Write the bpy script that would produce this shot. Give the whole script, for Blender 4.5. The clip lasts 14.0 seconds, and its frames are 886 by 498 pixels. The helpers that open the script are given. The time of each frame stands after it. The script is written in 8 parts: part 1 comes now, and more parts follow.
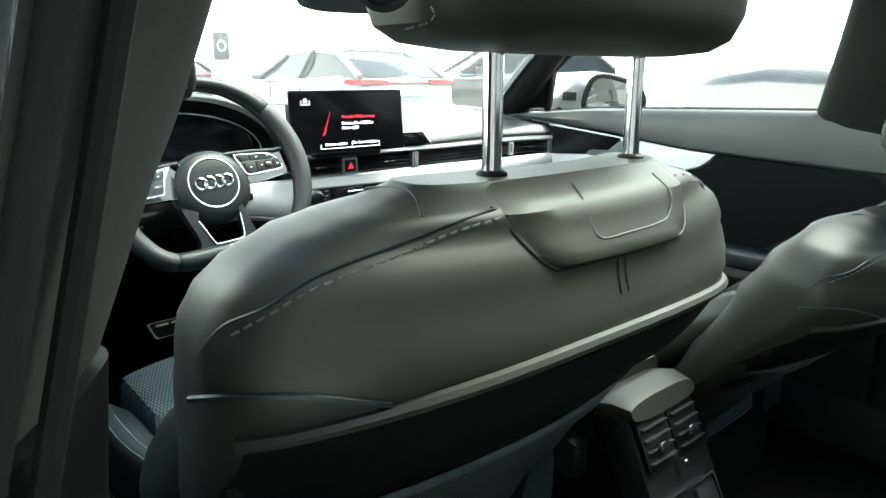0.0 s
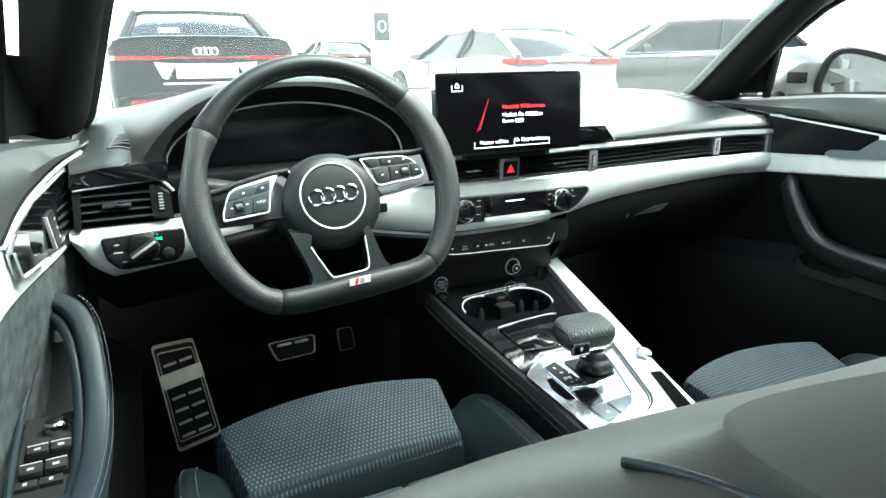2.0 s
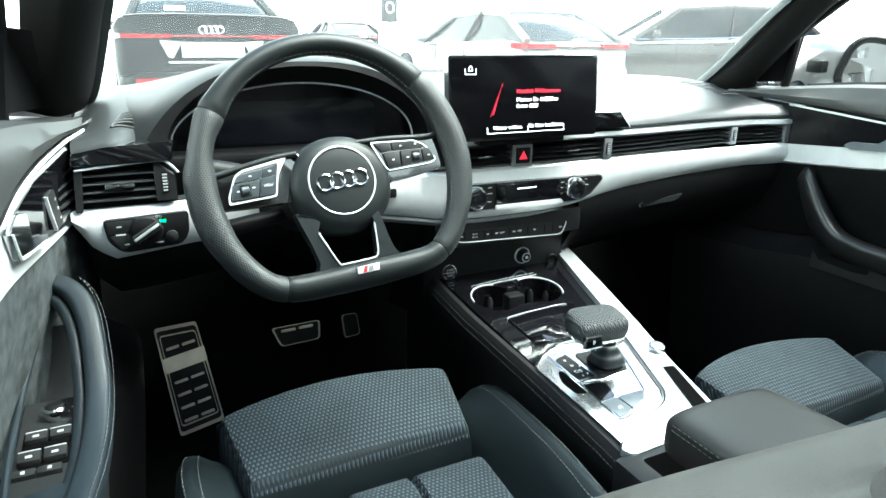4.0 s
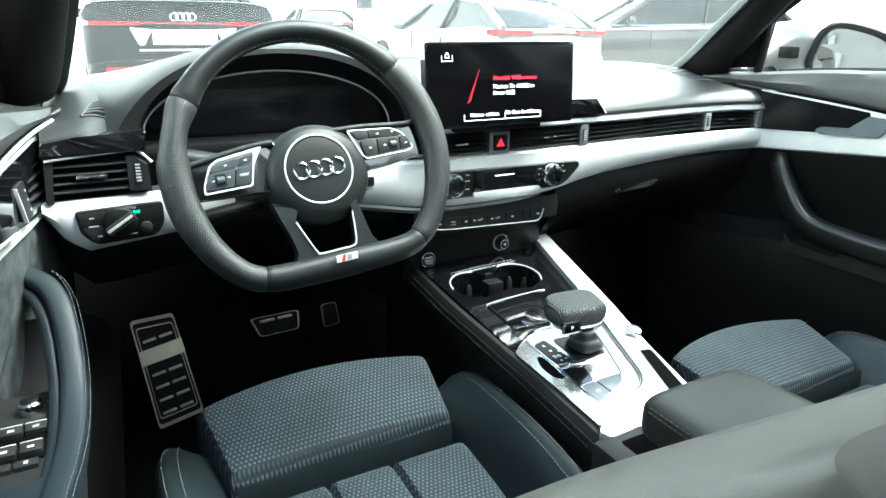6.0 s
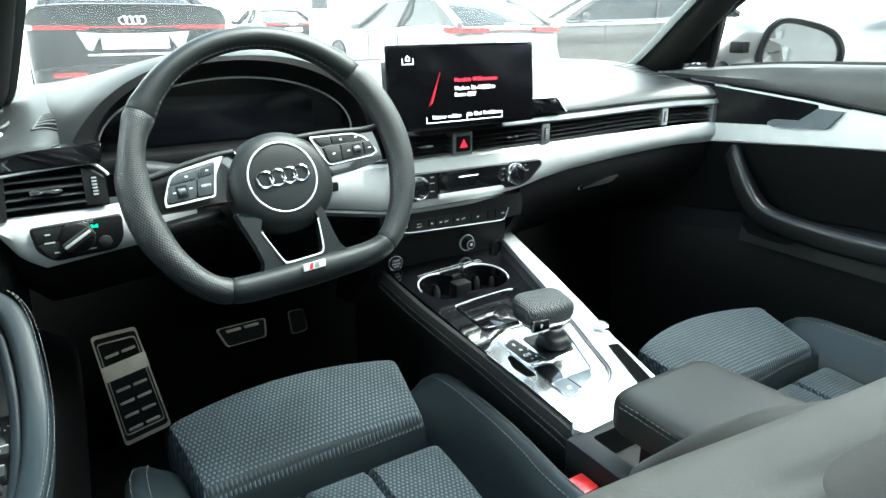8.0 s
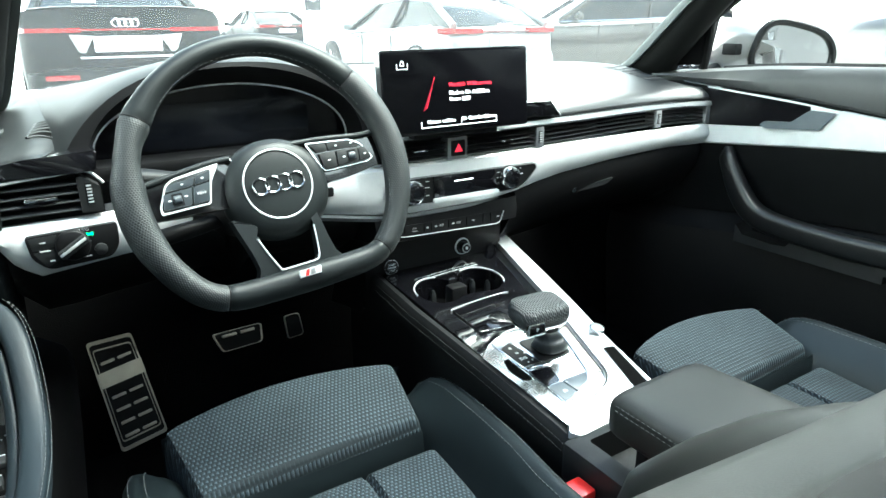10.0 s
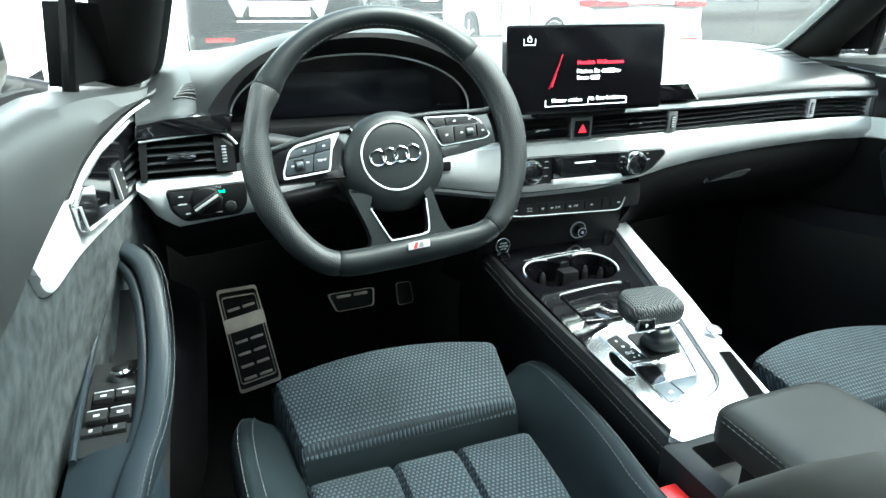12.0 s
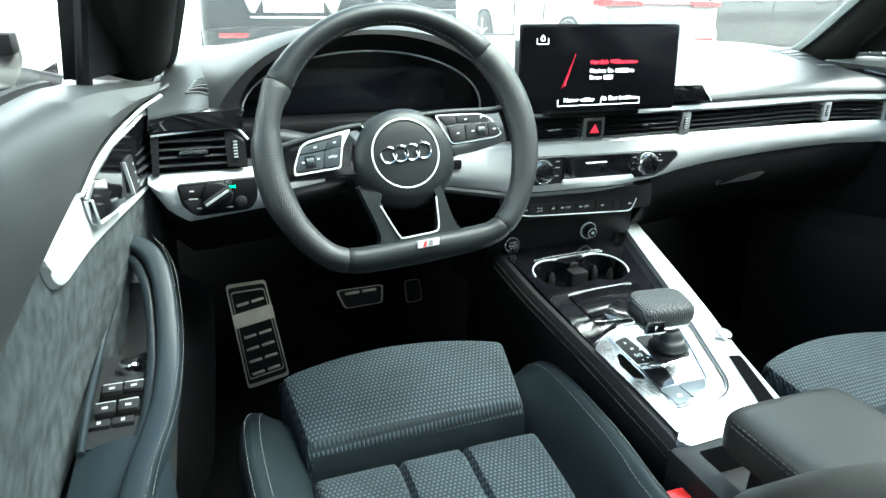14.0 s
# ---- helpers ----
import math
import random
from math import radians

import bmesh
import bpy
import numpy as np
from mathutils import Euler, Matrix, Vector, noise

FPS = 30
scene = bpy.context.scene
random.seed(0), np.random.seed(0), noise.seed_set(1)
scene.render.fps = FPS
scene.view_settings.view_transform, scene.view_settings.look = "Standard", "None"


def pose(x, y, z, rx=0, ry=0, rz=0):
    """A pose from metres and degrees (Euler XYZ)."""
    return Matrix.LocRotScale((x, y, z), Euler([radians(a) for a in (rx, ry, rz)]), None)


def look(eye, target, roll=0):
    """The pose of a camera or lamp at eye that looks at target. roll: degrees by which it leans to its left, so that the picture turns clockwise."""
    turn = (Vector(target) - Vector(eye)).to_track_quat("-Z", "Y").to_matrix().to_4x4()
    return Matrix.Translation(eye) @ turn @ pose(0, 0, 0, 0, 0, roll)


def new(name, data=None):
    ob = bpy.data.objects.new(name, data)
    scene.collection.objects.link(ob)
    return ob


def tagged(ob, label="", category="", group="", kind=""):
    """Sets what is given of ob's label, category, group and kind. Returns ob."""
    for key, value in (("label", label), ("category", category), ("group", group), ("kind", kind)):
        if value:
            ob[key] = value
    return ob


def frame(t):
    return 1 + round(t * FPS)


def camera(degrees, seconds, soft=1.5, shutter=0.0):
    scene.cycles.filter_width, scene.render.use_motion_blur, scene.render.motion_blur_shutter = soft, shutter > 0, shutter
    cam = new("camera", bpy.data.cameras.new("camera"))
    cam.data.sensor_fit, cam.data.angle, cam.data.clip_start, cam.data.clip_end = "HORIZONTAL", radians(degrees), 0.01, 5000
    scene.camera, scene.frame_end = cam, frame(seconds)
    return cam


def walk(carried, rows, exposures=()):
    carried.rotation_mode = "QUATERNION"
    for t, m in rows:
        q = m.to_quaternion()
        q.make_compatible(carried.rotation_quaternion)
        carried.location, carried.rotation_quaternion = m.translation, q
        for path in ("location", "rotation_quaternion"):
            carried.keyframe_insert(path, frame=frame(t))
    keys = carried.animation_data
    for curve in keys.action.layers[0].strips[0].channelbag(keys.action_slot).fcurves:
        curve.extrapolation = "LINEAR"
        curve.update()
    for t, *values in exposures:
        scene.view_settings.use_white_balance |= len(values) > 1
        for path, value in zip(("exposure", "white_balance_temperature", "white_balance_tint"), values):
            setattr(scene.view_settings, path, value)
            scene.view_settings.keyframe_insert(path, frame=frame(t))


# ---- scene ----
PATH = [
    (0, (-0.814, -1.125, 1.069), (0.43, 0.352, 0.548), 0.5),
    (0.2, (-0.8, -1.065, 1.083), (0.416, 0.452, 0.614), 0.3),
    (0.4, (-0.768, -1.003, 1.085), (0.391, 0.56, 0.623), 0.2),
    (0.5, (-0.755, -0.978, 1.087), (0.384, 0.595, 0.611), 0.1),
    (0.6, (-0.74, -0.956, 1.083), (0.367, 0.635, 0.589), -0.0),
    (0.9, (-0.715, -0.904, 1.076), (0.299, 0.743, 0.566), 0.5),
    (1, (-0.707, -0.894, 1.077), (0.283, 0.762, 0.55), 0.6),
    (1.2, (-0.688, -0.88, 1.066), (0.265, 0.797, 0.535), 0.5),
    (1.5, (-0.665, -0.855, 1.066), (0.268, 0.83, 0.526), -0.0),
    (2, (-0.645, -0.829, 1.063), (0.216, 0.881, 0.485), -0.2),
    (2.5, (-0.636, -0.805, 1.068), (0.186, 0.916, 0.465), 0.5),
    (3, (-0.639, -0.801, 1.061), (0.199, 0.911, 0.458), 0.7),
    (5.5, (-0.644, -0.801, 1.06), (0.21, 0.884, 0.401), 1.0),
    (6, (-0.643, -0.802, 1.06), (0.256, 0.86, 0.403), 0.7),
    (6.5, (-0.643, -0.802, 1.062), (0.293, 0.837, 0.402), 0.8),
    (7, (-0.648, -0.8, 1.06), (0.309, 0.829, 0.404), 0.3),
    (7.5, (-0.646, -0.798, 1.063), (0.335, 0.815, 0.402), -0.0),
    (10, (-0.647, -0.798, 1.074), (0.358, 0.8, 0.413), -0.5),
    (10.5, (-0.646, -0.791, 1.074), (0.233, 0.865, 0.378), -0.5),
    (11, (-0.642, -0.791, 1.065), (0.13, 0.91, 0.353), -0.4),
    (11.5, (-0.638, -0.793, 1.073), (0.084, 0.92, 0.335), 0.1),
    (12, (-0.628, -0.796, 1.079), (0.036, 0.941, 0.342), 0.5),
    (12.5, (-0.627, -0.794, 1.079), (0.01, 0.953, 0.342), 1.5),
    (13, (-0.625, -0.795, 1.082), (0.0, 0.953, 0.336), 1.6),
    (13.5, (-0.625, -0.795, 1.081), (0.004, 0.951, 0.337), 1.4),
    (14, (-0.627, -0.794, 1.079), (0.009, 0.95, 0.336), 1.1),
]
cam = camera(68.1, 14.0)
walk(cam, [(t, look(eye, aim, roll)) for t, eye, aim, roll in PATH], [(0, 2.25, 6300, -6), (1.5, 2.22, 6250, -6), (3, 2.35, 6080, -6), (10, 2.38, 6050, -6), (12, 2.48, 5980, -8), (14, 2.48, 5980, -8)])

# ---------------------------------------------------------------- daylight
world = bpy.data.worlds.new("overcast")
scene.world = world
world.use_nodes = True
wn = world.node_tree
sky = wn.nodes.new("ShaderNodeTexSky")
sky.sky_type, sky.sun_disc = "NISHITA", False
sky.sun_elevation, sky.sun_rotation = radians(57), radians(109)
sky.air_density, sky.dust_density, sky.ozone_density = 1.0, 3.0, 1.0
wn.nodes["Background"].inputs["Strength"].default_value = 0.15
wn.links.new(sky.outputs[0], wn.nodes["Background"].inputs["Color"])
sun = new("sun", bpy.data.lights.new("sun", "SUN"))
sun.data.energy, sun.data.angle, sun.data.color = 5.2, radians(50), (1.0, 0.98, 0.95)
sun.matrix_world = look((2.6, -0.9, 4.3), (0, 0, 0))


# ---------------------------------------------------------------- materials
def mat(name, col, rough=0.5, metal=0.0, grain=None, var=None, coat=0.0, emit=None, spec=0.5):
    """A surface with colour variation at two scales and a fine relief. grain: (cells per metre, strength); var: (per metre, amount)."""
    m = bpy.data.materials.new(name)
    m.use_nodes = True
    nt = m.node_tree
    b = nt.nodes["Principled BSDF"]
    b.inputs["Base Color"].default_value = (*col, 1)
    b.inputs["Roughness"].default_value = rough
    b.inputs["Metallic"].default_value = metal
    b.inputs["Coat Weight"].default_value = coat
    b.inputs["Coat Roughness"].default_value = 0.04
    b.inputs["Specular IOR Level"].default_value = spec
    tc = nt.nodes.new("ShaderNodeTexCoord")
    if var:
        big = nt.nodes.new("ShaderNodeTexNoise")
        big.inputs["Scale"].default_value, big.inputs["Detail"].default_value = var[0], 6
        nt.links.new(tc.outputs["Object"], big.inputs["Vector"])
        ramp = nt.nodes.new("ShaderNodeMapRange")
        ramp.inputs["From Min"].default_value, ramp.inputs["From Max"].default_value = 0.3, 0.7
        ramp.inputs["To Min"].default_value, ramp.inputs["To Max"].default_value = 1 - var[1], 1 + var[1]
        nt.links.new(big.outputs["Fac"], ramp.inputs["Value"])
        mul = nt.nodes.new("ShaderNodeVectorMath")
        mul.operation = "SCALE"
        mul.inputs[0].default_value = col
        nt.links.new(ramp.outputs[0], mul.inputs["Scale"])
        nt.links.new(mul.outputs[0], b.inputs["Base Color"])
        rr = nt.nodes.new("ShaderNodeMapRange")
        rr.inputs["To Min"].default_value, rr.inputs["To Max"].default_value = rough * (1 - 0.5 * var[1]), min(1, rough * (1 + 0.5 * var[1]))
        nt.links.new(big.outputs["Fac"], rr.inputs["Value"])
        nt.links.new(rr.outputs[0], b.inputs["Roughness"])
    if grain:
        vo = nt.nodes.new("ShaderNodeTexVoronoi")
        vo.inputs["Scale"].default_value = grain[0]
        nt.links.new(tc.outputs["Object"], vo.inputs["Vector"])
        bp = nt.nodes.new("ShaderNodeBump")
        bp.inputs["Strength"].default_value, bp.inputs["Distance"].default_value = grain[1], 0.3 / grain[0]
        nt.links.new(vo.outputs["Distance"], bp.inputs["Height"])
        nt.links.new(bp.outputs[0], b.inputs["Normal"])
    if emit:
        b.inputs["Emission Color"].default_value = (*emit[:3], 1)
        b.inputs["Emission Strength"].default_value = emit[3]
    return m


def weave(name, col, pitch, depth, dark=0.5, rough=0.75, uv=False):
    """A cloth or leather with a regular relief of small cells, rows set off by half a cell."""
    m = mat(name, col, rough)
    nt = m.node_tree
    b = nt.nodes["Principled BSDF"]
    tc = nt.nodes.new("ShaderNodeTexCoord")
    sep = nt.nodes.new("ShaderNodeSeparateXYZ")
    nt.links.new(tc.outputs["UV" if uv else "Object"], sep.inputs[0])
    run = nt.nodes.new("ShaderNodeMath")          # runs over the top and down the front alike
    run.operation = "SUBTRACT"
    nt.links.new(sep.outputs["Y"], run.inputs[0])
    nt.links.new(sep.outputs["Z"], run.inputs[1])

    def wave(a, bb, ka, kb):
        s1 = nt.nodes.new("ShaderNodeMath"); s1.operation = "MULTIPLY"; s1.inputs[1].default_value = ka
        s2 = nt.nodes.new("ShaderNodeMath"); s2.operation = "MULTIPLY_ADD"; s2.inputs[1].default_value = kb
        sn = nt.nodes.new("ShaderNodeMath"); sn.operation = "SINE"
        nt.links.new(sep.outputs[a], s1.inputs[0])
        nt.links.new(run.outputs[0], s2.inputs[0])
        nt.links.new(s1.outputs[0], s2.inputs[2])
        nt.links.new(s2.outputs[0], sn.inputs[0])
        return sn.outputs[0]

    k = 2 * math.pi / pitch
    total = wave("X", "Y", k, 0.0)
    for kx, ky in ((-0.5 * k, 0.866 * k), (-0.5 * k, -0.866 * k)):
        more = nt.nodes.new("ShaderNodeMath")
        more.operation = "ADD"
        nt.links.new(total, more.inputs[0])
        nt.links.new(wave("X", "Y", kx, ky), more.inputs[1])
        total = more.outputs[0]
    add = nt.nodes.new("ShaderNodeMath"); add.operation = "MULTIPLY"; add.inputs[1].default_value = 0.385
    nt.links.new(total, add.inputs[0])
    mr = nt.nodes.new("ShaderNodeMapRange")
    mr.inputs["From Min"].default_value = -1
    mr.inputs["To Min"].default_value, mr.inputs["To Max"].default_value = 1 - dark, 1 + dark
    nt.links.new(add.outputs[0], mr.inputs["Value"])
    nz = nt.nodes.new("ShaderNodeTexNoise")
    nz.inputs["Scale"].default_value, nz.inputs["Detail"].default_value = 14, 5
    nt.links.new(tc.outputs["Object"], nz.inputs["Vector"])
    mr2 = nt.nodes.new("ShaderNodeMapRange")
    mr2.inputs["To Min"].default_value, mr2.inputs["To Max"].default_value = 0.75, 1.25
    nt.links.new(nz.outputs["Fac"], mr2.inputs["Value"])
    mm = nt.nodes.new("ShaderNodeMath"); mm.operation = "MULTIPLY"
    nt.links.new(mr.outputs[0], mm.inputs[0]); nt.links.new(mr2.outputs[0], mm.inputs[1])
    mul = nt.nodes.new("ShaderNodeVectorMath"); mul.operation = "SCALE"
    mul.inputs[0].default_value = col
    nt.links.new(mm.outputs[0], mul.inputs["Scale"])
    nt.links.new(mul.outputs[0], b.inputs["Base Color"])
    bp = nt.nodes.new("ShaderNodeBump")
    bp.inputs["Strength"].default_value, bp.inputs["Distance"].default_value = depth, pitch * 0.3
    nt.links.new(add.outputs[0], bp.inputs["Height"])
    nt.links.new(bp.outputs[0], b.inputs["Normal"])
    return m


def toothed(name, col, pitch, depth, low=0.55, high=2.1, rough=0.8):
    """A cloth of small raised teeth, each row set off by half a tooth."""
    m = mat(name, col, rough, spec=0.25)
    nt = m.node_tree
    b = nt.nodes["Principled BSDF"]
    tc = nt.nodes.new("ShaderNodeTexCoord")
    sep = nt.nodes.new("ShaderNodeSeparateXYZ")
    nt.links.new(tc.outputs["Object"], sep.inputs[0])

    def op(kind, a, c=None):
        nd = nt.nodes.new("ShaderNodeMath")
        nd.operation = kind
        for i, q in enumerate((a, c)):
            if q is None:
                continue
            if isinstance(q, (int, float)):
                nd.inputs[i].default_value = q
            else:
                nt.links.new(q, nd.inputs[i])
        return nd.outputs[0]

    run = op("SUBTRACT", sep.outputs["Y"], op("MULTIPLY", sep.outputs["Z"], 0.6))
    row = op("MULTIPLY", run, 1 / pitch)
    colu = op("ADD", op("MULTIPLY", sep.outputs["X"], 1 / pitch), op("MULTIPLY", op("FLOOR", row), 0.5))
    fx, fy = op("FRACT", colu), op("FRACT", row)
    edge = op("MINIMUM", op("MULTIPLY", fx, 1.25), op("MULTIPLY", op("SUBTRACT", 1.0, fx), 5.0))
    tooth = op("MULTIPLY", edge, op("MINIMUM", op("MULTIPLY", op("SUBTRACT", 1.0, fy), 1.5), op("MULTIPLY", fy, 5.0)))
    mr = nt.nodes.new("ShaderNodeMapRange")
    mr.interpolation_type = "SMOOTHSTEP"
    mr.inputs["From Min"].default_value, mr.inputs["From Max"].default_value = 0.18, 0.75
    mr.inputs["To Min"].default_value, mr.inputs["To Max"].default_value = low, high
    nt.links.new(tooth, mr.inputs["Value"])
    nz = nt.nodes.new("ShaderNodeTexNoise")
    nz.inputs["Scale"].default_value, nz.inputs["Detail"].default_value = 11, 6
    nt.links.new(tc.outputs["Object"], nz.inputs["Vector"])
    mr2 = nt.nodes.new("ShaderNodeMapRange")
    mr2.inputs["From Min"].default_value, mr2.inputs["From Max"].default_value = 0.3, 0.7
    mr2.inputs["To Min"].default_value, mr2.inputs["To Max"].default_value = 0.78, 1.22
    nt.links.new(nz.outputs["Fac"], mr2.inputs["Value"])
    mul = nt.nodes.new("ShaderNodeVectorMath")
    mul.operation = "SCALE"
    mul.inputs[0].default_value = col
    nt.links.new(op("MULTIPLY", mr.outputs[0], mr2.outputs[0]), mul.inputs["Scale"])
    nt.links.new(mul.outputs[0], b.inputs["Base Color"])
    bp = nt.nodes.new("ShaderNodeBump")
    bp.inputs["Strength"].default_value, bp.inputs["Distance"].default_value = depth, pitch * 0.35
    nt.links.new(tooth, bp.inputs["Height"])
    nt.links.new(bp.outputs[0], b.inputs["Normal"])
    return m


M_LEATHER = mat("dark leather", (0.0095, 0.0140, 0.0158), 0.38, grain=(700, 0.25), var=(9, 0.25), spec=0.4)
M_RIM = mat("smooth rim leather", (0.0100, 0.0125, 0.0130), 0.44, grain=(1400, 0.10), var=(10, 0.15), spec=0.28)
M_RAIL = mat("console rail leather", (0.0030, 0.0032, 0.0035), 0.55, grain=(900, 0.15), var=(9, 0.2), spec=0.2)
M_SLAT = mat("vent slat", (0.030, 0.032, 0.034), 0.30, var=(30, 0.1))
M_PRINT = mat("grey white print", (0.45, 0.46, 0.46), 0.5, var=(90, 0.1))
M_HAZARD = mat("red warning print", (0.42, 0.02, 0.03), 0.4, emit=(0.9, 0.03, 0.07, 0.25))
M_BRAKEKEY = mat("grey key", (0.085, 0.100, 0.112), 0.32, var=(40, 0.1))
M_SEATBACK = mat("seat back leather", (0.019, 0.0188, 0.0160), 0.48, grain=(1100, 0.10), var=(6, 0.18), spec=0.45)
M_SOFT = mat("soft grained plastic", (0.014, 0.015, 0.0155), 0.52, grain=(900, 0.22), var=(12, 0.15), spec=0.35)
M_PAD = mat("dash pad", (0.026, 0.0285, 0.030), 0.42, grain=(900, 0.12), var=(8, 0.12), spec=0.6)
M_SHADEPAD = mat("hood leather with shade in its colour", (0.022, 0.0245, 0.025), 0.5, grain=(900, 0.12), var=(8, 0.12), spec=0.25)
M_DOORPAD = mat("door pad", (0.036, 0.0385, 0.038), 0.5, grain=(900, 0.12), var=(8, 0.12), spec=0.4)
M_BLACK = mat("black plastic", (0.0035, 0.0035, 0.004), 0.55, grain=(900, 0.15), var=(15, 0.2), spec=0.22)
M_GLOSS = mat("piano black", (0.004, 0.004, 0.005), 0.08, coat=1.0, var=(30, 0.3))
M_SILVER = mat("satin silver trim", (0.66, 0.68, 0.68), 0.38, metal=0.25, var=(25, 0.06))
M_ALU = mat("brushed aluminium", (0.74, 0.76, 0.77), 0.36, metal=0.6, var=(40, 0.08))
M_CHROME = mat("chrome", (0.82, 0.83, 0.84), 0.10, metal=1.0, var=(20, 0.05))
M_STEEL = mat("pedal steel", (0.34, 0.305, 0.25), 0.34, metal=1.0, var=(30, 0.12))
M_GREYTRIM = mat("satin grey trim", (0.26, 0.27, 0.275), 0.34, metal=0.5, var=(30, 0.08))
M_KEYSHEEN = mat("satin key with painted sheen", (0.042, 0.050, 0.057), 0.28, var=(40, 0.1))
M_OLIVE = mat("olive armrest leather", (0.0135, 0.0140, 0.0120), 0.48, grain=(1000, 0.08), var=(7, 0.12), spec=0.4)
M_RUBBER = mat("pedal rubber", (0.010, 0.010, 0.010), 0.7, grain=(500, 0.3), var=(20, 0.2), spec=0.2)
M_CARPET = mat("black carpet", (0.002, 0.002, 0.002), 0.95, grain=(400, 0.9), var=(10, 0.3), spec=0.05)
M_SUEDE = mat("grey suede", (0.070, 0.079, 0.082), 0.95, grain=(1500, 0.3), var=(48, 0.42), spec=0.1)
M_LINER = mat("headliner cloth", (0.03, 0.03, 0.03), 0.95, grain=(600, 0.2), var=(5, 0.08))
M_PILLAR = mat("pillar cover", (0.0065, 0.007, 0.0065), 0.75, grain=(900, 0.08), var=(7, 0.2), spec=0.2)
M_CLOTH = toothed("seat cloth", (0.0285, 0.0385, 0.0455), 0.0062, 0.7)
M_GRIP = weave("perforated leather", (0.0112, 0.0137, 0.0142), 0.0026, 0.30, 0.30, 0.46, uv=True)
M_GRIPV = weave("ribbed knob leather", (0.016, 0.019, 0.0195), 0.0034, 0.6, 0.30, 0.5)
M_THREAD = mat("grey thread", (0.10, 0.105, 0.105), 0.8, var=(200, 0.2))
M_DIMTHREAD = mat("dark grey thread", (0.045, 0.048, 0.048), 0.8, var=(200, 0.2))
M_SCREEN = mat("dark display glass", (0.003, 0.003, 0.004), 0.16, var=(20, 0.1), spec=0.25)
M_WHITE = mat("white print", (0.8, 0.82, 0.82), 0.5, var=(90, 0.1))
M_LIT = mat("lit white", (0.8, 0.8, 0.8), 0.5, emit=(0.9, 0.92, 0.95, 1.0))
M_LITRED = mat("lit red", (0.4, 0.01, 0.02), 0.5, emit=(0.9, 0.03, 0.07, 0.8))
M_LITGREEN = mat("lit green", (0.02, 0.4, 0.15), 0.5, emit=(0.05, 0.8, 0.3, 0.6))
M_RED = mat("red plastic", (0.62, 0.02, 0.02), 0.35, coat=0.4, var=(30, 0.15))
M_GROUND = mat("grey concrete paving", (0.42, 0.42, 0.405), 0.85, grain=(60, 0.4), var=(0.8, 0.18))
M_BELT = mat("belt webbing", (0.010, 0.010, 0.010), 0.7, grain=(900, 0.5), var=(30, 0.2), spec=0.2)


def glass(name, tint=(1, 1, 1), rough=0.0, veil=0.0):
    m = bpy.data.materials.new(name)
    m.use_nodes = True
    nt = m.node_tree
    out = nt.nodes["Material Output"]
    tr = nt.nodes.new("ShaderNodeBsdfTransparent")
    tr.inputs[0].default_value = (*tint, 1)
    gl = nt.nodes.new("ShaderNodeBsdfGlossy")
    gl.inputs["Roughness"].default_value = rough
    fr = nt.nodes.new("ShaderNodeLayerWeight")
    fr.inputs["Blend"].default_value = 0.5
    pw = nt.nodes.new("ShaderNodeMath")
    pw.operation, pw.inputs[1].default_value = "POWER", 4.0
    nt.links.new(fr.outputs["Facing"], pw.inputs[0])
    ml = nt.nodes.new("ShaderNodeMath")
    ml.operation, ml.inputs[1].default_value, ml.inputs[2].default_value = "MULTIPLY_ADD", 0.35, 0.03
    nt.links.new(pw.outputs[0], ml.inputs[0])
    mx = nt.nodes.new("ShaderNodeMixShader")
    nt.links.new(ml.outputs[0], mx.inputs[0])
    nt.links.new(tr.outputs[0], mx.inputs[1])
    nt.links.new(gl.outputs[0], mx.inputs[2])
    last = mx
    # Pale translucent mix paints a veil of glare over the view outside.
    if veil:
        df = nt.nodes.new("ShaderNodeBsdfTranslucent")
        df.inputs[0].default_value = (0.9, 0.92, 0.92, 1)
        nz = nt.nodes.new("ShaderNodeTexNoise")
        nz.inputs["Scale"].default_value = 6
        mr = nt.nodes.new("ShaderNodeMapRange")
        mr.inputs["To Min"].default_value, mr.inputs["To Max"].default_value = veil * 0.6, veil * 1.4
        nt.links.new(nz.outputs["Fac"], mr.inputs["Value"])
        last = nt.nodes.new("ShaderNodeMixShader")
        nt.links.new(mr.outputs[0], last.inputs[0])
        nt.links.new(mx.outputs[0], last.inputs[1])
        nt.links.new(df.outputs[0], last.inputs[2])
    nt.links.new(last.outputs[0], out.inputs["Surface"])
    return m


M_SCREENGLASS = glass("windscreen glass", (0.93, 0.97, 0.95), veil=0.03)
M_SIDEGLASS = glass("side glass", (0.95, 0.98, 0.96), veil=0.0)
M_MIRROR = mat("mirror", (0.9, 0.9, 0.9), 0.01, metal=1.0)

# ---------------------------------------------------------------- shape helpers
V = Vector


def thing(name, base, label, category, kind="", group="", m=None):
    """A top-level Empty at the base of a thing; its parts are given in world coordinates unless m is set."""
    e = new(name)
    e.empty_display_size = 0.05
    e.matrix_world = m if m is not None else Matrix.Translation(base)
    e["local"] = 1 if m is not None else 0
    return tagged(e, label, category, group, kind)


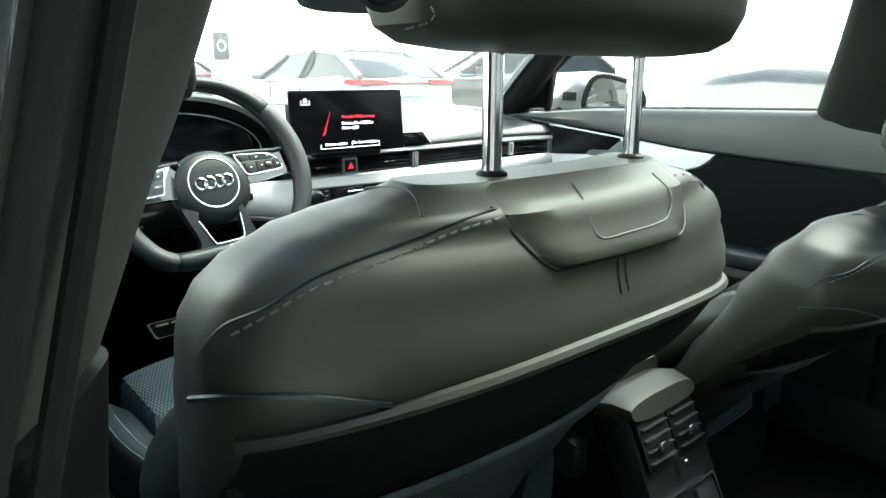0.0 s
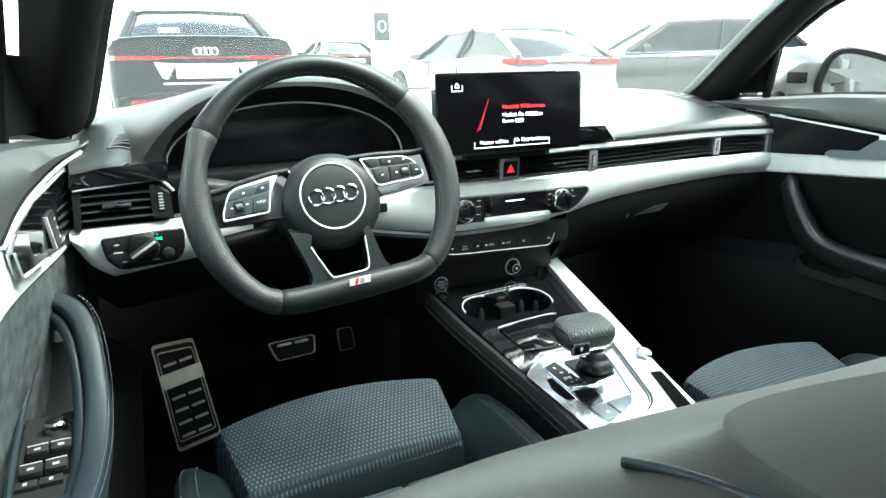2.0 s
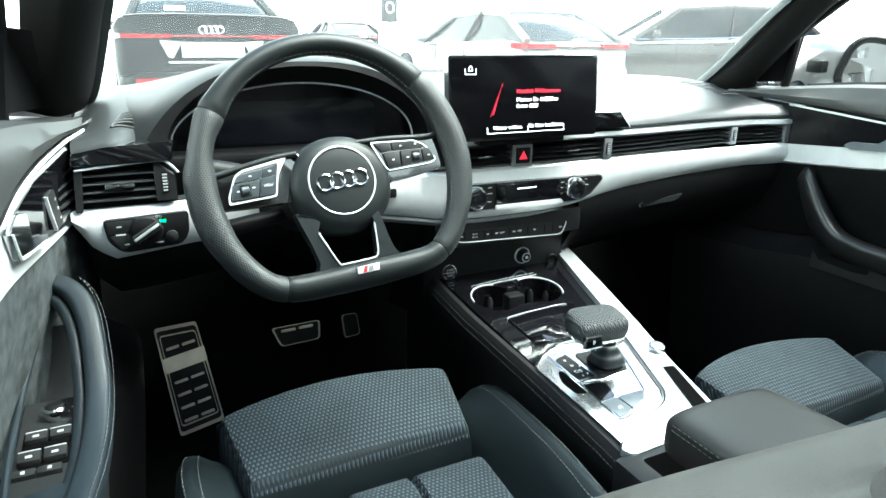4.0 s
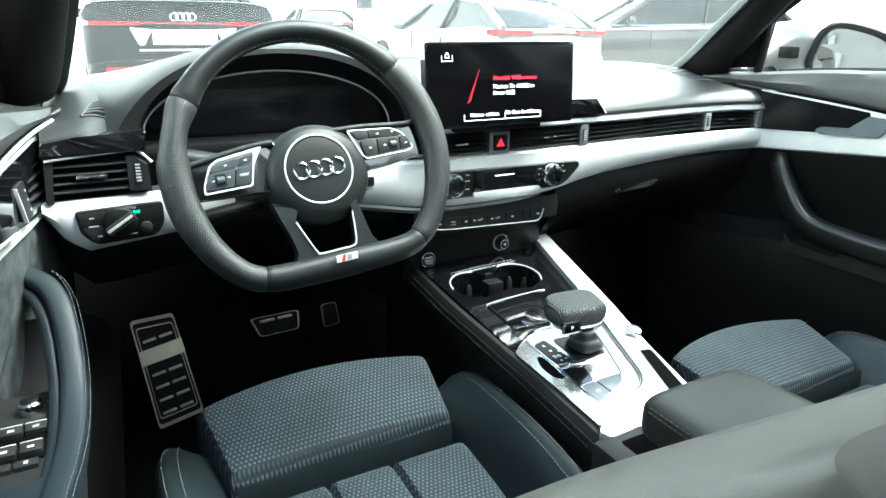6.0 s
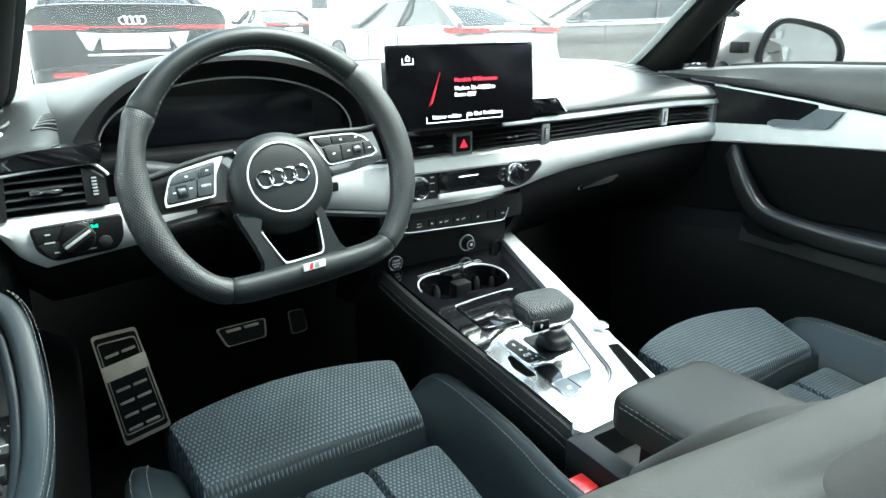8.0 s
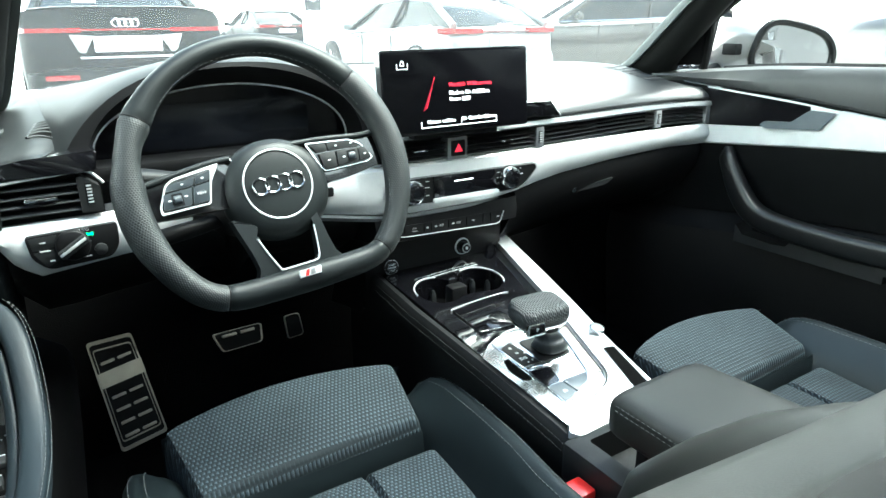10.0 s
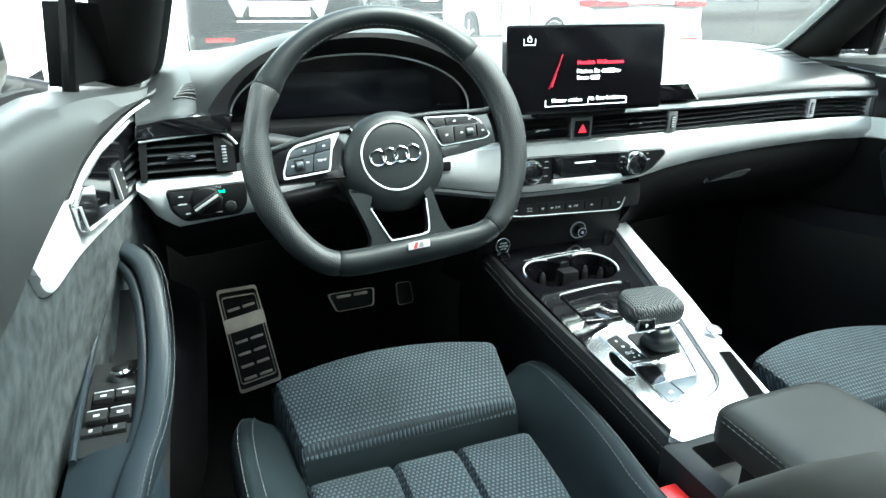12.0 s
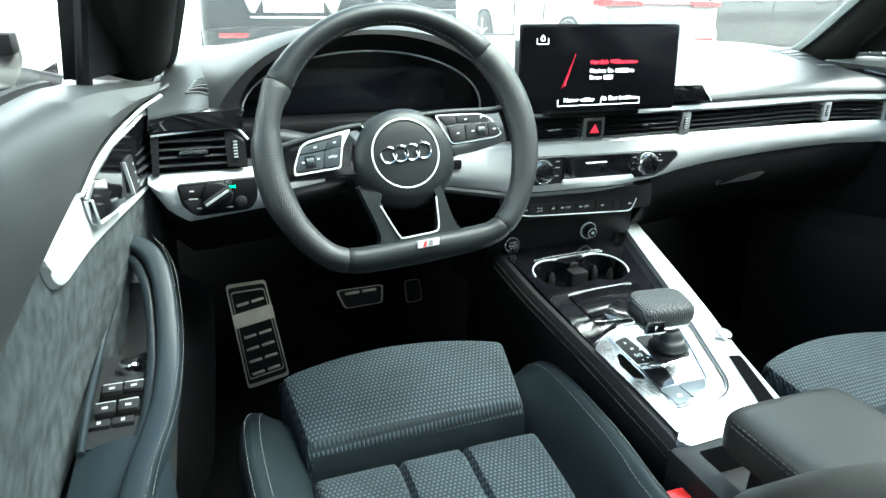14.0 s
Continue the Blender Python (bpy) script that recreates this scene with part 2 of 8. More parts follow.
def part(name, bm, material, parent=None, label="", smooth=38):
    me = bpy.data.meshes.new(name)
    if isinstance(bm, bmesh.types.BMesh):
        bmesh.ops.recalc_face_normals(bm, faces=bm.faces)
        bm.to_mesh(me)
        bm.free()
    else:
        me.from_pydata(*bm)
    me.materials.append(material)
    if smooth:
        me.polygons.foreach_set("use_smooth", [True] * len(me.polygons))
        me.set_sharp_from_angle(angle=radians(smooth))
    ob = new(name, me)
    if parent is not None:
        ob.parent = parent
        top = parent
        while top.parent is not None:
            top = top.parent
        if top.get("local", 0) == 0 and parent is top:
            ob.matrix_parent_inverse = top.matrix_basis.inverted()
    if label:
        ob["label"] = label
    return ob


def structure(name, bm, material, label, category, smooth=38):
    return tagged(part(name, bm, material, None, "", smooth), label, category, kind="structure")


def join(*bms):
    """One bmesh out of several."""
    a = bms[0]
    for b in bms[1:]:
        me = bpy.data.meshes.new("tmp")
        b.to_mesh(me)
        b.free()
        a.from_mesh(me)
        bpy.data.meshes.remove(me)
    return a


def loft(rings, closed=True, caps=True):
    bm = bmesh.new()
    rows = [[bm.verts.new(p) for p in r] for r in rings]
    n = len(rows[0])
    for a, b in zip(rows, rows[1:]):
        for i in range(n if closed else n - 1):
            j = (i + 1) % n
            bm.faces.new((a[i], a[j], b[j], b[i]))
    if caps and closed:
        bm.faces.new(rows[0])
        bm.faces.new(rows[-1][::-1])
    return bm


def sheet(rings, thick):
    """An open lofted surface given thickness along its normals."""
    bm = loft(rings, closed=False)
    bmesh.ops.recalc_face_normals(bm, faces=bm.faces)
    bmesh.ops.solidify(bm, geom=bm.faces[:], thickness=thick)
    return bm


def rounded(poly, r, n=4):
    """A 2D polygon with its corners rounded."""
    out = []
    k = len(poly)
    for i in range(k):
        p, a, b = V(poly[i]), V(poly[i - 1]), V(poly[(i + 1) % k])
        da, db = a - p, b - p
        rr = min(r[i] if isinstance(r, (list, tuple)) else r, da.length * 0.49, db.length * 0.49)
        if rr < 1e-5:
            out.append(p)
            continue
        s, e = p + da.normalized() * rr, p + db.normalized() * rr
        for j in range(n + 1):
            t = j / n
            out.append(s * (1 - t) ** 2 + p * 2 * t * (1 - t) + e * t * t)
    return out


def prism(poly, o, u, v, depth, bevel=0.0, seg=2):
    """A plate: polygon (u, v) from origin o, its front at o, its back depth behind along u x v."""
    o, u, v = V(o), V(u).normalized(), V(v).normalized()
    w = u.cross(v)
    bm = bmesh.new()
    f = [bm.verts.new(o + u * p[0] + v * p[1]) for p in poly]
    b = [bm.verts.new(o + u * p[0] + v * p[1] - w * depth) for p in poly]
    front = bm.faces.new(f)
    bm.faces.new(b[::-1])
    k = len(poly)
    for i in range(k):
        bm.faces.new((f[i], b[i], b[(i + 1) % k], f[(i + 1) % k]))
    if bevel:
        bmesh.ops.bevel(bm, geom=front.edges[:], offset=bevel, segments=seg, affect="EDGES", profile=0.6)
    return bm


def frame_of(poly_out, poly_in, o, u, v, depth):
    """A flat ring between two outlines with the same count of points."""
    o, u, v = V(o), V(u).normalized(), V(v).normalized()
    w = u.cross(v)
    pt = lambda p, d: o + u * p[0] + v * p[1] - w * d
    k = len(poly_out)
    return loft([[pt(poly_out[i], 0) for i in range(k)], [pt(poly_out[i], depth) for i in range(k)],
                 [pt(poly_in[i], depth) for i in range(k)], [pt(poly_in[i], 0) for i in range(k)],
                 [pt(poly_out[i], 0) for i in range(k)]], caps=False)


def box(lo, hi, bevel=0.0, seg=2, m=None):
    bm = bmesh.new()
    bmesh.ops.create_cube(bm, size=1)
    lo, hi = V(lo), V(hi)
    for q in bm.verts:
        q.co = V(((lo[i] + hi[i]) / 2 + q.co[i] * (hi[i] - lo[i]) for i in range(3)))
    if bevel:
        bmesh.ops.bevel(bm, geom=bm.edges[:], offset=bevel, segments=seg, affect="EDGES", profile=0.6)
    if m is not None:
        bmesh.ops.transform(bm, matrix=m, verts=bm.verts)
    return bm


def tube(pts, r, n=8, closed=False, squash=1.0, up=None):
    """A round bar along points; r may be a list. squash flattens it along the second direction."""
    pts = [V(p) for p in pts]
    k = len(pts)
    rings = []
    side = None
    for i, p in enumerate(pts):
        a = pts[i - 1] if (i or closed) else p
        b = pts[(i + 1) % k] if (i < k - 1 or closed) else p
        d = (b - a).normalized()
        if up is not None:
            side = d.cross(V(up)).normalized()
        elif side is None:
            side = d.orthogonal().normalized()
        else:
            side = (side - d * side.dot(d)).normalized()
        o = d.cross(side)
        rr = r[i] if isinstance(r, (list, tuple)) else r
        rings.append([p + side * math.cos(2 * math.pi * j / n) * rr + o * math.sin(2 * math.pi * j / n) * rr * squash for j in range(n)])
    if closed:
        rings.append(rings[0])
    bm = loft(rings, caps=not closed)
    if closed:
        bmesh.ops.remove_doubles(bm, verts=bm.verts, dist=1e-6)
    return bm


def smooth_path(pts, n=8, closed=False):
    """Catmull-Rom through points."""
    pts = [V(p) for p in pts]
    k = len(pts)
    out = []
    for i in range(k if closed else k - 1):
        g = lambda j: pts[j % k] if closed else pts[max(0, min(k - 1, j))]
        a, b, c, d = g(i - 1), g(i), g(i + 1), g(i + 2)
        for s in range(n):
            t = s / n
            out.append(0.5 * ((2 * b) + (c - a) * t + (2 * a - 5 * b + 4 * c - d) * t * t + (3 * b - a - 3 * c + d) * t ** 3))
    if not closed:
        out.append(pts[-1])
    return out


def lathe(profile, o, axis, n=24):
    """A turned thing: profile of (radius, height along axis) from o."""
    o, axis = V(o), V(axis).normalized()
    s = axis.orthogonal().normalized()
    q = axis.cross(s)
    return loft([[o + axis * h + (s * math.cos(2 * math.pi * j / n) + q * math.sin(2 * math.pi * j / n)) * max(r, 1e-4) for j in range(n)] for r, h in profile])


def pad(a, b, c, d, up, th, crown=0.0, nu=16, nv=16, p=4.0, grooves=(), gdepth=0.0, bow=0.0, belly=(0, 0, 0)):
    """An upholstered pad over the quad a b c d (round it), th thick along up at the edge round-off, with a crown and sewn grooves (at u)."""
    a, b, c, d, up = V(a), V(b), V(c), V(d), V(up).normalized()
    us = [0.5 - 0.5 * math.cos(math.pi * i / nu) for i in range(nu + 1)]
    vs = [0.5 - 0.5 * math.cos(math.pi * i / nv) for i in range(nv + 1)]
    for g in grooves:
        us += [g - 0.022, g - 0.008, g, g + 0.008, g + 0.022]
    us = sorted(set(us))

    def at(u, v, top):
        q = (a * (1 - u) + b * u) * (1 - v) + (d * (1 - u) + c * u) * v + V(belly) * (1 - (2 * u - 1) ** 2) * (1 - v)
        h = 0
        if top:
            e = (max(0, 1 - abs(2 * u - 1) ** (p * 2)) ** (1 / 2.2)) * (max(0, 1 - abs(2 * v - 1) ** (p * 2)) ** (1 / 2.2))
            h = th * e + crown * (1 - (2 * u - 1) ** 2) * (1 - (2 * v - 1) ** 2) - bow * (2 * u - 1) ** 2
            for g in grooves:
                h -= gdepth * math.exp(-((u - g) / 0.014) ** 2)
        return q + up * h

    bm = bmesh.new()
    top = [[bm.verts.new(at(u, v, True)) for u in us] for v in vs]
    bot = [[bm.verts.new(at(u, v, False) - up * 0.002) for u in us] for v in vs]
    k, l = len(us), len(vs)
    for j in range(l - 1):
        for i in range(k - 1):
            bm.faces.new((top[j][i], top[j][i + 1], top[j + 1][i + 1], top[j + 1][i]))
            bm.faces.new((bot[j][i], bot[j + 1][i], bot[j + 1][i + 1], bot[j][i + 1]))
    for j in range(l - 1):
        bm.faces.new((top[j][0], top[j + 1][0], bot[j + 1][0], bot[j][0]))
        bm.faces.new((top[j][-1], bot[j][-1], bot[j + 1][-1], top[j + 1][-1]))
    for i in range(k - 1):
        bm.faces.new((top[0][i], bot[0][i], bot[0][i + 1], top[0][i + 1]))
        bm.faces.new((top[-1][i], top[-1][i + 1], bot[-1][i + 1], bot[-1][i]))
    return bm


def lay_uv(bm, n, step_u, step_v):
    """Lengths along and round a lofted tube of n points a ring, as its texture coordinates."""
    bm.verts.index_update()
    layer = bm.loops.layers.uv.new("run")
    for f in bm.faces:
        if len(f.verts) != 4:
            continue
        wrap = {l.vert.index % n for l in f.loops} == {0, n - 1}
        for l in f.loops:
            i, j = divmod(l.vert.index, n)
            l[layer].uv = (i * step_u, (n if wrap and j == 0 else j) * step_v)
    return bm


def stitches(pts, length=0.006, gap=0.004, r=0.0009):
    """A row of short threads along a path, as one mesh."""
    pts = [V(p) for p in pts]
    bms = []
    pos, seg = 0.0, 0
    total = sum((b - a).length for a, b in zip(pts, pts[1:]))

    def point(s):
        for a, b in zip(pts, pts[1:]):
            l = (b - a).length
            if s <= l:
                return a + (b - a) * (s / max(l, 1e-9))
            s -= l
        return pts[-1]

    verts, faces = [], []
    while pos + length < total:
        a, b = point(pos), point(pos + length)
        d = (b - a).normalized()
        s = d.orthogonal().normalized()
        q = d.cross(s)
        base = len(verts)
        for e in (a, b):
            for j in range(4):
                ang = math.pi / 2 * j
                verts.append(e + (s * math.cos(ang) + q * math.sin(ang)) * r)
        for j in range(4):
            faces.append((base + j, base + (j + 1) % 4, base + 4 + (j + 1) % 4, base + 4 + j))
        faces.append((base, base + 3, base + 2, base + 1))
        faces.append((base + 4, base + 5, base + 6, base + 7))
        pos += length + gap
    return [tuple(v) for v in verts], [], faces


def text(name, body, size, o, u, v, material, parent, align="CENTER"):
    """Printed words: a flat mesh from the built-in font, standing at o, along u, up v."""
    cu = bpy.data.curves.new("tmp_text", "FONT")
    cu.body, cu.size, cu.align_x, cu.align_y, cu.extrude, cu.resolution_u = body, size, align, "CENTER", 0.0001, 2
    tmp = bpy.data.objects.new("tmp_text", cu)
    scene.collection.objects.link(tmp)
    bpy.context.view_layer.update()
    me = bpy.data.meshes.new_from_object(tmp.evaluated_get(bpy.context.evaluated_depsgraph_get()))
    bpy.data.objects.remove(tmp)
    o, u, v = V(o), V(u).normalized(), V(v).normalized()
    w = u.cross(v)
    m = Matrix((u, v, w)).transposed().to_4x4()
    m.translation = o
    me.transform(m)
    bm = bmesh.new()
    bm.from_mesh(me)
    bpy.data.meshes.remove(me)
    return part(name, bm, material, parent, smooth=0)


def ss(x, a, b):
    """Smooth step from a to b."""
    t = max(0.0, min(1.0, (x - a) / (b - a)))
    return t * t * (3 - 2 * t)


X, Y, Z = V((1, 0, 0)), V((0, 1, 0)), V((0, 0, 1))

def cut(bm, cutter):
    """bm less cutter, both closed."""
    obs = []
    for b in (bm, cutter):
        bmesh.ops.recalc_face_normals(b, faces=b.faces)
        me = bpy.data.meshes.new("tmp_cut")
        b.to_mesh(me)
        b.free()
        o = bpy.data.objects.new("tmp_cut", me)
        scene.collection.objects.link(o)
        obs.append(o)
    md = obs[0].modifiers.new("cut", "BOOLEAN")
    md.operation, md.object, md.solver = "DIFFERENCE", obs[1], "EXACT"
    bpy.context.view_layer.update()
    me = bpy.data.meshes.new_from_object(obs[0].evaluated_get(bpy.context.evaluated_depsgraph_get()))
    out = bmesh.new()
    out.from_mesh(me)
    for o in obs:
        bpy.data.objects.remove(o)
    bpy.data.meshes.remove(me)
    return out


def lerp_at(x, table):
    """Value at x along a short table of (x, value), eased between entries."""
    if x <= table[0][0]:
        return table[0][1]
    for (a, p), (b, q) in zip(table, table[1:]):
        if x <= b:
            return p + (q - p) * ss(x, a, b)
    return table[-1][1]


def lin_at(x, table):
    if x <= table[0][0]:
        return table[0][1]
    for (a, p), (b, q) in zip(table, table[1:]):
        if x <= b:
            return p + (q - p) * (x - a) / (b - a)
    return table[-1][1]


def curve_at(x, table):
    """Value at x along a short table of (x, value), on a smooth curve through the entries."""
    n = len(table)
    slope = lambda i: (table[min(i + 1, n - 1)][1] - table[max(i - 1, 0)][1]) / (table[min(i + 1, n - 1)][0] - table[max(i - 1, 0)][0])
    if x <= table[0][0]:
        return table[0][1]
    for i in range(n - 1):
        (a, p), (b, q) = table[i], table[i + 1]
        if x <= b:
            h, t = b - a, (x - a) / (b - a)
            return p * (1 + 2 * t) * (1 - t) ** 2 + slope(i) * h * t * (1 - t) ** 2 + q * t * t * (3 - 2 * t) + slope(i + 1) * h * t * t * (t - 1)
    return table[-1][1]


def span(a, b, n):
    return [a + (b - a) * i / n for i in range(n + 1)]


def superring(c, ax, ay, u, v, n=24, e=3.0):
    """A rounded-square ring round c."""
    c, u, v = V(c), V(u), V(v)
    out = []
    for i in range(n):
        t = 2 * math.pi * i / n
        co, si = math.cos(t), math.sin(t)
        out.append(c + u * ax * math.copysign(abs(co) ** (2 / e), co) + v * ay * math.copysign(abs(si) ** (2 / e), si))
    return out


# ================================================================ dashboard
WHEEL_X = -0.39


def yf(x):
    """How far forward the dashboard's face stands along its width."""
    return 0.168 + 0.036 * ss(x, 0.1, 0.55) - 0.022 * ss(x, 0.6, 0.71) if x > 0 else 0.168 - 0.018 * ss(-x, 0.4, 0.6)


def far_edge(x):
    return 0.80 - 0.36 * (abs(x) / 0.69) ** 2.2


TRIM_BOTTOM = [(-0.712, 0.815), (-0.69, 0.777), (-0.665, 0.760), (-0.57, 0.770), (-0.45, 0.777), (-0.27, 0.776), (-0.17, 0.757),
               (-0.10, 0.750), (0.06, 0.750), (0.125, 0.757), (0.19, 0.769), (0.26, 0.776), (0.40, 0.781), (0.55, 0.785), (0.715, 0.790)]

dash = thing("dashboard", (0, 0.4, 0.55), "dark grained dashboard with broad satin silver trim", "dashboard")


def pad_profile(x):
    hole = ss(x, -0.655, -0.555) * (1 - ss(x, -0.205, -0.165))
    y0 = yf(x) + 0.13 * hole
    end = 0.035 * ss(abs(x), 0.60, 0.705) ** 2
    drop = 0.016 * hole
    f = far_edge(x)
    pts = [(y0 + 0.012, 0.880 + drop), (y0 + 0.000, 0.895 + drop), (y0 + 0.003, 0.906), (y0 + 0.02, 0.920), (y0 + 0.06, 0.936 - end * 0.4), (y0 + 0.13, 0.951 - end),
           (max(y0 + 0.16, y0 + (f - y0) * 0.55), 0.962 - end), (max(y0 + 0.2, y0 + (f - y0) * 0.8), 0.966 - end), (f + 0.02, 0.966 - end), (f + 0.03, 0.92), (y0 + 0.2, 0.86), (y0 + 0.03, 0.86)]
    return [(x, y, z) for y, z in pts]


part("top_pad", loft([pad_profile(x) for x in span(-0.57, 0.71, 60)]), M_PAD, dash, "soft dark grey dash top")
# Left end in a darker, duller pad: its shade is put into the material.
part("side_pad", loft([pad_profile(x) for x in span(-0.70, -0.57, 16)]), M_SHADEPAD, dash, "soft end of the dash top, shade put into its grey")
# groove along the pad above the passenger's vents
part("pad_seam", tube([(x, yf(x) - 0.001, 0.8985) for x in span(0.16, 0.70, 24)], 0.0018, 5), M_BLACK, dash)

# hood over the instruments
HOOD = [(0.62, 0.34, 0.955, 0.003), (0.50, 0.325, 0.942, 0.038), (0.40, 0.300, 0.920, 0.080), (0.30, 0.270, 0.903, 0.114),
        (0.23, 0.250, 0.897, 0.129), (0.185, 0.240, 0.894, 0.130), (0.172, 0.232, 0.893, 0.127), (0.170, 0.199, 0.893, 0.121), (0.215, 0.191, 0.894, 0.094)]


def swell(k, y, a, zb, h, n=28, cx=-0.388):
    """A section of the hood: flared feet outside, an ellipse at the instruments."""
    w = ss(k, 6.2, 7.0)
    out = []
    for i in range(n + 1):
        u = -math.cos(math.pi * i / n)
        bell, ell = (1 - abs(u) ** 2.6) ** 0.75, max(0.0, 1 - u * u) ** 0.46
        out.append((cx + a * u, y, zb + h * (bell * (1 - w) + ell * w)))
    return out


def arch(y, a, zb, h, n=28, cx=-0.388, p=0.92):
    return [(cx - a * math.cos(math.pi * i / n), y, zb + h * math.sin(math.pi * i / n) ** p) for i in range(n + 1)]


part("hood", loft([swell(k, *s) for k, s in enumerate(HOOD[:7])], closed=False), M_SHADEPAD, dash, "rounded hood over the instruments")
part("hood_lining", loft([swell(k + 6, *s) for k, s in enumerate(HOOD[6:])], closed=False), M_BLACK, dash)
cl = arch(0.216, 0.190, 0.894, 0.093)
part("instrument_rim", tube(cl, 0.0017, 6), M_SILVER, dash, "thin chrome rim round the instruments")
part("instrument_display", prism([(p[0], p[2]) for p in arch(0, 0.1895, 0.893, 0.0925)], (0, 0.222, 0), X, Z, 0.02), M_SCREEN, dash, "dark instrument display, switched off", smooth=0)
part("display_face", prism(rounded([(-0.515, 0.898), (-0.262, 0.898), (-0.262, 0.950), (-0.285, 0.962), (-0.49, 0.962), (-0.515, 0.950)], 0.008), (0, 0.2195, 0), X, Z, 0.003, 0.0008), mat("off panel", (0.0045, 0.0055, 0.0085), 0.22, var=(10, 0.3)), dash)
part("instrument_shelf", box((-0.60, 0.165, 0.872), (-0.165, 0.30, 0.893), 0.006), M_BLACK, dash)


def trim_strip(x0, x1, n):
    rings = []
    for x in span(x0, x1, n):
        zt = 0.8410 - 0.006 * ss(x, 0.2, 0.5) + 0.004 * ss(x, 0.6, 0.71) - (0.0065 * ss(-x, 0.4, 0.6))
        zb, y = lin_at(x, TRIM_BOTTOM), yf(x)
        zm = (zt + zb) / 2
        rings.append([(x, y + 0.012, zt - 0.001), (x, y + 0.001, zt), (x, y - 0.004, zt - 0.005), (x, y - 0.008, zm), (x, y - 0.002, zb + 0.012), (x, y + 0.006, zb + 0.002), (x, y + 0.02, zb), (x, y + 0.03, zm)])
    return loft(rings)


part("silver_trim", trim_strip(-0.32, 0.714, 70), M_SILVER, dash, "broad satin silver trim band")
part("silver_trim", trim_strip(-0.711, -0.47, 26), M_SILVER, dash, "satin silver trim round the light switch")
# lower edge of the trim: a darker grey under-strip
part("under_strip", loft([[(x, yf(x) + 0.004, lin_at(x, TRIM_BOTTOM) + 0.001), (x, yf(x) + 0.003, lin_at(x, TRIM_BOTTOM) - 0.004 * k), (x, yf(x) + 0.009, lin_at(x, TRIM_BOTTOM) - 0.011 * k), (x, yf(x) + 0.03, lin_at(x, TRIM_BOTTOM) - 0.006 * k)] for x, k in ((x, 1 - 0.95 * ss(x, 0.0, 0.09)) for x in span(-0.31, 0.09, 30))]), M_GREYTRIM, dash, "satin grey lower lip of the trim")


def lower(x, glove):
    zb, y = lin_at(x, TRIM_BOTTOM), yf(x)
    if glove:
        pts = [(y + 0.016, zb + 0.004), (y + 0.010, zb - 0.012), (y + 0.018, zb - 0.05), (y + 0.06, zb - 0.11), (y + 0.15, zb - 0.17), (y + 0.30, zb - 0.21), (y + 0.32, zb)]
    else:
        pts = [(y + 0.02, zb + 0.004), (y + 0.024, zb - 0.01), (y + 0.055, zb - 0.05), (y + 0.12, zb - 0.09), (y + 0.22, zb - 0.12), (y + 0.30, zb - 0.13), (y + 0.32, zb)]
    return [(x, a, b) for a, b in pts]


part("knee_panel", loft([lower(x, False) for x in span(-0.70, -0.19, 16)]), M_BLACK, dash, "black knee panel under the wheel")
part("glove_box", loft([lower(x, True) for x in span(0.135, 0.705, 20)]), M_BLACK, dash, "dark closed glove box lid")
part("glove_box_handle", prism(rounded([(-0.03, 0.0), (0.03, 0.001), (0.11, 0.005), (0.135, 0.018), (0.10, 0.016), (0.02, 0.004)], 0.003), (0.30, 0.207, 0.722), X, Z, 0.012, 0.002), M_SOFT, dash, "slim glove box pull")
part("glove_box_lock", lathe([(0.006, 0), (0.006, 0.004), (0.004, 0.005)], (0.314, 0.206, 0.7285), (0, -1, 0), 12), M_CHROME, dash)

# band of vents
part("vent_back", loft([[(x, yf(x) + 0.035, 0.842), (x, yf(x) + 0.035, 0.884), (x, yf(x) + 0.05, 0.884), (x, yf(x) + 0.05, 0.842)] for x in span(-0.17, 0.70, 30)]), M_BLACK, dash)
part("vent_sill", loft([[(x, yf(x) - 0.001, 0.8425), (x, yf(x) - 0.003, 0.846), (x, yf(x) + 0.04, 0.848), (x, yf(x) + 0.04, 0.842)] for x in span(-0.17, 0.703, 30)]), M_PAD, dash)
part("chrome_strip", loft([[(x, yf(x) - 0.006, 0.8820 - 0.004 * ss(x, 0.1, 0.35)), (x, yf(x) - 0.009, 0.8855 - 0.003 * ss(x, 0.1, 0.35)), (x, yf(x) - 0.006, 0.8920 - 0.002 * ss(x, 0.1, 0.35)), (x, yf(x) + 0.01, 0.893), (x, yf(x) + 0.02, 0.881)] for x in span(-0.17, 0.705, 44)]), M_GREYTRIM, dash, "grey strip above the vents")
for z in (0.8525, 0.8610, 0.8695):
    part("vent_slat", loft([[(x, yf(x) + 0.002, z - 0.0012), (x, yf(x) - 0.001, z), (x, yf(x) + 0.002, z + 0.0012), (x, yf(x) + 0.026, z + 0.003), (x, yf(x) + 0.026, z)] for x in span(-0.165, 0.698, 40)]), M_SLAT, dash)
for x0, x1, mt in ((-0.031, 0.010, M_GREYTRIM), (0.172, 0.191, M_GREYTRIM), (0.546, 0.563, M_ALU), (0.690, 0.706, M_GREYTRIM)):
    ym = yf((x0 + x1) / 2)
    part("vent_divider", box((x0, ym - 0.006, 0.8400), (x1, ym + 0.03, 0.8790), 0.0015), mt, dash, "satin grey bridge between the vents")
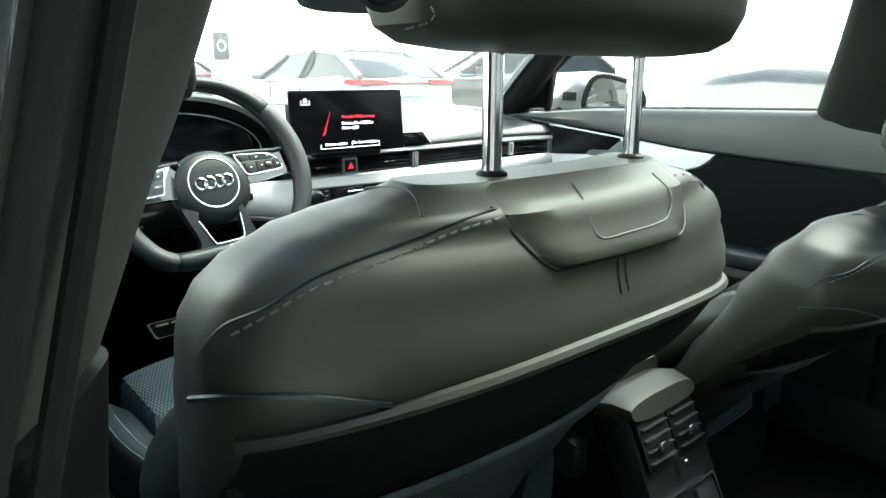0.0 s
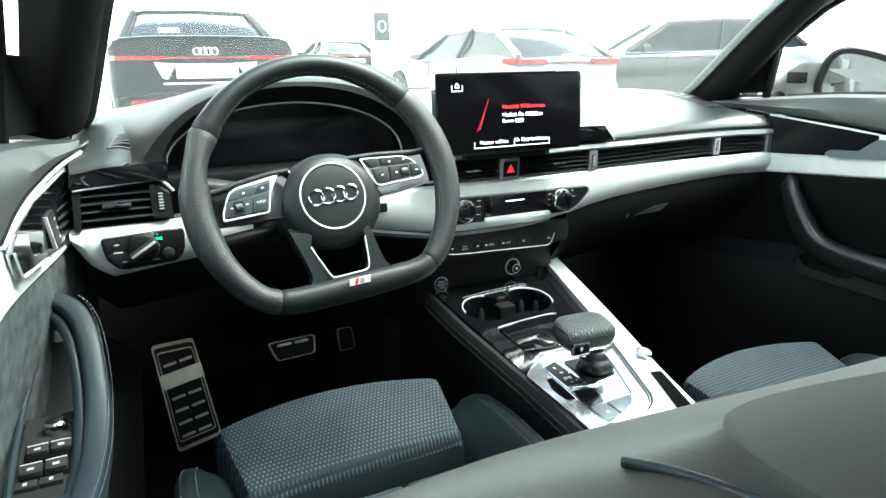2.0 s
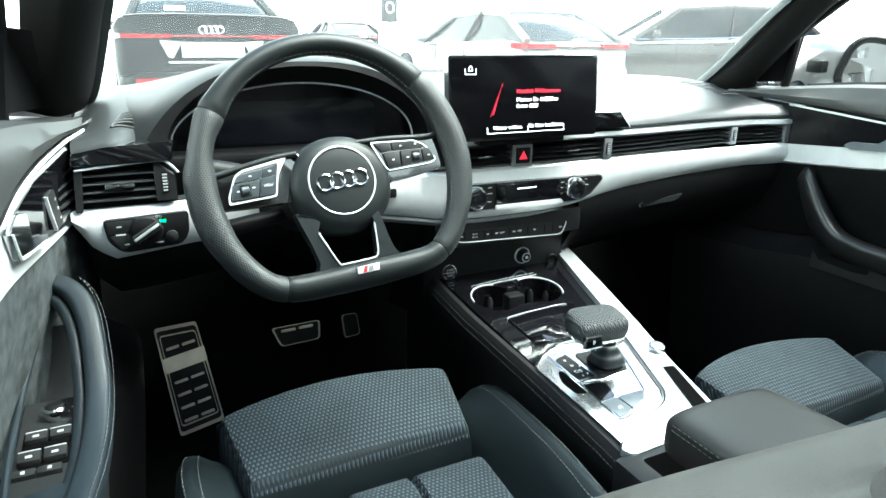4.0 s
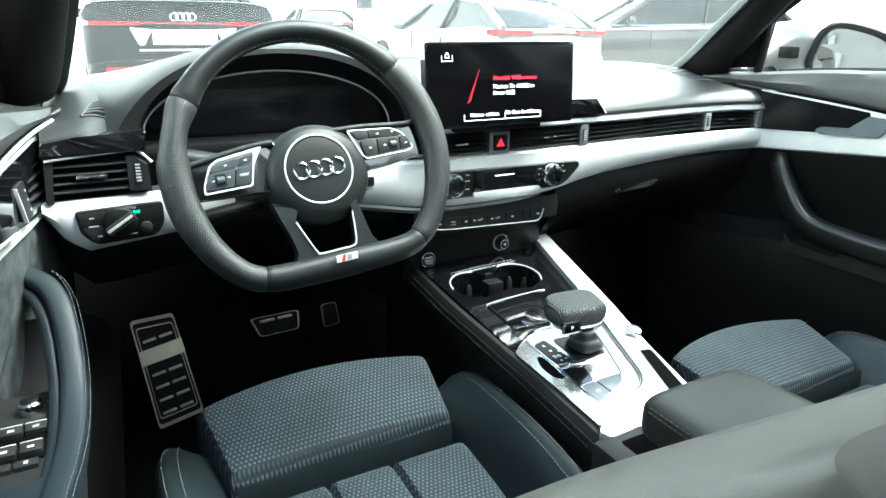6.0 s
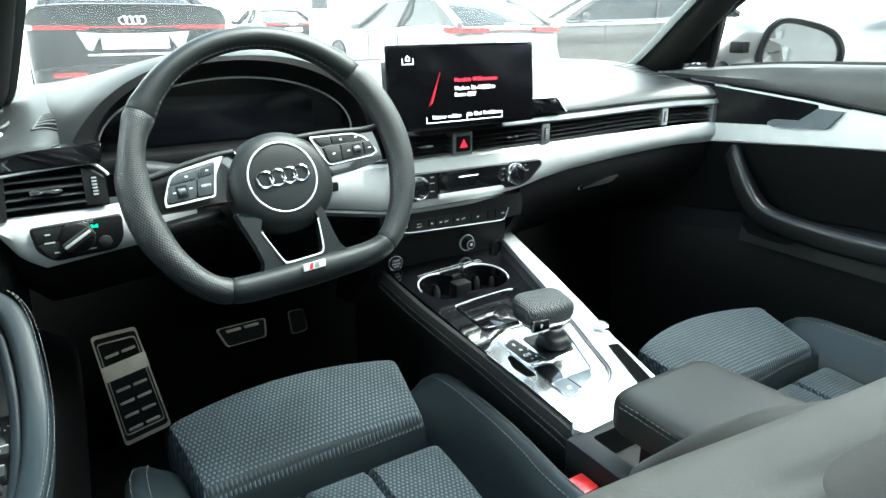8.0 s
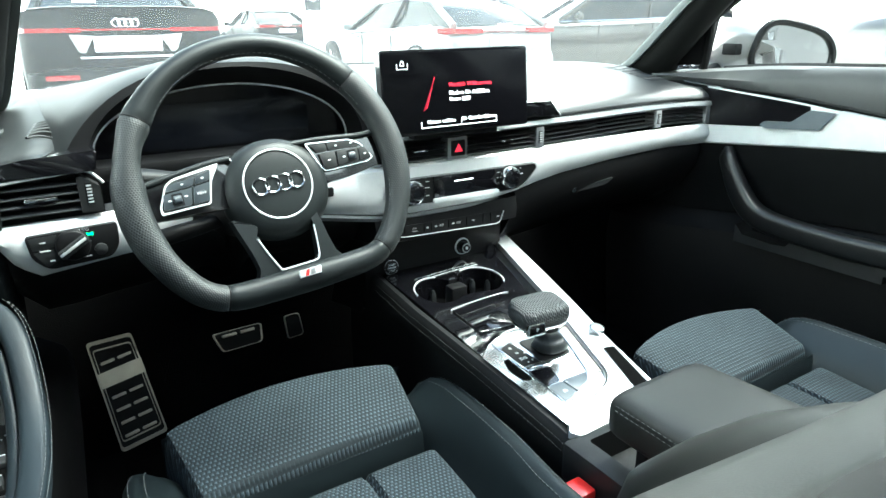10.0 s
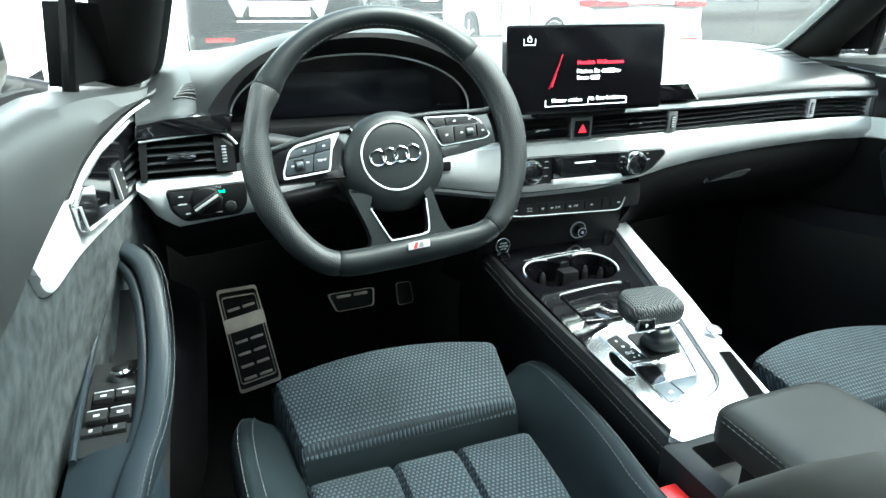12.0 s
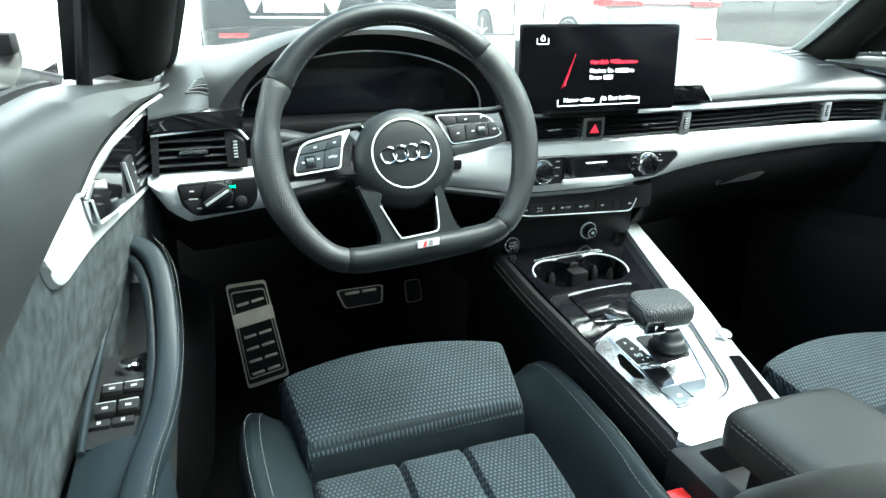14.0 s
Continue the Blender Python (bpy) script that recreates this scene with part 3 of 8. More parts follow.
for x in (0.1815, 0.5545):
    part("wheel_slot", box((x - 0.0040, yf(x) - 0.0072, 0.8485), (x + 0.0040, yf(x) + 0.01, 0.8710), 0.001), M_BLACK, dash)
    for k in range(5):
        part("vent_wheel", box((x - 0.0030, yf(x) - 0.0085, 0.8500 + 0.0042 * k), (x + 0.0030, yf(x) + 0.004, 0.8522 + 0.0042 * k), 0.0006), M_ALU, dash, "ribbed air wheel")
part("hazard_button", prism(rounded([(-0.0245, 0.8465), (0.0035, 0.8465), (0.0035, 0.8735), (-0.0245, 0.8735)], 0.002), (0, yf(0) - 0.0085, 0), X, Z, 0.012, 0.0015), M_BLACK, dash, "hazard light button")
part("hazard_triangle", prism(rounded([(-0.0190, 0.8535), (-0.0020, 0.8535), (-0.0105, 0.8685)], 0.001), (0, yf(0) - 0.0095, 0), X, Z, 0.002), M_HAZARD, dash, "red warning triangle", smooth=0)
for x in (-0.085, 0.100, 0.630):
    ym = yf(x)
    part("vent_tab", box((x - 0.014, ym - 0.006, 0.8590), (x + 0.014, ym + 0.006, 0.8630), 0.0015), M_CHROME, dash, "small bright vent tab")
for x in span(0.372, 0.522, 18):
    part("vent_rib", box((x - 0.0009, yf(x) + 0.006, 0.847), (x + 0.0009, yf(x) + 0.03, 0.876)), M_SLAT, dash)

# vent, gloss strip and lamp switch by the driver's door
yl = 0.146
part("gloss_strip", prism(rounded([(-0.703, 0.893), (-0.582, 0.895), (-0.578, 0.921), (-0.66, 0.917), (-0.700, 0.910)], 0.003), (0, yl - 0.007, 0), X, Z, 0.03, 0.003), M_GLOSS, dash, "piano black strip over the side vent")
part("side_vent_trim", tube(smooth_path([(-0.699, yl - 0.004, 0.8885), (-0.66, yl - 0.004, 0.8920), (-0.606, yl - 0.004, 0.8955), (-0.592, yl - 0.004, 0.8945), (-0.584, yl - 0.004, 0.8880), (-0.576, yl - 0.004, 0.8780)], 5), 0.0019, 8), M_SILVER, dash, "chrome line round the side vent")
part("side_vent_back", box((-0.702, yl + 0.02, 0.832), (-0.578, yl + 0.05, 0.893)), M_BLACK, dash)
part("side_vent_frame", prism(rounded([(-0.704, 0.833), (-0.696, 0.833), (-0.690, 0.887), (-0.70, 0.887)], 0.001), (0, yl - 0.003, 0), X, Z, 0.03), M_SOFT, dash)
part("side_vent_frame", prism(rounded([(-0.606, 0.841), (-0.580, 0.841), (-0.581, 0.874), (-0.600, 0.889), (-0.606, 0.889)], 0.001), (0, yl - 0.003, 0), X, Z, 0.03), M_SOFT, dash)
for i, z in enumerate((0.846, 0.857, 0.868, 0.879)):
    part("vent_slat", loft([[(x, yl + 0.001, z - 0.0016), (x, yl - 0.002, z), (x, yl + 0.001, z + 0.0018), (x, yl + 0.026, z + 0.004), (x, yl + 0.026, z)] for x in (-0.696, -0.604)]), M_SLAT, dash)
part("vent_tab", box((-0.667, yl - 0.006, 0.862), (-0.630, yl + 0.004, 0.868), 0.002), M_CHROME, dash)
part("wheel_slot", box((-0.598, yl - 0.0042, 0.8520), (-0.5895, yl + 0.01, 0.8800), 0.001), M_BLACK, dash)
for k in range(6):
    part("vent_wheel", box((-0.5968, yl - 0.0055, 0.8535 + 0.0043 * k), (-0.5907, yl + 0.004, 0.8558 + 0.0043 * k), 0.0006), M_ALU, dash, "ribbed air wheel")
lp = rounded([(-0.676, 0.8205), (-0.569, 0.8240), (-0.570, 0.795), (-0.580, 0.779), (-0.656, 0.7745), (-0.672, 0.792)], [0.006, 0.005, 0.008, 0.008, 0.008, 0.006])
part("lamp_switch_panel", prism(lp, (0, yl - 0.0095, 0), X, Z, 0.014, 0.0012), M_BLACK, dash, "black light switch panel")
for poly in ([(-0.672, 0.8185), (-0.640, 0.8195), (-0.6465, 0.8035), (-0.6700, 0.8020)], [(-0.6695, 0.7990), (-0.6465, 0.8005), (-0.6400, 0.7870), (-0.6565, 0.7780)]):
    part("lamp_key", prism(rounded(poly, 0.002), (0, yl - 0.0102, 0), X, Z, 0.003, 0.0006), M_SOFT, dash)
lk = part("lamp_switch", lathe([(0.0205, 0), (0.0205, 0.004), (0.0190, 0.008), (0.0175, 0.009)], (-0.624, yl - 0.0095, 0.8035), (0, -1, 0.05), 36), M_BLACK, dash, "round light switch")
GR = Matrix.Translation((-0.624, yl - 0.0225, 0.8035)) @ Matrix.Rotation(radians(-32), 4, "Y")
part("switch_grip", box((-0.0195, -0.0055, -0.0055), (0.0195, 0.0055, 0.0055), 0.0025, m=GR), M_SOFT, lk)
part("grip_line", box((-0.0185, -0.0064, -0.0004), (0.0185, -0.0050, 0.0034), 0.0008, m=GR), M_SILVER, lk, "bright line on the switch")
part("small_knob", lathe([(0.0078, 0), (0.0078, 0.004), (0.0062, 0.005)], (-0.593, yl - 0.0095, 0.7920), (0, -1, 0), 20), M_SOFT, dash)
text("print", "AUTO", 0.0052, (-0.6105, yl - 0.0108, 0.8205), X, Z, M_PRINT, dash)
text("print", "0", 0.0062, (-0.626, yl - 0.0108, 0.8255), X, Z, M_PRINT, dash)
for x, z, w in ((-0.657, 0.8115, 0.006), (-0.6560, 0.8005, 0.012), (-0.6500, 0.7865, 0.006), (-0.610, 0.7850, 0.010), (-0.606, 0.8050, 0.006)):
    part("print", box((x - w * 0.5, yl - 0.0112, z - 0.0008), (x + w * 0.5, yl - 0.0104, z + 0.0008)), M_PRINT, dash, smooth=0)
part("lamp_sign", prism([(-0.6070, 0.8115), (-0.6030, 0.8130), (-0.5990, 0.8115), (-0.5990, 0.8165), (-0.6030, 0.8150), (-0.6070, 0.8165)], (0, yl - 0.0105, 0), X, Z, 0.001), M_LITGREEN, dash, "green lamp sign", smooth=0)
# grilles on the dash top beside the pillars
def pad_z(x, y):
    p = pad_profile(x)[1:9]
    return lin_at(y, [(q[1], q[2]) for q in p])


def grille_at(u, w, lift):
    """A place on the slanting grille by the driver's pillar: u across, w away from the driver."""
    x = (-0.650 * (1 - u) - 0.611 * u) * (1 - w) + (-0.636 * (1 - u) - 0.592 * u) * w
    y = (0.209 * (1 - u) + 0.228 * u) * (1 - w) + (0.262 * (1 - u) + 0.322 * u) * w
    return x, y, pad_z(x, y) + lift


part("demist_grille", loft([[grille_at(u, w, 0.0012) for u in span(0, 1, 6)] for w in span(0, 1, 8)], closed=False), M_CARPET, dash, "black demister grille")
for w in span(0.0, 1.0, 5):
    part("demist_slat", tube([grille_at(u, w, 0.0012) for u in span(0, 1, 6)], 0.0016, 8), M_SHADEPAD, dash)
for u in (0.0, 1.0):
    part("demist_edge", tube([grille_at(u, w, 0.0008) for w in span(0, 1, 6)], 0.0016, 8), M_PAD, dash)
part("demist_grille", loft([[(x, y, pad_z(x, y) + 0.0010) for x in (x0, x0 + 0.03, x0 + 0.06)] for y, x0 in ((0.26, 0.592), (0.33, 0.578), (0.40, 0.562))], closed=False), M_SOFT, dash)
for i in range(1, 7):
    y = 0.26 + 0.02 * i
    part("demist_slat", tube([(x, y, pad_z(x, y) + 0.0004) for x in span(0.594 - 0.2 * (y - 0.26), 0.650 - 0.2 * (y - 0.26), 4)], 0.0016, 5), M_PAD, dash)
part("speaker_trim", prism(rounded([(0.137, 0.901), (0.223, 0.899), (0.196, 0.928), (0.136, 0.929)], 0.003), (0, 0.158, 0), X, Z, 0.02, 0.002), M_GLOSS, dash, "gloss black trim beside the screen")
part("speaker_edge", tube([(x, 0.157, z) for x, z in ((0.137, 0.901), (0.223, 0.899), (0.196, 0.928), (0.136, 0.929))][1:], 0.0012, 5), M_SILVER, dash)

# climate unit in the trim
yc = yf(0) - 0.0115
co = rounded([(-0.156, 0.8190), (0.165, 0.8135), (0.169, 0.804), (0.143, 0.777), (0.122, 0.7675), (-0.144, 0.7690), (-0.158, 0.797)], 0.006)
ci = rounded([(-0.154, 0.8175), (0.1635, 0.8120), (0.1672, 0.8042), (0.1420, 0.7783), (0.1214, 0.7690), (-0.1428, 0.7705), (-0.1562, 0.7971)], 0.0055)
clim = part("climate_unit", prism(co, (0, yc + 0.001, 0), X, Z, 0.02), M_BLACK, dash, "black climate control unit with two knobs")
part("chrome_edge", frame_of(co, ci, (0, yc, 0), X, Z, 0.004), M_GREYTRIM, clim)
part("climate_display", prism(rounded([(-0.064, 0.7780), (0.072, 0.7770), (0.067, 0.8130), (-0.065, 0.8155)], 0.002), (0, yc - 0.001, 0), X, Z, 0.004, 0.0008), M_GLOSS, clim, "dark climate display")
part("climate_bar", prism(rounded([(-0.066, 0.7690), (0.078, 0.7680), (0.074, 0.7755), (-0.065, 0.7765)], 0.002), (0, yc - 0.004, 0), X, Z, 0.008, 0.001), M_SILVER, clim, "bright key bar")
part("display_bar", box((-0.022, yc - 0.0018, 0.8020), (0.018, yc - 0.0009, 0.8034)), M_LIT, clim, smooth=0)
for kx in (-0.109, 0.0985):
    kb = part("climate_knob", lathe([(0.0205, 0), (0.0205, 0.006), (0.0200, 0.012), (0.0185, 0.0145), (0.0172, 0.015)], (kx, yc, 0.7945), (0, -1, 0.03), 40), M_CHROME, clim, "round knob with a silver ring")
    part("knob_face", lathe([(0.0172, 0.0), (0.0172, 0.0152), (0.0150, 0.0168), (0.004, 0.0172)], (kx, yc, 0.7945), (0, -1, 0.03), 36), M_GLOSS, kb)
    part("knob_ring", lathe([(0.0222, 0), (0.0222, 0.0015), (0.0210, 0.0020)], (kx, yc - 0.0004, 0.7945), (0, -1, 0.03), 40), M_BLACK, kb)
for x, z, w in ((-0.0775, 0.809, 0.007), (-0.0775, 0.7985, 0.009), (-0.0775, 0.784, 0.007), (0.0760, 0.806, 0.007), (0.0760, 0.796, 0.008), (0.128, 0.808, 0.004), (0.130, 0.797, 0.010)):
    part("print", box((x - w * 0.5, yc - 0.0004, z - 0.0006), (x + w * 0.5, yc + 0.0005, z + 0.0006)), M_PRINT, clim, smooth=0)
text("print", "OFF", 0.0055, (0.0765, yc - 0.0002, 0.785), X, Z, M_PRINT, clim)

# row of switches below
so = rounded([(-0.152, 0.7330), (0.0975, 0.7275), (0.0890, 0.7050), (0.0760, 0.7035), (-0.109, 0.7115), (-0.142, 0.7165)], 0.004)
bar = part("switch_bar", prism(so, (0, 0.168, 0), X, Z, 0.03), M_BLACK, dash, "black switch bar with a chrome lower edge")
part("chrome_edge", tube(smooth_path([(0.0985, 0.1672, 0.7262), (0.0915, 0.1672, 0.7085), (0.0840, 0.1672, 0.7042), (0.0730, 0.1672, 0.7036), (-0.02, 0.1672, 0.7076), (-0.109, 0.1672, 0.7115), (-0.132, 0.1672, 0.7150)], 5), 0.0009, 6), M_SILVER, bar)
for x in (-0.119, -0.079, -0.064, -0.027, 0.013, 0.050, 0.068):
    part("key_gap", box((x - 0.0003, 0.1670, 0.7125 - 0.035 * x), (x + 0.0003, 0.1690, 0.7275 - 0.020 * x)), M_CARPET, bar, smooth=0)
for x, w in ((-0.124, 0.004), (-0.072, 0.004), (-0.054, 0.005), (-0.017, 0.005), (0.028, 0.005), (0.086, 0.006)):
    part("print", box((x - w * 0.5, 0.1675, 0.7195 - 0.03 * x - 0.0012), (x + w * 0.5, 0.1682, 0.7195 - 0.03 * x + 0.0012)), M_PRINT, bar, smooth=0)
for x, word in ((-0.0425, "OFF"), (-0.0055, "OFF")):
    text("print", word, 0.0058, (x, 0.1676, 0.7195 - 0.03 * x), X, Z, M_PRINT, bar)
for dz, word in ((0.0022, "drive"), (-0.0028, "select")):
    text("print", word, 0.0048, (-0.0985, 0.1676, 0.7225 + dz), X, Z, M_PRINT, bar)
part("stack_shell", loft([[(-0.172, y, zt), (-0.155, y - 0.004, zt), (0.115, y - 0.004, zt), (0.135, y, zt), (0.16, y + 0.08, zt), (-0.2, y + 0.08, zt)] for y, zt in ((0.178, 0.748), (0.172, 0.728), (0.174, 0.706), (0.20, 0.698), (0.224, 0.685), (0.226, 0.60), (0.25, 0.55))]), M_BLACK, dash, "black lower centre stack")
st = part("start_button", lathe([(0.0155, 0), (0.0155, 0.004), (0.0145, 0.006)], (-0.1225, 0.2215, 0.640), (0, -1, 0.1), 28), M_CHROME, dash, "round start button with a chrome ring")
part("button_face", lathe([(0.0132, 0), (0.0132, 0.0065), (0.012, 0.0072)], (-0.1225, 0.2215, 0.640), (0, -1, 0.1), 24), M_BLACK, st)
for i, w in enumerate(("START", "ENGINE", "STOP")):
    text("print", w, 0.0050, (-0.1225, 0.2135, 0.6455 - 0.0056 * i), X, (0, 0.1, 1), M_WHITE, st)
VK = (0.0375, 0.2215, 0.6510)
vk = part("volume_knob", lathe([(0.0168, 0), (0.0168, 0.0035), (0.0160, 0.0045), (0.0148, 0.0040)], VK, (0, -1, 0), 32), M_SILVER, dash, "small round volume knob with a chrome ring")
part("knob_cap", lathe([(0.0146, 0.0), (0.0146, 0.0042), (0.0100, 0.0046), (0.0098, 0.016), (0.0090, 0.0172)], VK, (0, -1, 0), 28), M_BLACK, vk)
part("knob_edge", lathe([(0.0092, 0.0168), (0.0094, 0.0176), (0.0084, 0.0182), (0.0078, 0.0176)], VK, (0, -1, 0), 28), M_SILVER, vk)
part("cap_face", lathe([(0.0079, 0.0160), (0.0079, 0.0184), (0.0060, 0.0186)], VK, (0, -1, 0), 24), M_BLACK, vk)
part("print", box((VK[0] - 0.0028, VK[1] - 0.0192, VK[2] - 0.0022), (VK[0] + 0.0028, VK[1] - 0.0182, VK[2] + 0.0030), 0.0003), M_WHITE, vk, smooth=0)
sk = part("socket", lathe([(0.0125, 0), (0.0125, 0.004), (0.0105, 0.006), (0.0090, 0.002)], (0.1085, 0.2215, 0.632), (0, -1, 0), 26), M_BLACK, dash, "dark round socket")
part("socket_edge", tube([(0.1085 + 0.0100 * math.cos(radians(a)), 0.2140, 0.632 + 0.0100 * math.sin(radians(a))) for a in span(190, 320, 12)], 0.0009, 6), M_CHROME, sk)
part("side_switch", prism(rounded([(-0.270, 0.808), (-0.251, 0.808), (-0.251, 0.8225), (-0.270, 0.8225)], 0.002), (0, 0.158, 0), X, Z, 0.006, 0.001), M_BLACK, dash, "small black switch in the silver trim")

# steering column
col_t = thing("steering_column", (WHEEL_X, 0.15, 0.80), "black plastic steering column cover with its levers", "steering column")
part("shroud", loft([superring((WHEEL_X, y, z), a, b, X, Z, 20, 2.6) for y, z, a, b in ((0.035, 0.862, 0.060, 0.052), (0.06, 0.855, 0.066, 0.058), (0.14, 0.835, 0.07, 0.062), (0.22, 0.81, 0.06, 0.05))]), M_BLACK, col_t)
part("lever", loft([superring(p, a, b, (0.2, 0.98, 0), Z, 14, 2.6) for p, a, b in (((-0.44, 0.075, 0.875), 0.012, 0.008), ((-0.50, 0.072, 0.886), 0.013, 0.009), ((-0.535, 0.068, 0.893), 0.016, 0.011), ((-0.562, 0.062, 0.895), 0.014, 0.010), ((-0.570, 0.06, 0.895), 0.006, 0.004))]), M_SOFT, col_t, "dark indicator lever")
part("lever", loft([superring(p, a, b, (0.2, 0.98, 0), Z, 14, 2.6) for p, a, b in (((-0.43, 0.085, 0.822), 0.010, 0.008), ((-0.49, 0.078, 0.815), 0.013, 0.011), ((-0.53, 0.072, 0.811), 0.013, 0.011), ((-0.54, 0.07, 0.810), 0.006, 0.004))]), M_BLACK, col_t, "black speed control lever")
part("column_tube", tube([(WHEEL_X, 0.16, 0.79), (WHEEL_X, 0.36, 0.66)], 0.03, 14), M_BLACK, col_t)

# ================================================================ touch screen
scr = thing("touch_screen", (-0.025, 0.15, 0.895), "free-standing black touch screen lit with white and red words", "screen")
su, sv = X, V((0, 0.085, 1)).normalized()
so_ = V((-0.0268, 0.1335, 0.9625))
part("screen_case", prism(rounded([(-0.1445, -0.067), (0.1445, -0.067), (0.1445, 0.067), (-0.1445, 0.067)], 0.004), so_, su, sv, 0.016, 0.002), M_GLOSS, scr)
sw_ = su.cross(sv)
part("screen_glass", prism(rounded([(-0.141, -0.062), (0.141, -0.062), (0.141, 0.0635), (-0.141, 0.0635)], 0.003), so_ + sw_ * 0.0012, su, sv, 0.002, 0.0005), M_SCREEN, scr)
part("screen_foot", box((-0.11, 0.14, 0.885), (0.06, 0.18, 0.905), 0.004), M_BLACK, scr)
so2 = so_ + sw_ * 0.0017
at = lambda px, py: so2 + su * px + sv * py
text("red_words", "Herzlich Willkommen", 0.0098, at(-0.021, 0.010), su, sv, M_LITRED, scr, "LEFT")
text("white_words", "Machen Sie diesen", 0.0094, at(-0.021, -0.0035), su, sv, M_LIT, scr, "LEFT")
text("white_words", "zu", 0.0094, at(0.0525, -0.0035), su, sv, M_LIT, scr, "LEFT")
text("white_words", "Ihrem", 0.0094, at(-0.021, -0.0135), su, sv, M_LIT, scr, "LEFT")
text("white_words", "!", 0.0094, at(0.0195, -0.0135), su, sv, M_LIT, scr, "LEFT")
for x0, x1, y in ((0.034, 0.0505, -0.0035), (0.005, 0.0190, -0.0135)):
    part("word_bar", prism([(x0, y - 0.003), (x1, y - 0.003), (x1, y + 0.003), (x0, y + 0.003)], so2, su, sv, 0.0004), M_LIT, scr, smooth=0)
text("white_words", "Nutzer wählen", 0.0092, at(-0.038, -0.0475), su, sv, M_LIT, scr)
text("white_words", "Als Gast fortfahren", 0.0092, at(0.037, -0.0465), su, sv, M_LIT, scr)
for x0, x1, y0, y1 in ((-0.077, 0.075, -0.0565, -0.0555), (-0.077, -0.0762, -0.0565, -0.046), (0.0742, 0.075, -0.0565, -0.046), (0.0015, 0.0022, -0.0555, -0.047), (-0.116, -0.096, 0.0375, 0.0384), (-0.116, -0.1153, 0.038, 0.047), (-0.0967, -0.096, 0.038, 0.047)):
    part("key_line", prism([(x0, y0), (x1, y0), (x1, y1), (x0, y1)], so2, su, sv, 0.0004), M_LIT, scr, smooth=0)
part("home_sign", frame_of([(-0.1095, 0.0425), (-0.1025, 0.0425), (-0.1025, 0.0475), (-0.106, 0.0515), (-0.1095, 0.0475)], [(-0.1085, 0.0435), (-0.1035, 0.0435), (-0.1035, 0.047), (-0.106, 0.050), (-0.1085, 0.047)], so2, su, sv, 0.0004), M_LIT, scr, smooth=0)
part("light_beam", prism([(-0.066, -0.026), (-0.0652, -0.026), (-0.0472, 0.0235), (-0.0476, 0.0235)], so2, su, sv, 0.0004), M_LITRED, scr, "slanting red light beam", smooth=0)
glow = mat("dim red", (0.05, 0.002, 0.004), 0.3, emit=(0.35, 0.01, 0.03, 0.35))
part("beam_glow", prism([(-0.072, -0.030), (-0.0672, -0.026), (-0.0478, 0.0235), (-0.052, 0.010)], so2, su, sv, 0.0004), glow, scr, smooth=0)

# ================================================================ steering wheel
TILT, TURN = radians(22), radians(4.5)
WM = Matrix.Translation((-0.392, -0.005, 0.880)) @ Matrix.Rotation(radians(90) - TILT, 4, "X") @ Matrix.Rotation(TURN, 4, "Z")
wheel = thing("steering_wheel", (0, 0, 0), "dark leather flat-bottomed three-spoke steering wheel", "steering wheel", m=WM)
RIM_R = 0.1698
RIM_HALF = [(-50, 0.0152), (-30, 0.0158), (-12, 0.0182), (8, 0.0195), (24, 0.0192), (40, 0.0188), (58, 0.0160), (78, 0.0140), (120, 0.0138), (136, 0.0150),
            (146, 0.0174), (157, 0.0142), (163, 0.0146), (174, 0.0186), (192, 0.0188), (208, 0.0164), (228, 0.0156), (250, 0.0168), (270, 0.0176), (292, 0.0168), (310, 0.0152)]


def rim_point(a):
    """Centre line of the rim at angle a (degrees, from the right, counter-clockwise): round with a flat bottom."""
    x, y = -0.001 + RIM_R * math.cos(radians(a)), 0.009 + RIM_R * math.sin(radians(a))
    low = -0.1240
    return V((x, low + 0.010 * math.log(1 + math.exp((y - low) / 0.010)), 0.0))


def rim_frame(a):
    p = rim_point(a)
    d = (rim_point(a + 1) - rim_point(a - 1)).normalized()
    return p, d.cross(Z).normalized(), lerp_at(a if a < 310 else a - 360, RIM_HALF)


def rim_arc(a0, a1, n, grow=0.0):
    rings = []
    for i in range(n + 1):
        a = a0 + (a1 - a0) * i / n
        p, rad, half = rim_frame(a)
        edge = 0.0012 if i in (0, n) else 0.0
        rr, zz = half + grow - edge, 0.0158 + grow - edge
        rings.append([p + rad * math.cos(2 * math.pi * j / 24) * rr + Z * math.sin(2 * math.pi * j / 24) * zz for j in range(24)])
    return lay_uv(loft(rings), 24, math.radians(a1 - a0) * RIM_R / n, 2 * math.pi * 0.0165 / 24)


part("rim_top", rim_arc(40.2, 145.2, 60), M_RIM, wheel, "smooth leather upper rim")
part("grip", rim_arc(145.8, 234.6, 56, 0.0003), M_GRIP, wheel, "perforated leather grip")
part("grip", rim_arc(-47.3, 39.6, 56, 0.0003), M_GRIP, wheel, "perforated leather grip")
part("rim_bottom", rim_arc(235.2, 312.2, 50), M_RIM, wheel, "smooth leather flat lower rim")
for a in (39.9, 145.5, 234.9, 312.5):
    p, rad, half = rim_frame(a)
    part("seam", tube([p + rad * math.cos(t) * (half - 0.0009) + Z * math.sin(t) * 0.0149 for t in span(0, 2 * math.pi, 28)[:-1]], 0.0008, 6, closed=True), M_BLACK, wheel)
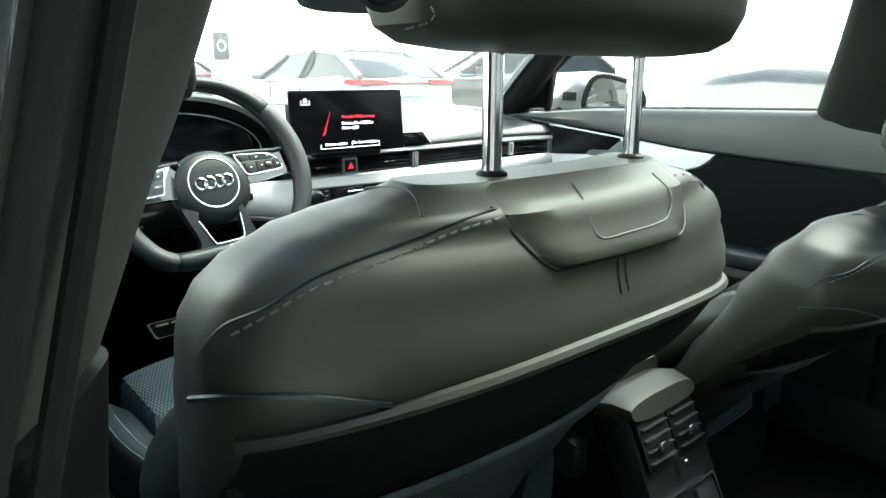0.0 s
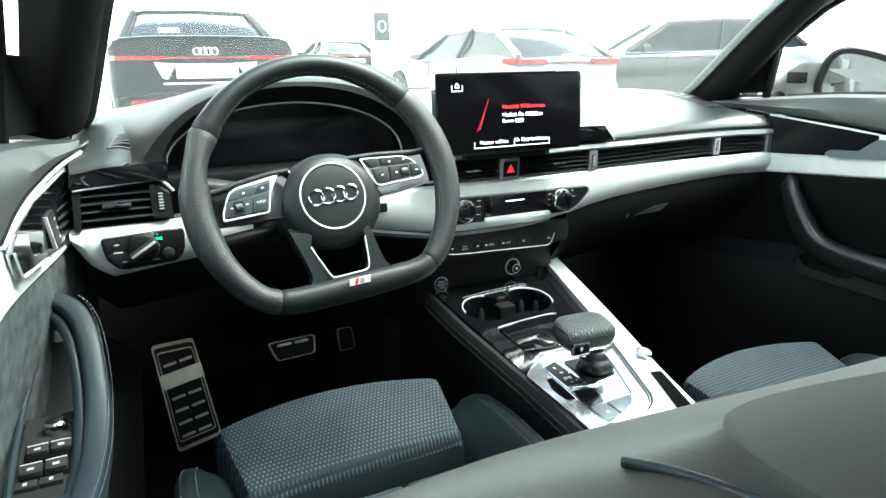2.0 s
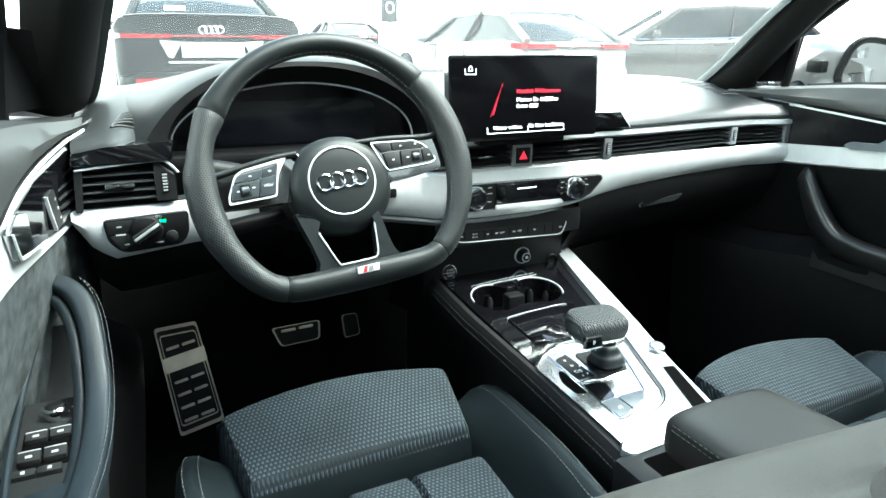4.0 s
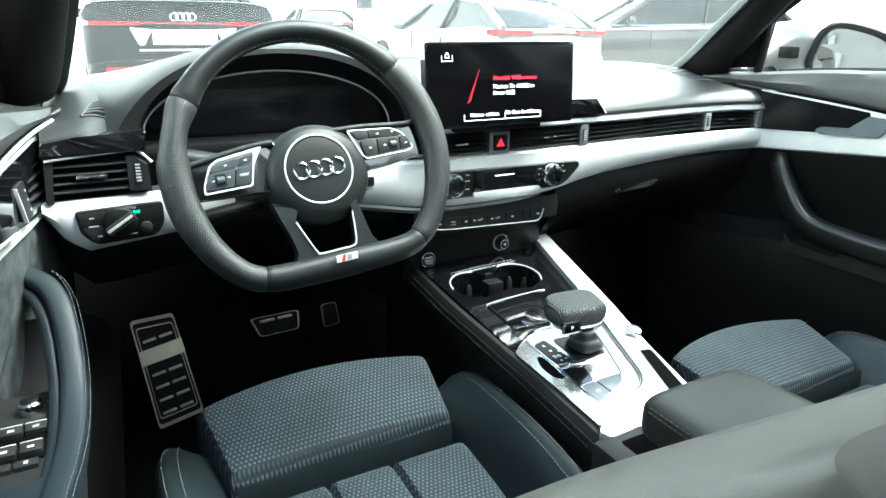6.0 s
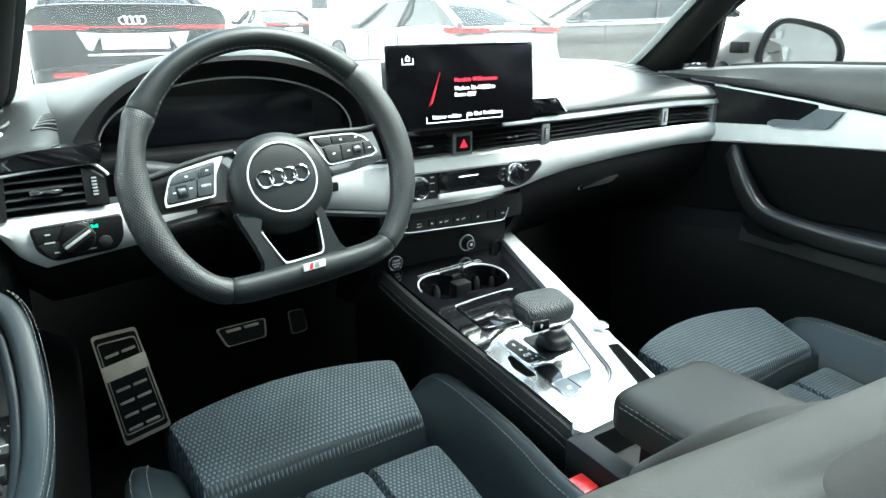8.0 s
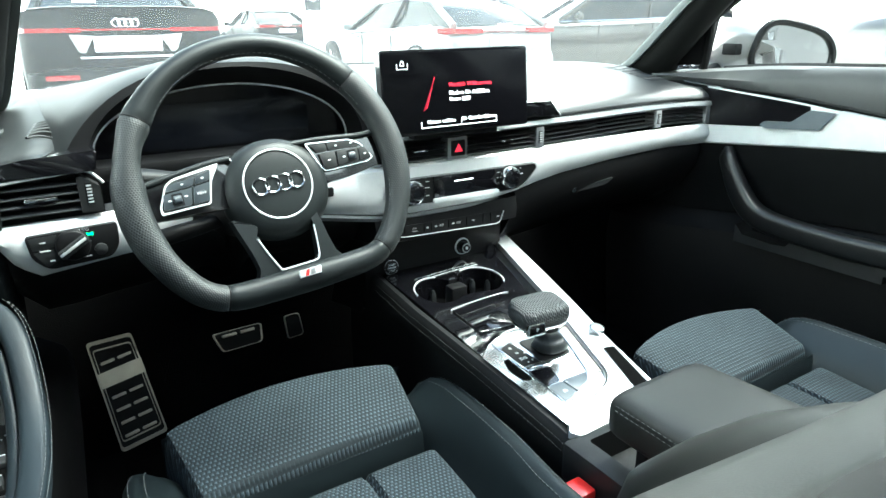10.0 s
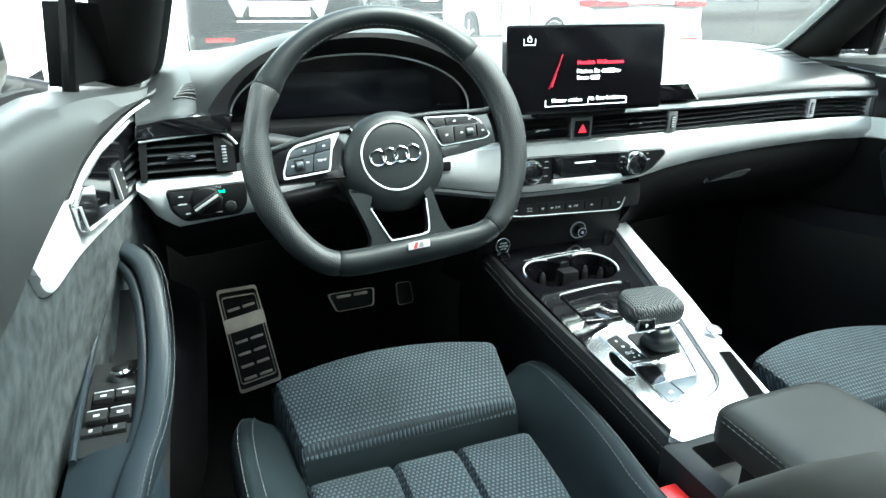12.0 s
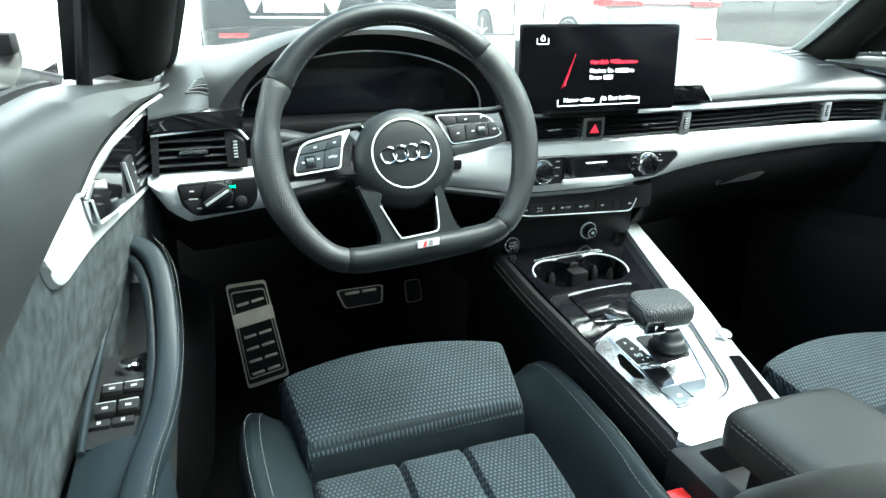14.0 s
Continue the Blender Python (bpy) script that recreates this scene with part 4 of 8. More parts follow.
for a0, a1 in ((41, 144.5), (236, 252), (290, 311.5), (-46, -12), (28, 38.5), (147, 160), (193, 234)):
    pts = []
    for i in range(31):
        p, rad, half = rim_frame(a0 + (a1 - a0) * i / 30)
        pts.append(p - rad * half * 0.90 + Z * 0.0072)
    part("stitching", stitches(pts, 0.0034, 0.0034, 0.0005), M_THREAD, wheel)
hub = part("hub", loft([superring((0, -0.004, z), r * 1.05, r * 0.985, X, Y, 48, 2.1) for r, z in ((0.048, -0.050), (0.060, -0.044), (0.0645, -0.034), (0.0662, -0.022), (0.0650, -0.011), (0.0612, -0.003), (0.054, 0.0022), (0.046, 0.0046), (0.030, 0.0066), (0.010, 0.0072))]), M_RIM, wheel, "round dark airbag cover")
ringo = [(-0.0015 + 0.0436 * math.cos(2 * math.pi * i / 64), 0.0436 * math.sin(2 * math.pi * i / 64)) for i in range(64)]
part("hub_ring", tube([(p[0], p[1], 0.0050) for p in ringo], 0.0013, 8, closed=True), M_SILVER, hub, "thin chrome ring")
part("ring_groove", tube([(p[0] * 0.958, p[1] * 0.958, 0.0046) for p in ringo], 0.0009, 6, closed=True), M_BLACK, hub)
for i in range(4):
    part("emblem_ring", tube([(-0.0247 + 0.01545 * i + 0.0100 * math.cos(2 * math.pi * j / 32), 0.0002 + 0.0100 * math.sin(2 * math.pi * j / 32), 0.0078 + 0.0004 * (i % 2)) for j in range(32)], 0.0012, 8, closed=True), M_CHROME, hub, "plain chrome ring")


def turned(poly, s):
    """A closed outline in the right order for its side of the wheel."""
    area = sum(a[0] * b[1] - a[1] * b[0] for a, b in zip(poly, poly[1:] + poly[:1]))
    return poly if area > 0 else poly[::-1]


# side spokes: leather upper edge, gloss body, framed button panels
SPOKE = {-1: [(-0.162, 0.037), (-0.1488, 0.0335), (-0.1229, 0.0385), (-0.0797, 0.0450), (-0.045, 0.0465), (-0.045, -0.018), (-0.080, -0.0138), (-0.1184, -0.0130), (-0.147, -0.0112), (-0.162, -0.013)],
         1: [(0.040, 0.0498), (0.0719, 0.0493), (0.1312, 0.0445), (0.158, 0.047), (0.160, -0.005), (0.1451, -0.0025), (0.1012, -0.0095), (0.0702, -0.0108), (0.045, -0.016)]}
EDGE = {-1: [(-0.160, 0.036), (-0.1488, 0.0345), (-0.1229, 0.0390), (-0.0797, 0.0455), (-0.050, 0.0470)], 1: [(0.030, 0.0500), (0.0719, 0.0495), (0.1312, 0.0450), (0.156, 0.048)]}
PANEL = {-1: ([(-0.1430, -0.0070), (-0.1424, 0.0028), (-0.1303, 0.0274), (-0.1204, 0.0330), (-0.0640, 0.0412), (-0.0780, 0.0206), (-0.0852, -0.0056)],
              [(-0.1408, -0.0046), (-0.1402, 0.0026), (-0.1290, 0.0256), (-0.1197, 0.0306), (-0.0755, 0.0362), (-0.0800, 0.0205), (-0.0866, -0.0036)]),
         1: ([(0.0479, 0.0442), (0.1102, 0.0394), (0.1253, 0.0315), (0.1385, 0.0092), (0.1290, 0.0045), (0.0680, 0.0030), (0.0632, 0.0068)],
             [(0.0502, 0.0428), (0.1098, 0.0381), (0.1245, 0.0305), (0.1370, 0.0096), (0.1284, 0.0058), (0.0684, 0.0043), (0.0642, 0.0076)])}
BUTTONS = {-1: [[(-0.1325, 0.0183), (-0.129, 0.0243), (-0.1236, 0.0269), (-0.096, 0.0299), (-0.1003, 0.0205)], [(-0.0946, 0.0300), (-0.0770, 0.0336), (-0.0808, 0.0228), (-0.0986, 0.0205)],
             [(-0.1392, -0.0021), (-0.1352, 0.0161), (-0.1022, 0.0182), (-0.1070, -0.0017)], [(-0.1000, 0.0184), (-0.0812, 0.0207), (-0.0862, -0.0015), (-0.1050, -0.0015)]],
        1: [[(0.0534, 0.0412), (0.0757, 0.0400), (0.0762, 0.0297), (0.0618, 0.0292)], [(0.0775, 0.0400), (0.1100, 0.0372), (0.1195, 0.0325), (0.1223, 0.0277), (0.0780, 0.0296)],
            [(0.0630, 0.0272), (0.0864, 0.0270), (0.0845, 0.0065), (0.067, 0.0060)], [(0.0885, 0.0268), (0.1190, 0.0257), (0.1172, 0.0085), (0.0862, 0.0070)], [(0.1208, 0.0254), (0.1295, 0.0249), (0.1355, 0.0115), (0.1325, 0.0088), (0.1190, 0.0087)]]}
for sgn in (-1, 1):
    part("side_spoke", prism(rounded(turned(SPOKE[sgn], sgn), 0.006), (0, 0, -0.0065), X, Y, 0.018, 0.004, 3), M_GLOSS, wheel, "gloss black side spoke")
    part("spoke_edge", tube(smooth_path([(x, y - 0.0035, -0.0050) for x, y in EDGE[sgn]], 6), 0.0042, 10), M_RIM, wheel, "leather upper edge of the spoke")
    po, pi_ = (rounded(turned(q, sgn), 0.0035) for q in PANEL[sgn])
    pan = part("button_panel", prism(po, (0, 0, -0.0035), X, Y, 0.010), M_GLOSS, wheel, "gloss black button panel with a chrome frame")
    part("chrome_frame", frame_of(po, pi_, (0, 0, -0.0018), X, Y, 0.004), M_SILVER if sgn < 0 else M_CHROME, pan)
    for k, kpoly in enumerate(BUTTONS[sgn]):
        # Left keys are paler and bluish: their reflection is put into the colour.
        kk = part("key", prism(rounded(turned(kpoly, sgn), 0.0012), (0, 0, -0.0004), X, Y, 0.004, 0.0007), M_KEYSHEEN if sgn < 0 else M_SOFT, pan)
        cx, cy = sum(p[0] for p in kpoly) / len(kpoly), sum(p[1] for p in kpoly) / len(kpoly)
        marks = {(-1, 0): ((0.004, 0.0),), (-1, 1): ((0.0, 0.0),), (-1, 2): ((-0.009, 0.0), (0.010, 0.002)), (1, 0): (), (1, 1): ((-0.012, 0.0), (0.010, 0.0)), (1, 2): ((0.0, 0.0),), (1, 3): ((-0.006, 0.0),), (1, 4): ((0.0, 0.0),)}.get((sgn, k), ())
        for dx, dy in marks:
            part("print", box((cx + dx - 0.0017, cy + dy - 0.0008, -0.0003), (cx + dx + 0.0017, cy + dy + 0.0008, 0.0002)), M_WHITE, kk, smooth=0)
    rx, ry = (-0.1213, 0.0072) if sgn < 0 else (0.1085, 0.0165)
    part("roller_well", prism(rounded([(rx - 0.0062, ry - 0.0075), (rx + 0.0062, ry - 0.0075), (rx + 0.0062, ry + 0.0075), (rx - 0.0062, ry + 0.0075)], 0.001), (0, 0, 0.0001), X, Y, 0.002), M_BLACK, pan)
    part("roller", lathe([(0.0050, -0.0048), (0.0060, -0.0038), (0.0060, 0.0038), (0.0050, 0.0048)], (rx, ry, -0.0028), (1, 0, 0), 16), M_KEYSHEEN, pan, "small thumb roller")
text("print", "VIEW", 0.0048, (-0.0930, 0.0095, 0.0002), X, Y, M_WHITE, wheel)
# lower spokes round an open window
LEG = {-1: [(-0.070, -0.030), (-0.0640, -0.0511), (-0.0560, -0.0778), (-0.0520, -0.0980), (-0.0580, -0.1110), (-0.0740, -0.1190), (-0.0740, -0.1330), (0.0, -0.1330), (0.0, -0.1060), (-0.0262, -0.1060), (-0.0295, -0.1027), (-0.0379, -0.0829), (-0.0470, -0.0600), (-0.040, -0.045)],
       1: [(0.036, -0.040), (0.0400, -0.0560), (0.0440, -0.0796), (0.0480, -0.0975), (0.0560, -0.1085), (0.0740, -0.1170), (0.0740, -0.1330), (0.0, -0.1330), (0.0, -0.1060), (0.0200, -0.1055), (0.0252, -0.1010), (0.0272, -0.0880), (0.0295, -0.0600), (0.026, -0.045)]}
for sgn in (-1, 1):
    part("lower_spoke", prism(rounded(turned(LEG[sgn], sgn), [0.004] * 6 + [0.0] * 3 + [0.003] * 5 if sgn < 0 else [0.003] * 5 + [0.0] * 3 + [0.004] * 6), (0, 0, 0.0020), X, Y, 0.020, 0.004, 3), M_RIM, wheel, "leather lower spoke")
part("spoke_frame", tube(smooth_path([(-0.0462, -0.0600, 0.0024), (-0.0372, -0.0829, 0.0027), (-0.0290, -0.1018, 0.0030), (-0.0245, -0.1050, 0.0030), (0.0, -0.1050, 0.0030), (0.0185, -0.1044, 0.0030), (0.0240, -0.1000, 0.0030), (0.0262, -0.0880, 0.0027), (0.0285, -0.0600, 0.0024)], 6), 0.0012, 8), M_SILVER, wheel, "chrome line round the spoke window")
part("column_end", lathe([(0.030, -0.075), (0.050, -0.060), (0.050, -0.040)], (0, -0.003, 0), Z, 24), M_BLACK, wheel)
bd = part("badge", prism([(-0.0128, -0.1212), (0.0158, -0.1212), (0.0174, -0.1122), (-0.0112, -0.1122)], (0, 0, 0.0185), X, Y, 0.012, 0.0004), M_SILVER, wheel, "small bright badge with a red field")
part("badge_red", prism([(-0.0062, -0.1206), (-0.0018, -0.1206), (0.0016, -0.1128), (-0.0028, -0.1128)], (0, 0, 0.0189), X, Y, 0.0014), M_RED, bd, smooth=0)
part("badge_mark", prism([(0.0012, -0.1200), (0.0075, -0.1200), (0.0085, -0.1134), (0.0030, -0.1134)], (0, 0, 0.0188), X, Y, 0.0014), M_GREYTRIM, bd, smooth=0)

# ================================================================ centre console
def zg(y):
    """Height of the console's gloss panel along the car."""
    return 0.595 + 0.15 * y


GU, GV, GN = X, V((0, 1, 0.15)).normalized(), V((0, -0.15, 1)).normalized()


def on_console(poly, lift, depth, bevel=0.0, seg=2):
    """A plate lying on the sloping console top; poly in plan."""
    k = math.sqrt(1 + 0.15 ** 2)
    return prism(turned([(p[0], p[1] * k) for p in poly], 1), V((0, 0, 0.595)) + GN * lift, GU, GV, depth, bevel, seg)


def over(x, y, lift):
    return V((x, y, zg(y))) + GN * lift


def con_left(y):
    return lin_at(y, [(-0.72, -0.118), (-0.25, -0.118), (-0.096, -0.128), (0.086, -0.146), (0.197, -0.150), (0.26, -0.152)])


def con_right(y):
    return lin_at(y, [(-0.72, 0.050), (-0.27, 0.052), (-0.231, 0.060), (-0.136, 0.078), (0.062, 0.125), (0.265, 0.166), (0.30, 0.172)])


con = thing("centre_console", (-0.03, -0.2, 0.30), "black centre console with gloss panel, silver strip and cup holders", "console")
part("console_body", loft([[(con_left(y) - 0.024, y, 0.29), (con_left(y) - 0.020, y, zg(y) - 0.07), (con_left(y) + 0.01, y, zg(y) - 0.095), (con_right(y) - 0.012, y, zg(y) - 0.095), (con_right(y) - 0.002, y, zg(y) - 0.03), (con_right(y) + 0.012, y, 0.29)] for y in span(-0.70, 0.30, 20)]), M_BLACK, con)
part("side_rail", loft([[(con_left(y) - 0.020, y, zg(y) - 0.10), (con_left(y) - 0.021, y, zg(y) - 0.035), (con_left(y) - 0.016, y, zg(y) - 0.012), (con_left(y) - 0.009, y, zg(y) - 0.001), (con_left(y) - 0.003, y, zg(y) + 0.003), (con_left(y) + 0.007, y, zg(y) + 0.001), (con_left(y) + 0.01, y, zg(y) - 0.09)] for y in span(-0.40, 0.235, 24)]), M_RAIL, con, "stitched dark leather side rail")
for off, dz in ((-0.0130, 0.0050), (-0.0175, 0.0130)):
    part("stitching", stitches([(con_left(y) + off, y, zg(y) - dz) for y in span(-0.38, 0.20, 30)], 0.004, 0.003, 0.00040), M_DIMTHREAD, con)
# gloss panel with one two-lobed cup well
gl = [(con_left(0.235) + 0.010, 0.235), (con_left(-0.08) + 0.010, -0.08), (con_left(-0.255) + 0.010, -0.255), (-0.02, -0.235), (0.05, -0.12), (0.085, 0.02), (0.140, 0.235)]
CUPS = ((-0.0735, 0.127, 0.0445), (0.0165, 0.129, 0.0445))
panel_bm = on_console(gl, 0.0, 0.085, 0.0015)
for cx, cy, cr in CUPS:
    panel_bm = cut(panel_bm, lathe([(cr - 0.005, -0.066), (cr, 0.05)], (cx, cy, zg(cy)), Z, 40))
panel_bm = cut(panel_bm, box((-0.062, 0.094, 0.551), (0.006, 0.150, 0.70), 0.004))
part("gloss_panel", panel_bm, M_GLOSS, con, "piano black console panel with a double cup well", 30)
for (cx, cy, cr), a0, a1 in zip(CUPS, (68, -34), (180, 112)):
    part("cup_ring", tube([over(cx + (cr + 0.001) * math.cos(radians(a)), cy + (cr + 0.001) * math.sin(radians(a)), 0.0012) for a in span(a0, a1, 30)], 0.0014, 8), M_SILVER, con, "chrome arc on the cup well")
    part("cup_floor", lathe([(cr - 0.007, -0.064), (cr - 0.007, -0.060)], (cx, cy, zg(cy)), Z, 32), M_RUBBER, con)
    for a in (78, 150, 30):
        q = V((cx + (cr - 0.009) * math.cos(radians(a)), cy + (cr - 0.009) * math.sin(radians(a)), zg(cy) - 0.026))
        part("cup_clip", loft([superring(q + V((0, 0, dz)), w, w * 0.8, X, Y, 10, 2.5) for dz, w in ((-0.018, 0.004), (-0.010, 0.006), (0.004, 0.0055), (0.012, 0.0025))]), M_SOFT, con)
part("cup_wedge", box((-0.046, 0.126, 0.556), (-0.012, 0.152, 0.6105), 0.005), M_BLACK, con, "wedge between the two cups")
part("well_key", on_console(rounded([(-0.036, 0.1545), (-0.008, 0.1555), (-0.008, 0.1600), (-0.036, 0.1590)], 0.001), 0.0022, 0.003), M_CHROME, con)
for dy, r in ((0.0, 0.0005), (0.0075, 0.0003)):
    part("tray_edge", tube(smooth_path([over(x, y + dy, 0.0012) for x, y in ((-0.098, 0.169), (-0.060, 0.1735), (-0.02, 0.1765), (0.046, 0.1795))], 6), r, 6), M_SILVER, con)
part("tray_lid", on_console(rounded([(-0.0925, 0.0600), (0.050, 0.0680), (0.026, -0.012), (-0.012, -0.022), (-0.086, -0.019)], 0.006), 0.0024, 0.004, 0.001), M_GLOSS, con, "gloss black lid of the small tray")
part("lid_edge", tube(smooth_path([over(x, y, 0.0030) for x, y in ((-0.0935, 0.0555), (-0.0885, 0.0600), (-0.060, 0.0635), (-0.020, 0.0665), (0.022, 0.0680), (0.034, 0.0655))], 5), 0.0006, 6), M_SILVER, con)
part("lid_lip", tube(smooth_path([over(x, y, 0.0034) for x, y in ((-0.0875, -0.018), (-0.060, -0.0215), (-0.010, -0.0225))], 5), 0.0014, 6), M_CHROME, con)
# silver strip along the passenger's side, running round the selector
strip = [(0.136, 0.256), (0.170, 0.265), (0.129, 0.062), (0.106, -0.042), (0.082, -0.136), (0.060, -0.258), (0.048, -0.274), (-0.114, -0.282), (-0.124, -0.269), (-0.112, -0.2575), (0.001, -0.2150), (0.0185, -0.1965), (0.058, -0.062), (0.081, 0.019)]
part("silver_strip", on_console(rounded(strip, [0.002, 0.005, 0.02, 0.02, 0.02, 0.008, 0.010, 0.006, 0.003, 0.002, 0.012, 0.014, 0.03, 0.03]), 0.012, 0.018, 0.0025), M_ALU, con, "broad satin aluminium strip along the console")
part("strip_wall", loft([[(con_right(y) + 0.003, y, zg(y) + 0.008), (con_right(y) + 0.004, y, zg(y) - 0.02), (con_right(y) + 0.016, y, 0.30), (con_right(y) - 0.01, y, 0.30), (con_right(y) - 0.01, y, zg(y) - 0.006)] for y in span(-0.265, 0.25, 14)]), M_SOFT, con)
slot = rounded([(0.054, -0.150), (0.074, -0.154), (0.0525, -0.246), (0.024, -0.246)], 0.004)
part("key_slot", on_console(slot, 0.0124, 0.004), M_CARPET, con, "black slot in the silver strip")
part("slot_edge", tube([over(p[0], p[1], 0.0126) for p in slot], 0.0008, 6, closed=True), M_GREYTRIM, con)
part("push_dial_plate", on_console(rounded([(0.053, -0.117), (0.094, -0.095), (0.097, -0.111), (0.060, -0.130)], 0.004), 0.0130, 0.003, 0.0008), M_GREYTRIM, con)
dl = part("push_dial", lathe([(0.0128, 0), (0.0128, 0.006), (0.0122, 0.0082), (0.0108, 0.0092), (0.009, 0.0092)], over(0.079, -0.110, 0.0120), GN, 32), M_CHROME, con, "small bright push dial")
part("dial_top", lathe([(0.0092, 0), (0.0092, 0.0094), (0.008, 0.0098)], over(0.079, -0.110, 0.0120), GN, 28), M_GREYTRIM, dl)
# selector plate with its scale, keys and chrome outline
gate = rounded([(-0.127, -0.081), (-0.096, -0.054), (-0.058, -0.042), (0.010, -0.040), (0.054, -0.058), (0.0155, -0.194), (-0.0005, -0.2115), (-0.111, -0.2545), (-0.1175, -0.17)], [0.004, 0.012, 0.01, 0.01, 0.02, 0.014, 0.012, 0.003, 0.02])
gt = part("selector_gate", on_console(gate, 0.0065, 0.010, 0.0012), mat("bright gate metal", (0.72, 0.74, 0.75), 0.20, metal=1.0, var=(40, 0.08)), con, "mirror-bright selector plate")
part("gate_rim", tube([over(p[0], p[1], 0.0085) for p in gate[10:37]], 0.0011, 6), M_GREYTRIM, gt)
module = rounded([(-0.0950, -0.057), (-0.060, -0.0465), (0.030, -0.070), (0.0160, -0.119), (-0.005, -0.179), (-0.023, -0.1985), (-0.058, -0.2150), (-0.084, -0.2190), (-0.0855, -0.181), (-0.0870, -0.139)], [0.010, 0.008, 0.01, 0.01, 0.008, 0.01, 0.01, 0.006, 0.01, 0.01])
part("module_rim", tube([over(p[0], p[1], 0.0075) for p in module], 0.0013, 8, closed=True), M_CHROME, gt, "chrome outline of the selector module")
part("gate_scale", on_console(rounded([(-0.0885, -0.074), (-0.066, -0.068), (-0.0545, -0.128), (-0.0845, -0.127)], 0.003), 0.0075, 0.003), M_BLACK, gt, "black scale with the gear letters")
for s_, x, y in (("R", -0.0760, -0.082), ("N", -0.0735, -0.096), ("D/S", -0.0725, -0.111)):
    text("print", s_, 0.0090 if s_ == "D/S" else 0.0065, over(x, y, 0.0080), GU, GV, M_WHITE, gt)
for x, y in ((-0.0625, -0.100), (-0.0620, -0.119), (-0.0715, -0.121)):
    part("print", on_console([(x - 0.0016, y - 0.0010), (x + 0.0016, y - 0.0010), (x, y + 0.0014)], 0.0079, 0.0006), M_WHITE, gt, smooth=0)
part("gate_ridge", tube(smooth_path([over(x, y, 0.0080) for x, y in ((-0.0850, -0.1325), (-0.0660, -0.1335), (-0.0500, -0.1375), (-0.0300, -0.1380), (0.004, -0.1330))], 5), 0.0016, 8), M_CHROME, gt)
part("gate_inset", on_console(rounded([(-0.0855, -0.139), (-0.050, -0.145), (-0.056, -0.176), (-0.0850, -0.178)], 0.002), 0.0075, 0.003), M_GLOSS, gt, "gloss black field of the module")
for kp in ([(-0.0845, -0.182), (-0.058, -0.180), (-0.0530, -0.206), (-0.061, -0.2115), (-0.0815, -0.2155)], [(-0.0550, -0.1795), (-0.0095, -0.1795), (-0.0215, -0.1955), (-0.0505, -0.2070)]):
    part("brake_key", on_console(rounded(kp, 0.0025), 0.0090, 0.005, 0.0010), M_BRAKEKEY, gt, "grey parking brake key")
text("print", "(P)", 0.0065, over(-0.068, -0.200, 0.0095), GU, GV, M_WHITE, gt)
part("side_slot", on_console(rounded([(-0.103, -0.101), (-0.094, -0.101), (-0.0905, -0.156), (-0.106, -0.152), (-0.111, -0.124)], 0.004), 0.0071, 0.004), M_CARPET, con, "black finger slot beside the selector")
# Bronze metal here paints the brown reflection in the mirror flank.
part("gate_mirror", on_console(rounded([(0.030, -0.076), (0.050, -0.068), (0.0145, -0.190), (0.002, -0.178)], 0.004), 0.0072, 0.003), M_STEEL, gt, "mirror flank of the selector plate, its bronze reflection painted in")
part("gate_joint", on_console([(-0.0600, -0.2185), (-0.0592, -0.2185), (-0.0560, -0.2300), (-0.0568, -0.2300)], 0.0067, 0.001), M_BLACK, gt, smooth=0)

# gear selector
sel = thing("gear_selector", (-0.015, -0.105, zg(-0.105)), "dark ribbed leather gear selector with bright base", "gear selector")
part("boot_frame", on_console(rounded([(-0.052, -0.072), (0.022, -0.078), (0.004, -0.132), (-0.050, -0.130)], 0.006), 0.0082, 0.006, 0.001), M_BLACK, sel)
part("boot", loft([superring(over(-0.014 - 0.028 * k, -0.104 - 0.016 * k, 0.007 + 0.052 * k), 0.027 - 0.013 * k + 0.0016 * math.sin(k * 13), 0.025 - 0.010 * k + 0.0016 * math.sin(k * 13), X, Y, 22, 2.6) for k in span(0, 1, 14)]), M_LEATHER, sel, "creased leather boot")
KM = Matrix.Translation((-0.0535, -0.1335, 0.6640)) @ Matrix.Rotation(radians(-5), 4, "Z") @ Matrix.Rotation(radians(8), 4, "X")


def knob_rings(rows, e=3.4, n=44):
    b = loft([superring((dx, dy, z), a, c, X, Y, n, e) for z, dx, dy, a, c in rows])
    bmesh.ops.transform(b, matrix=KM, verts=b.verts)
    return b


part("collar", knob_rings(((-0.040, 0.002, 0.012, 0.012, 0.012), (-0.028, 0.0, 0.012, 0.018, 0.016), (-0.022, -0.003, 0.010, 0.024, 0.020), (-0.0195, -0.005, 0.009, 0.027, 0.022)), 3.0), M_CHROME, sel, "bright metal collar")
part("knob_trim", knob_rings(((-0.0205, -0.004, 0.008, 0.0290, 0.0220), (-0.0170, -0.004, 0.009, 0.0385, 0.0270), (-0.0130, -0.0035, 0.0095, 0.0416, 0.0289), (-0.0105, -0.003, 0.010, 0.0414, 0.0288)), 4.0), M_CHROME, sel, "chrome band under the knob")
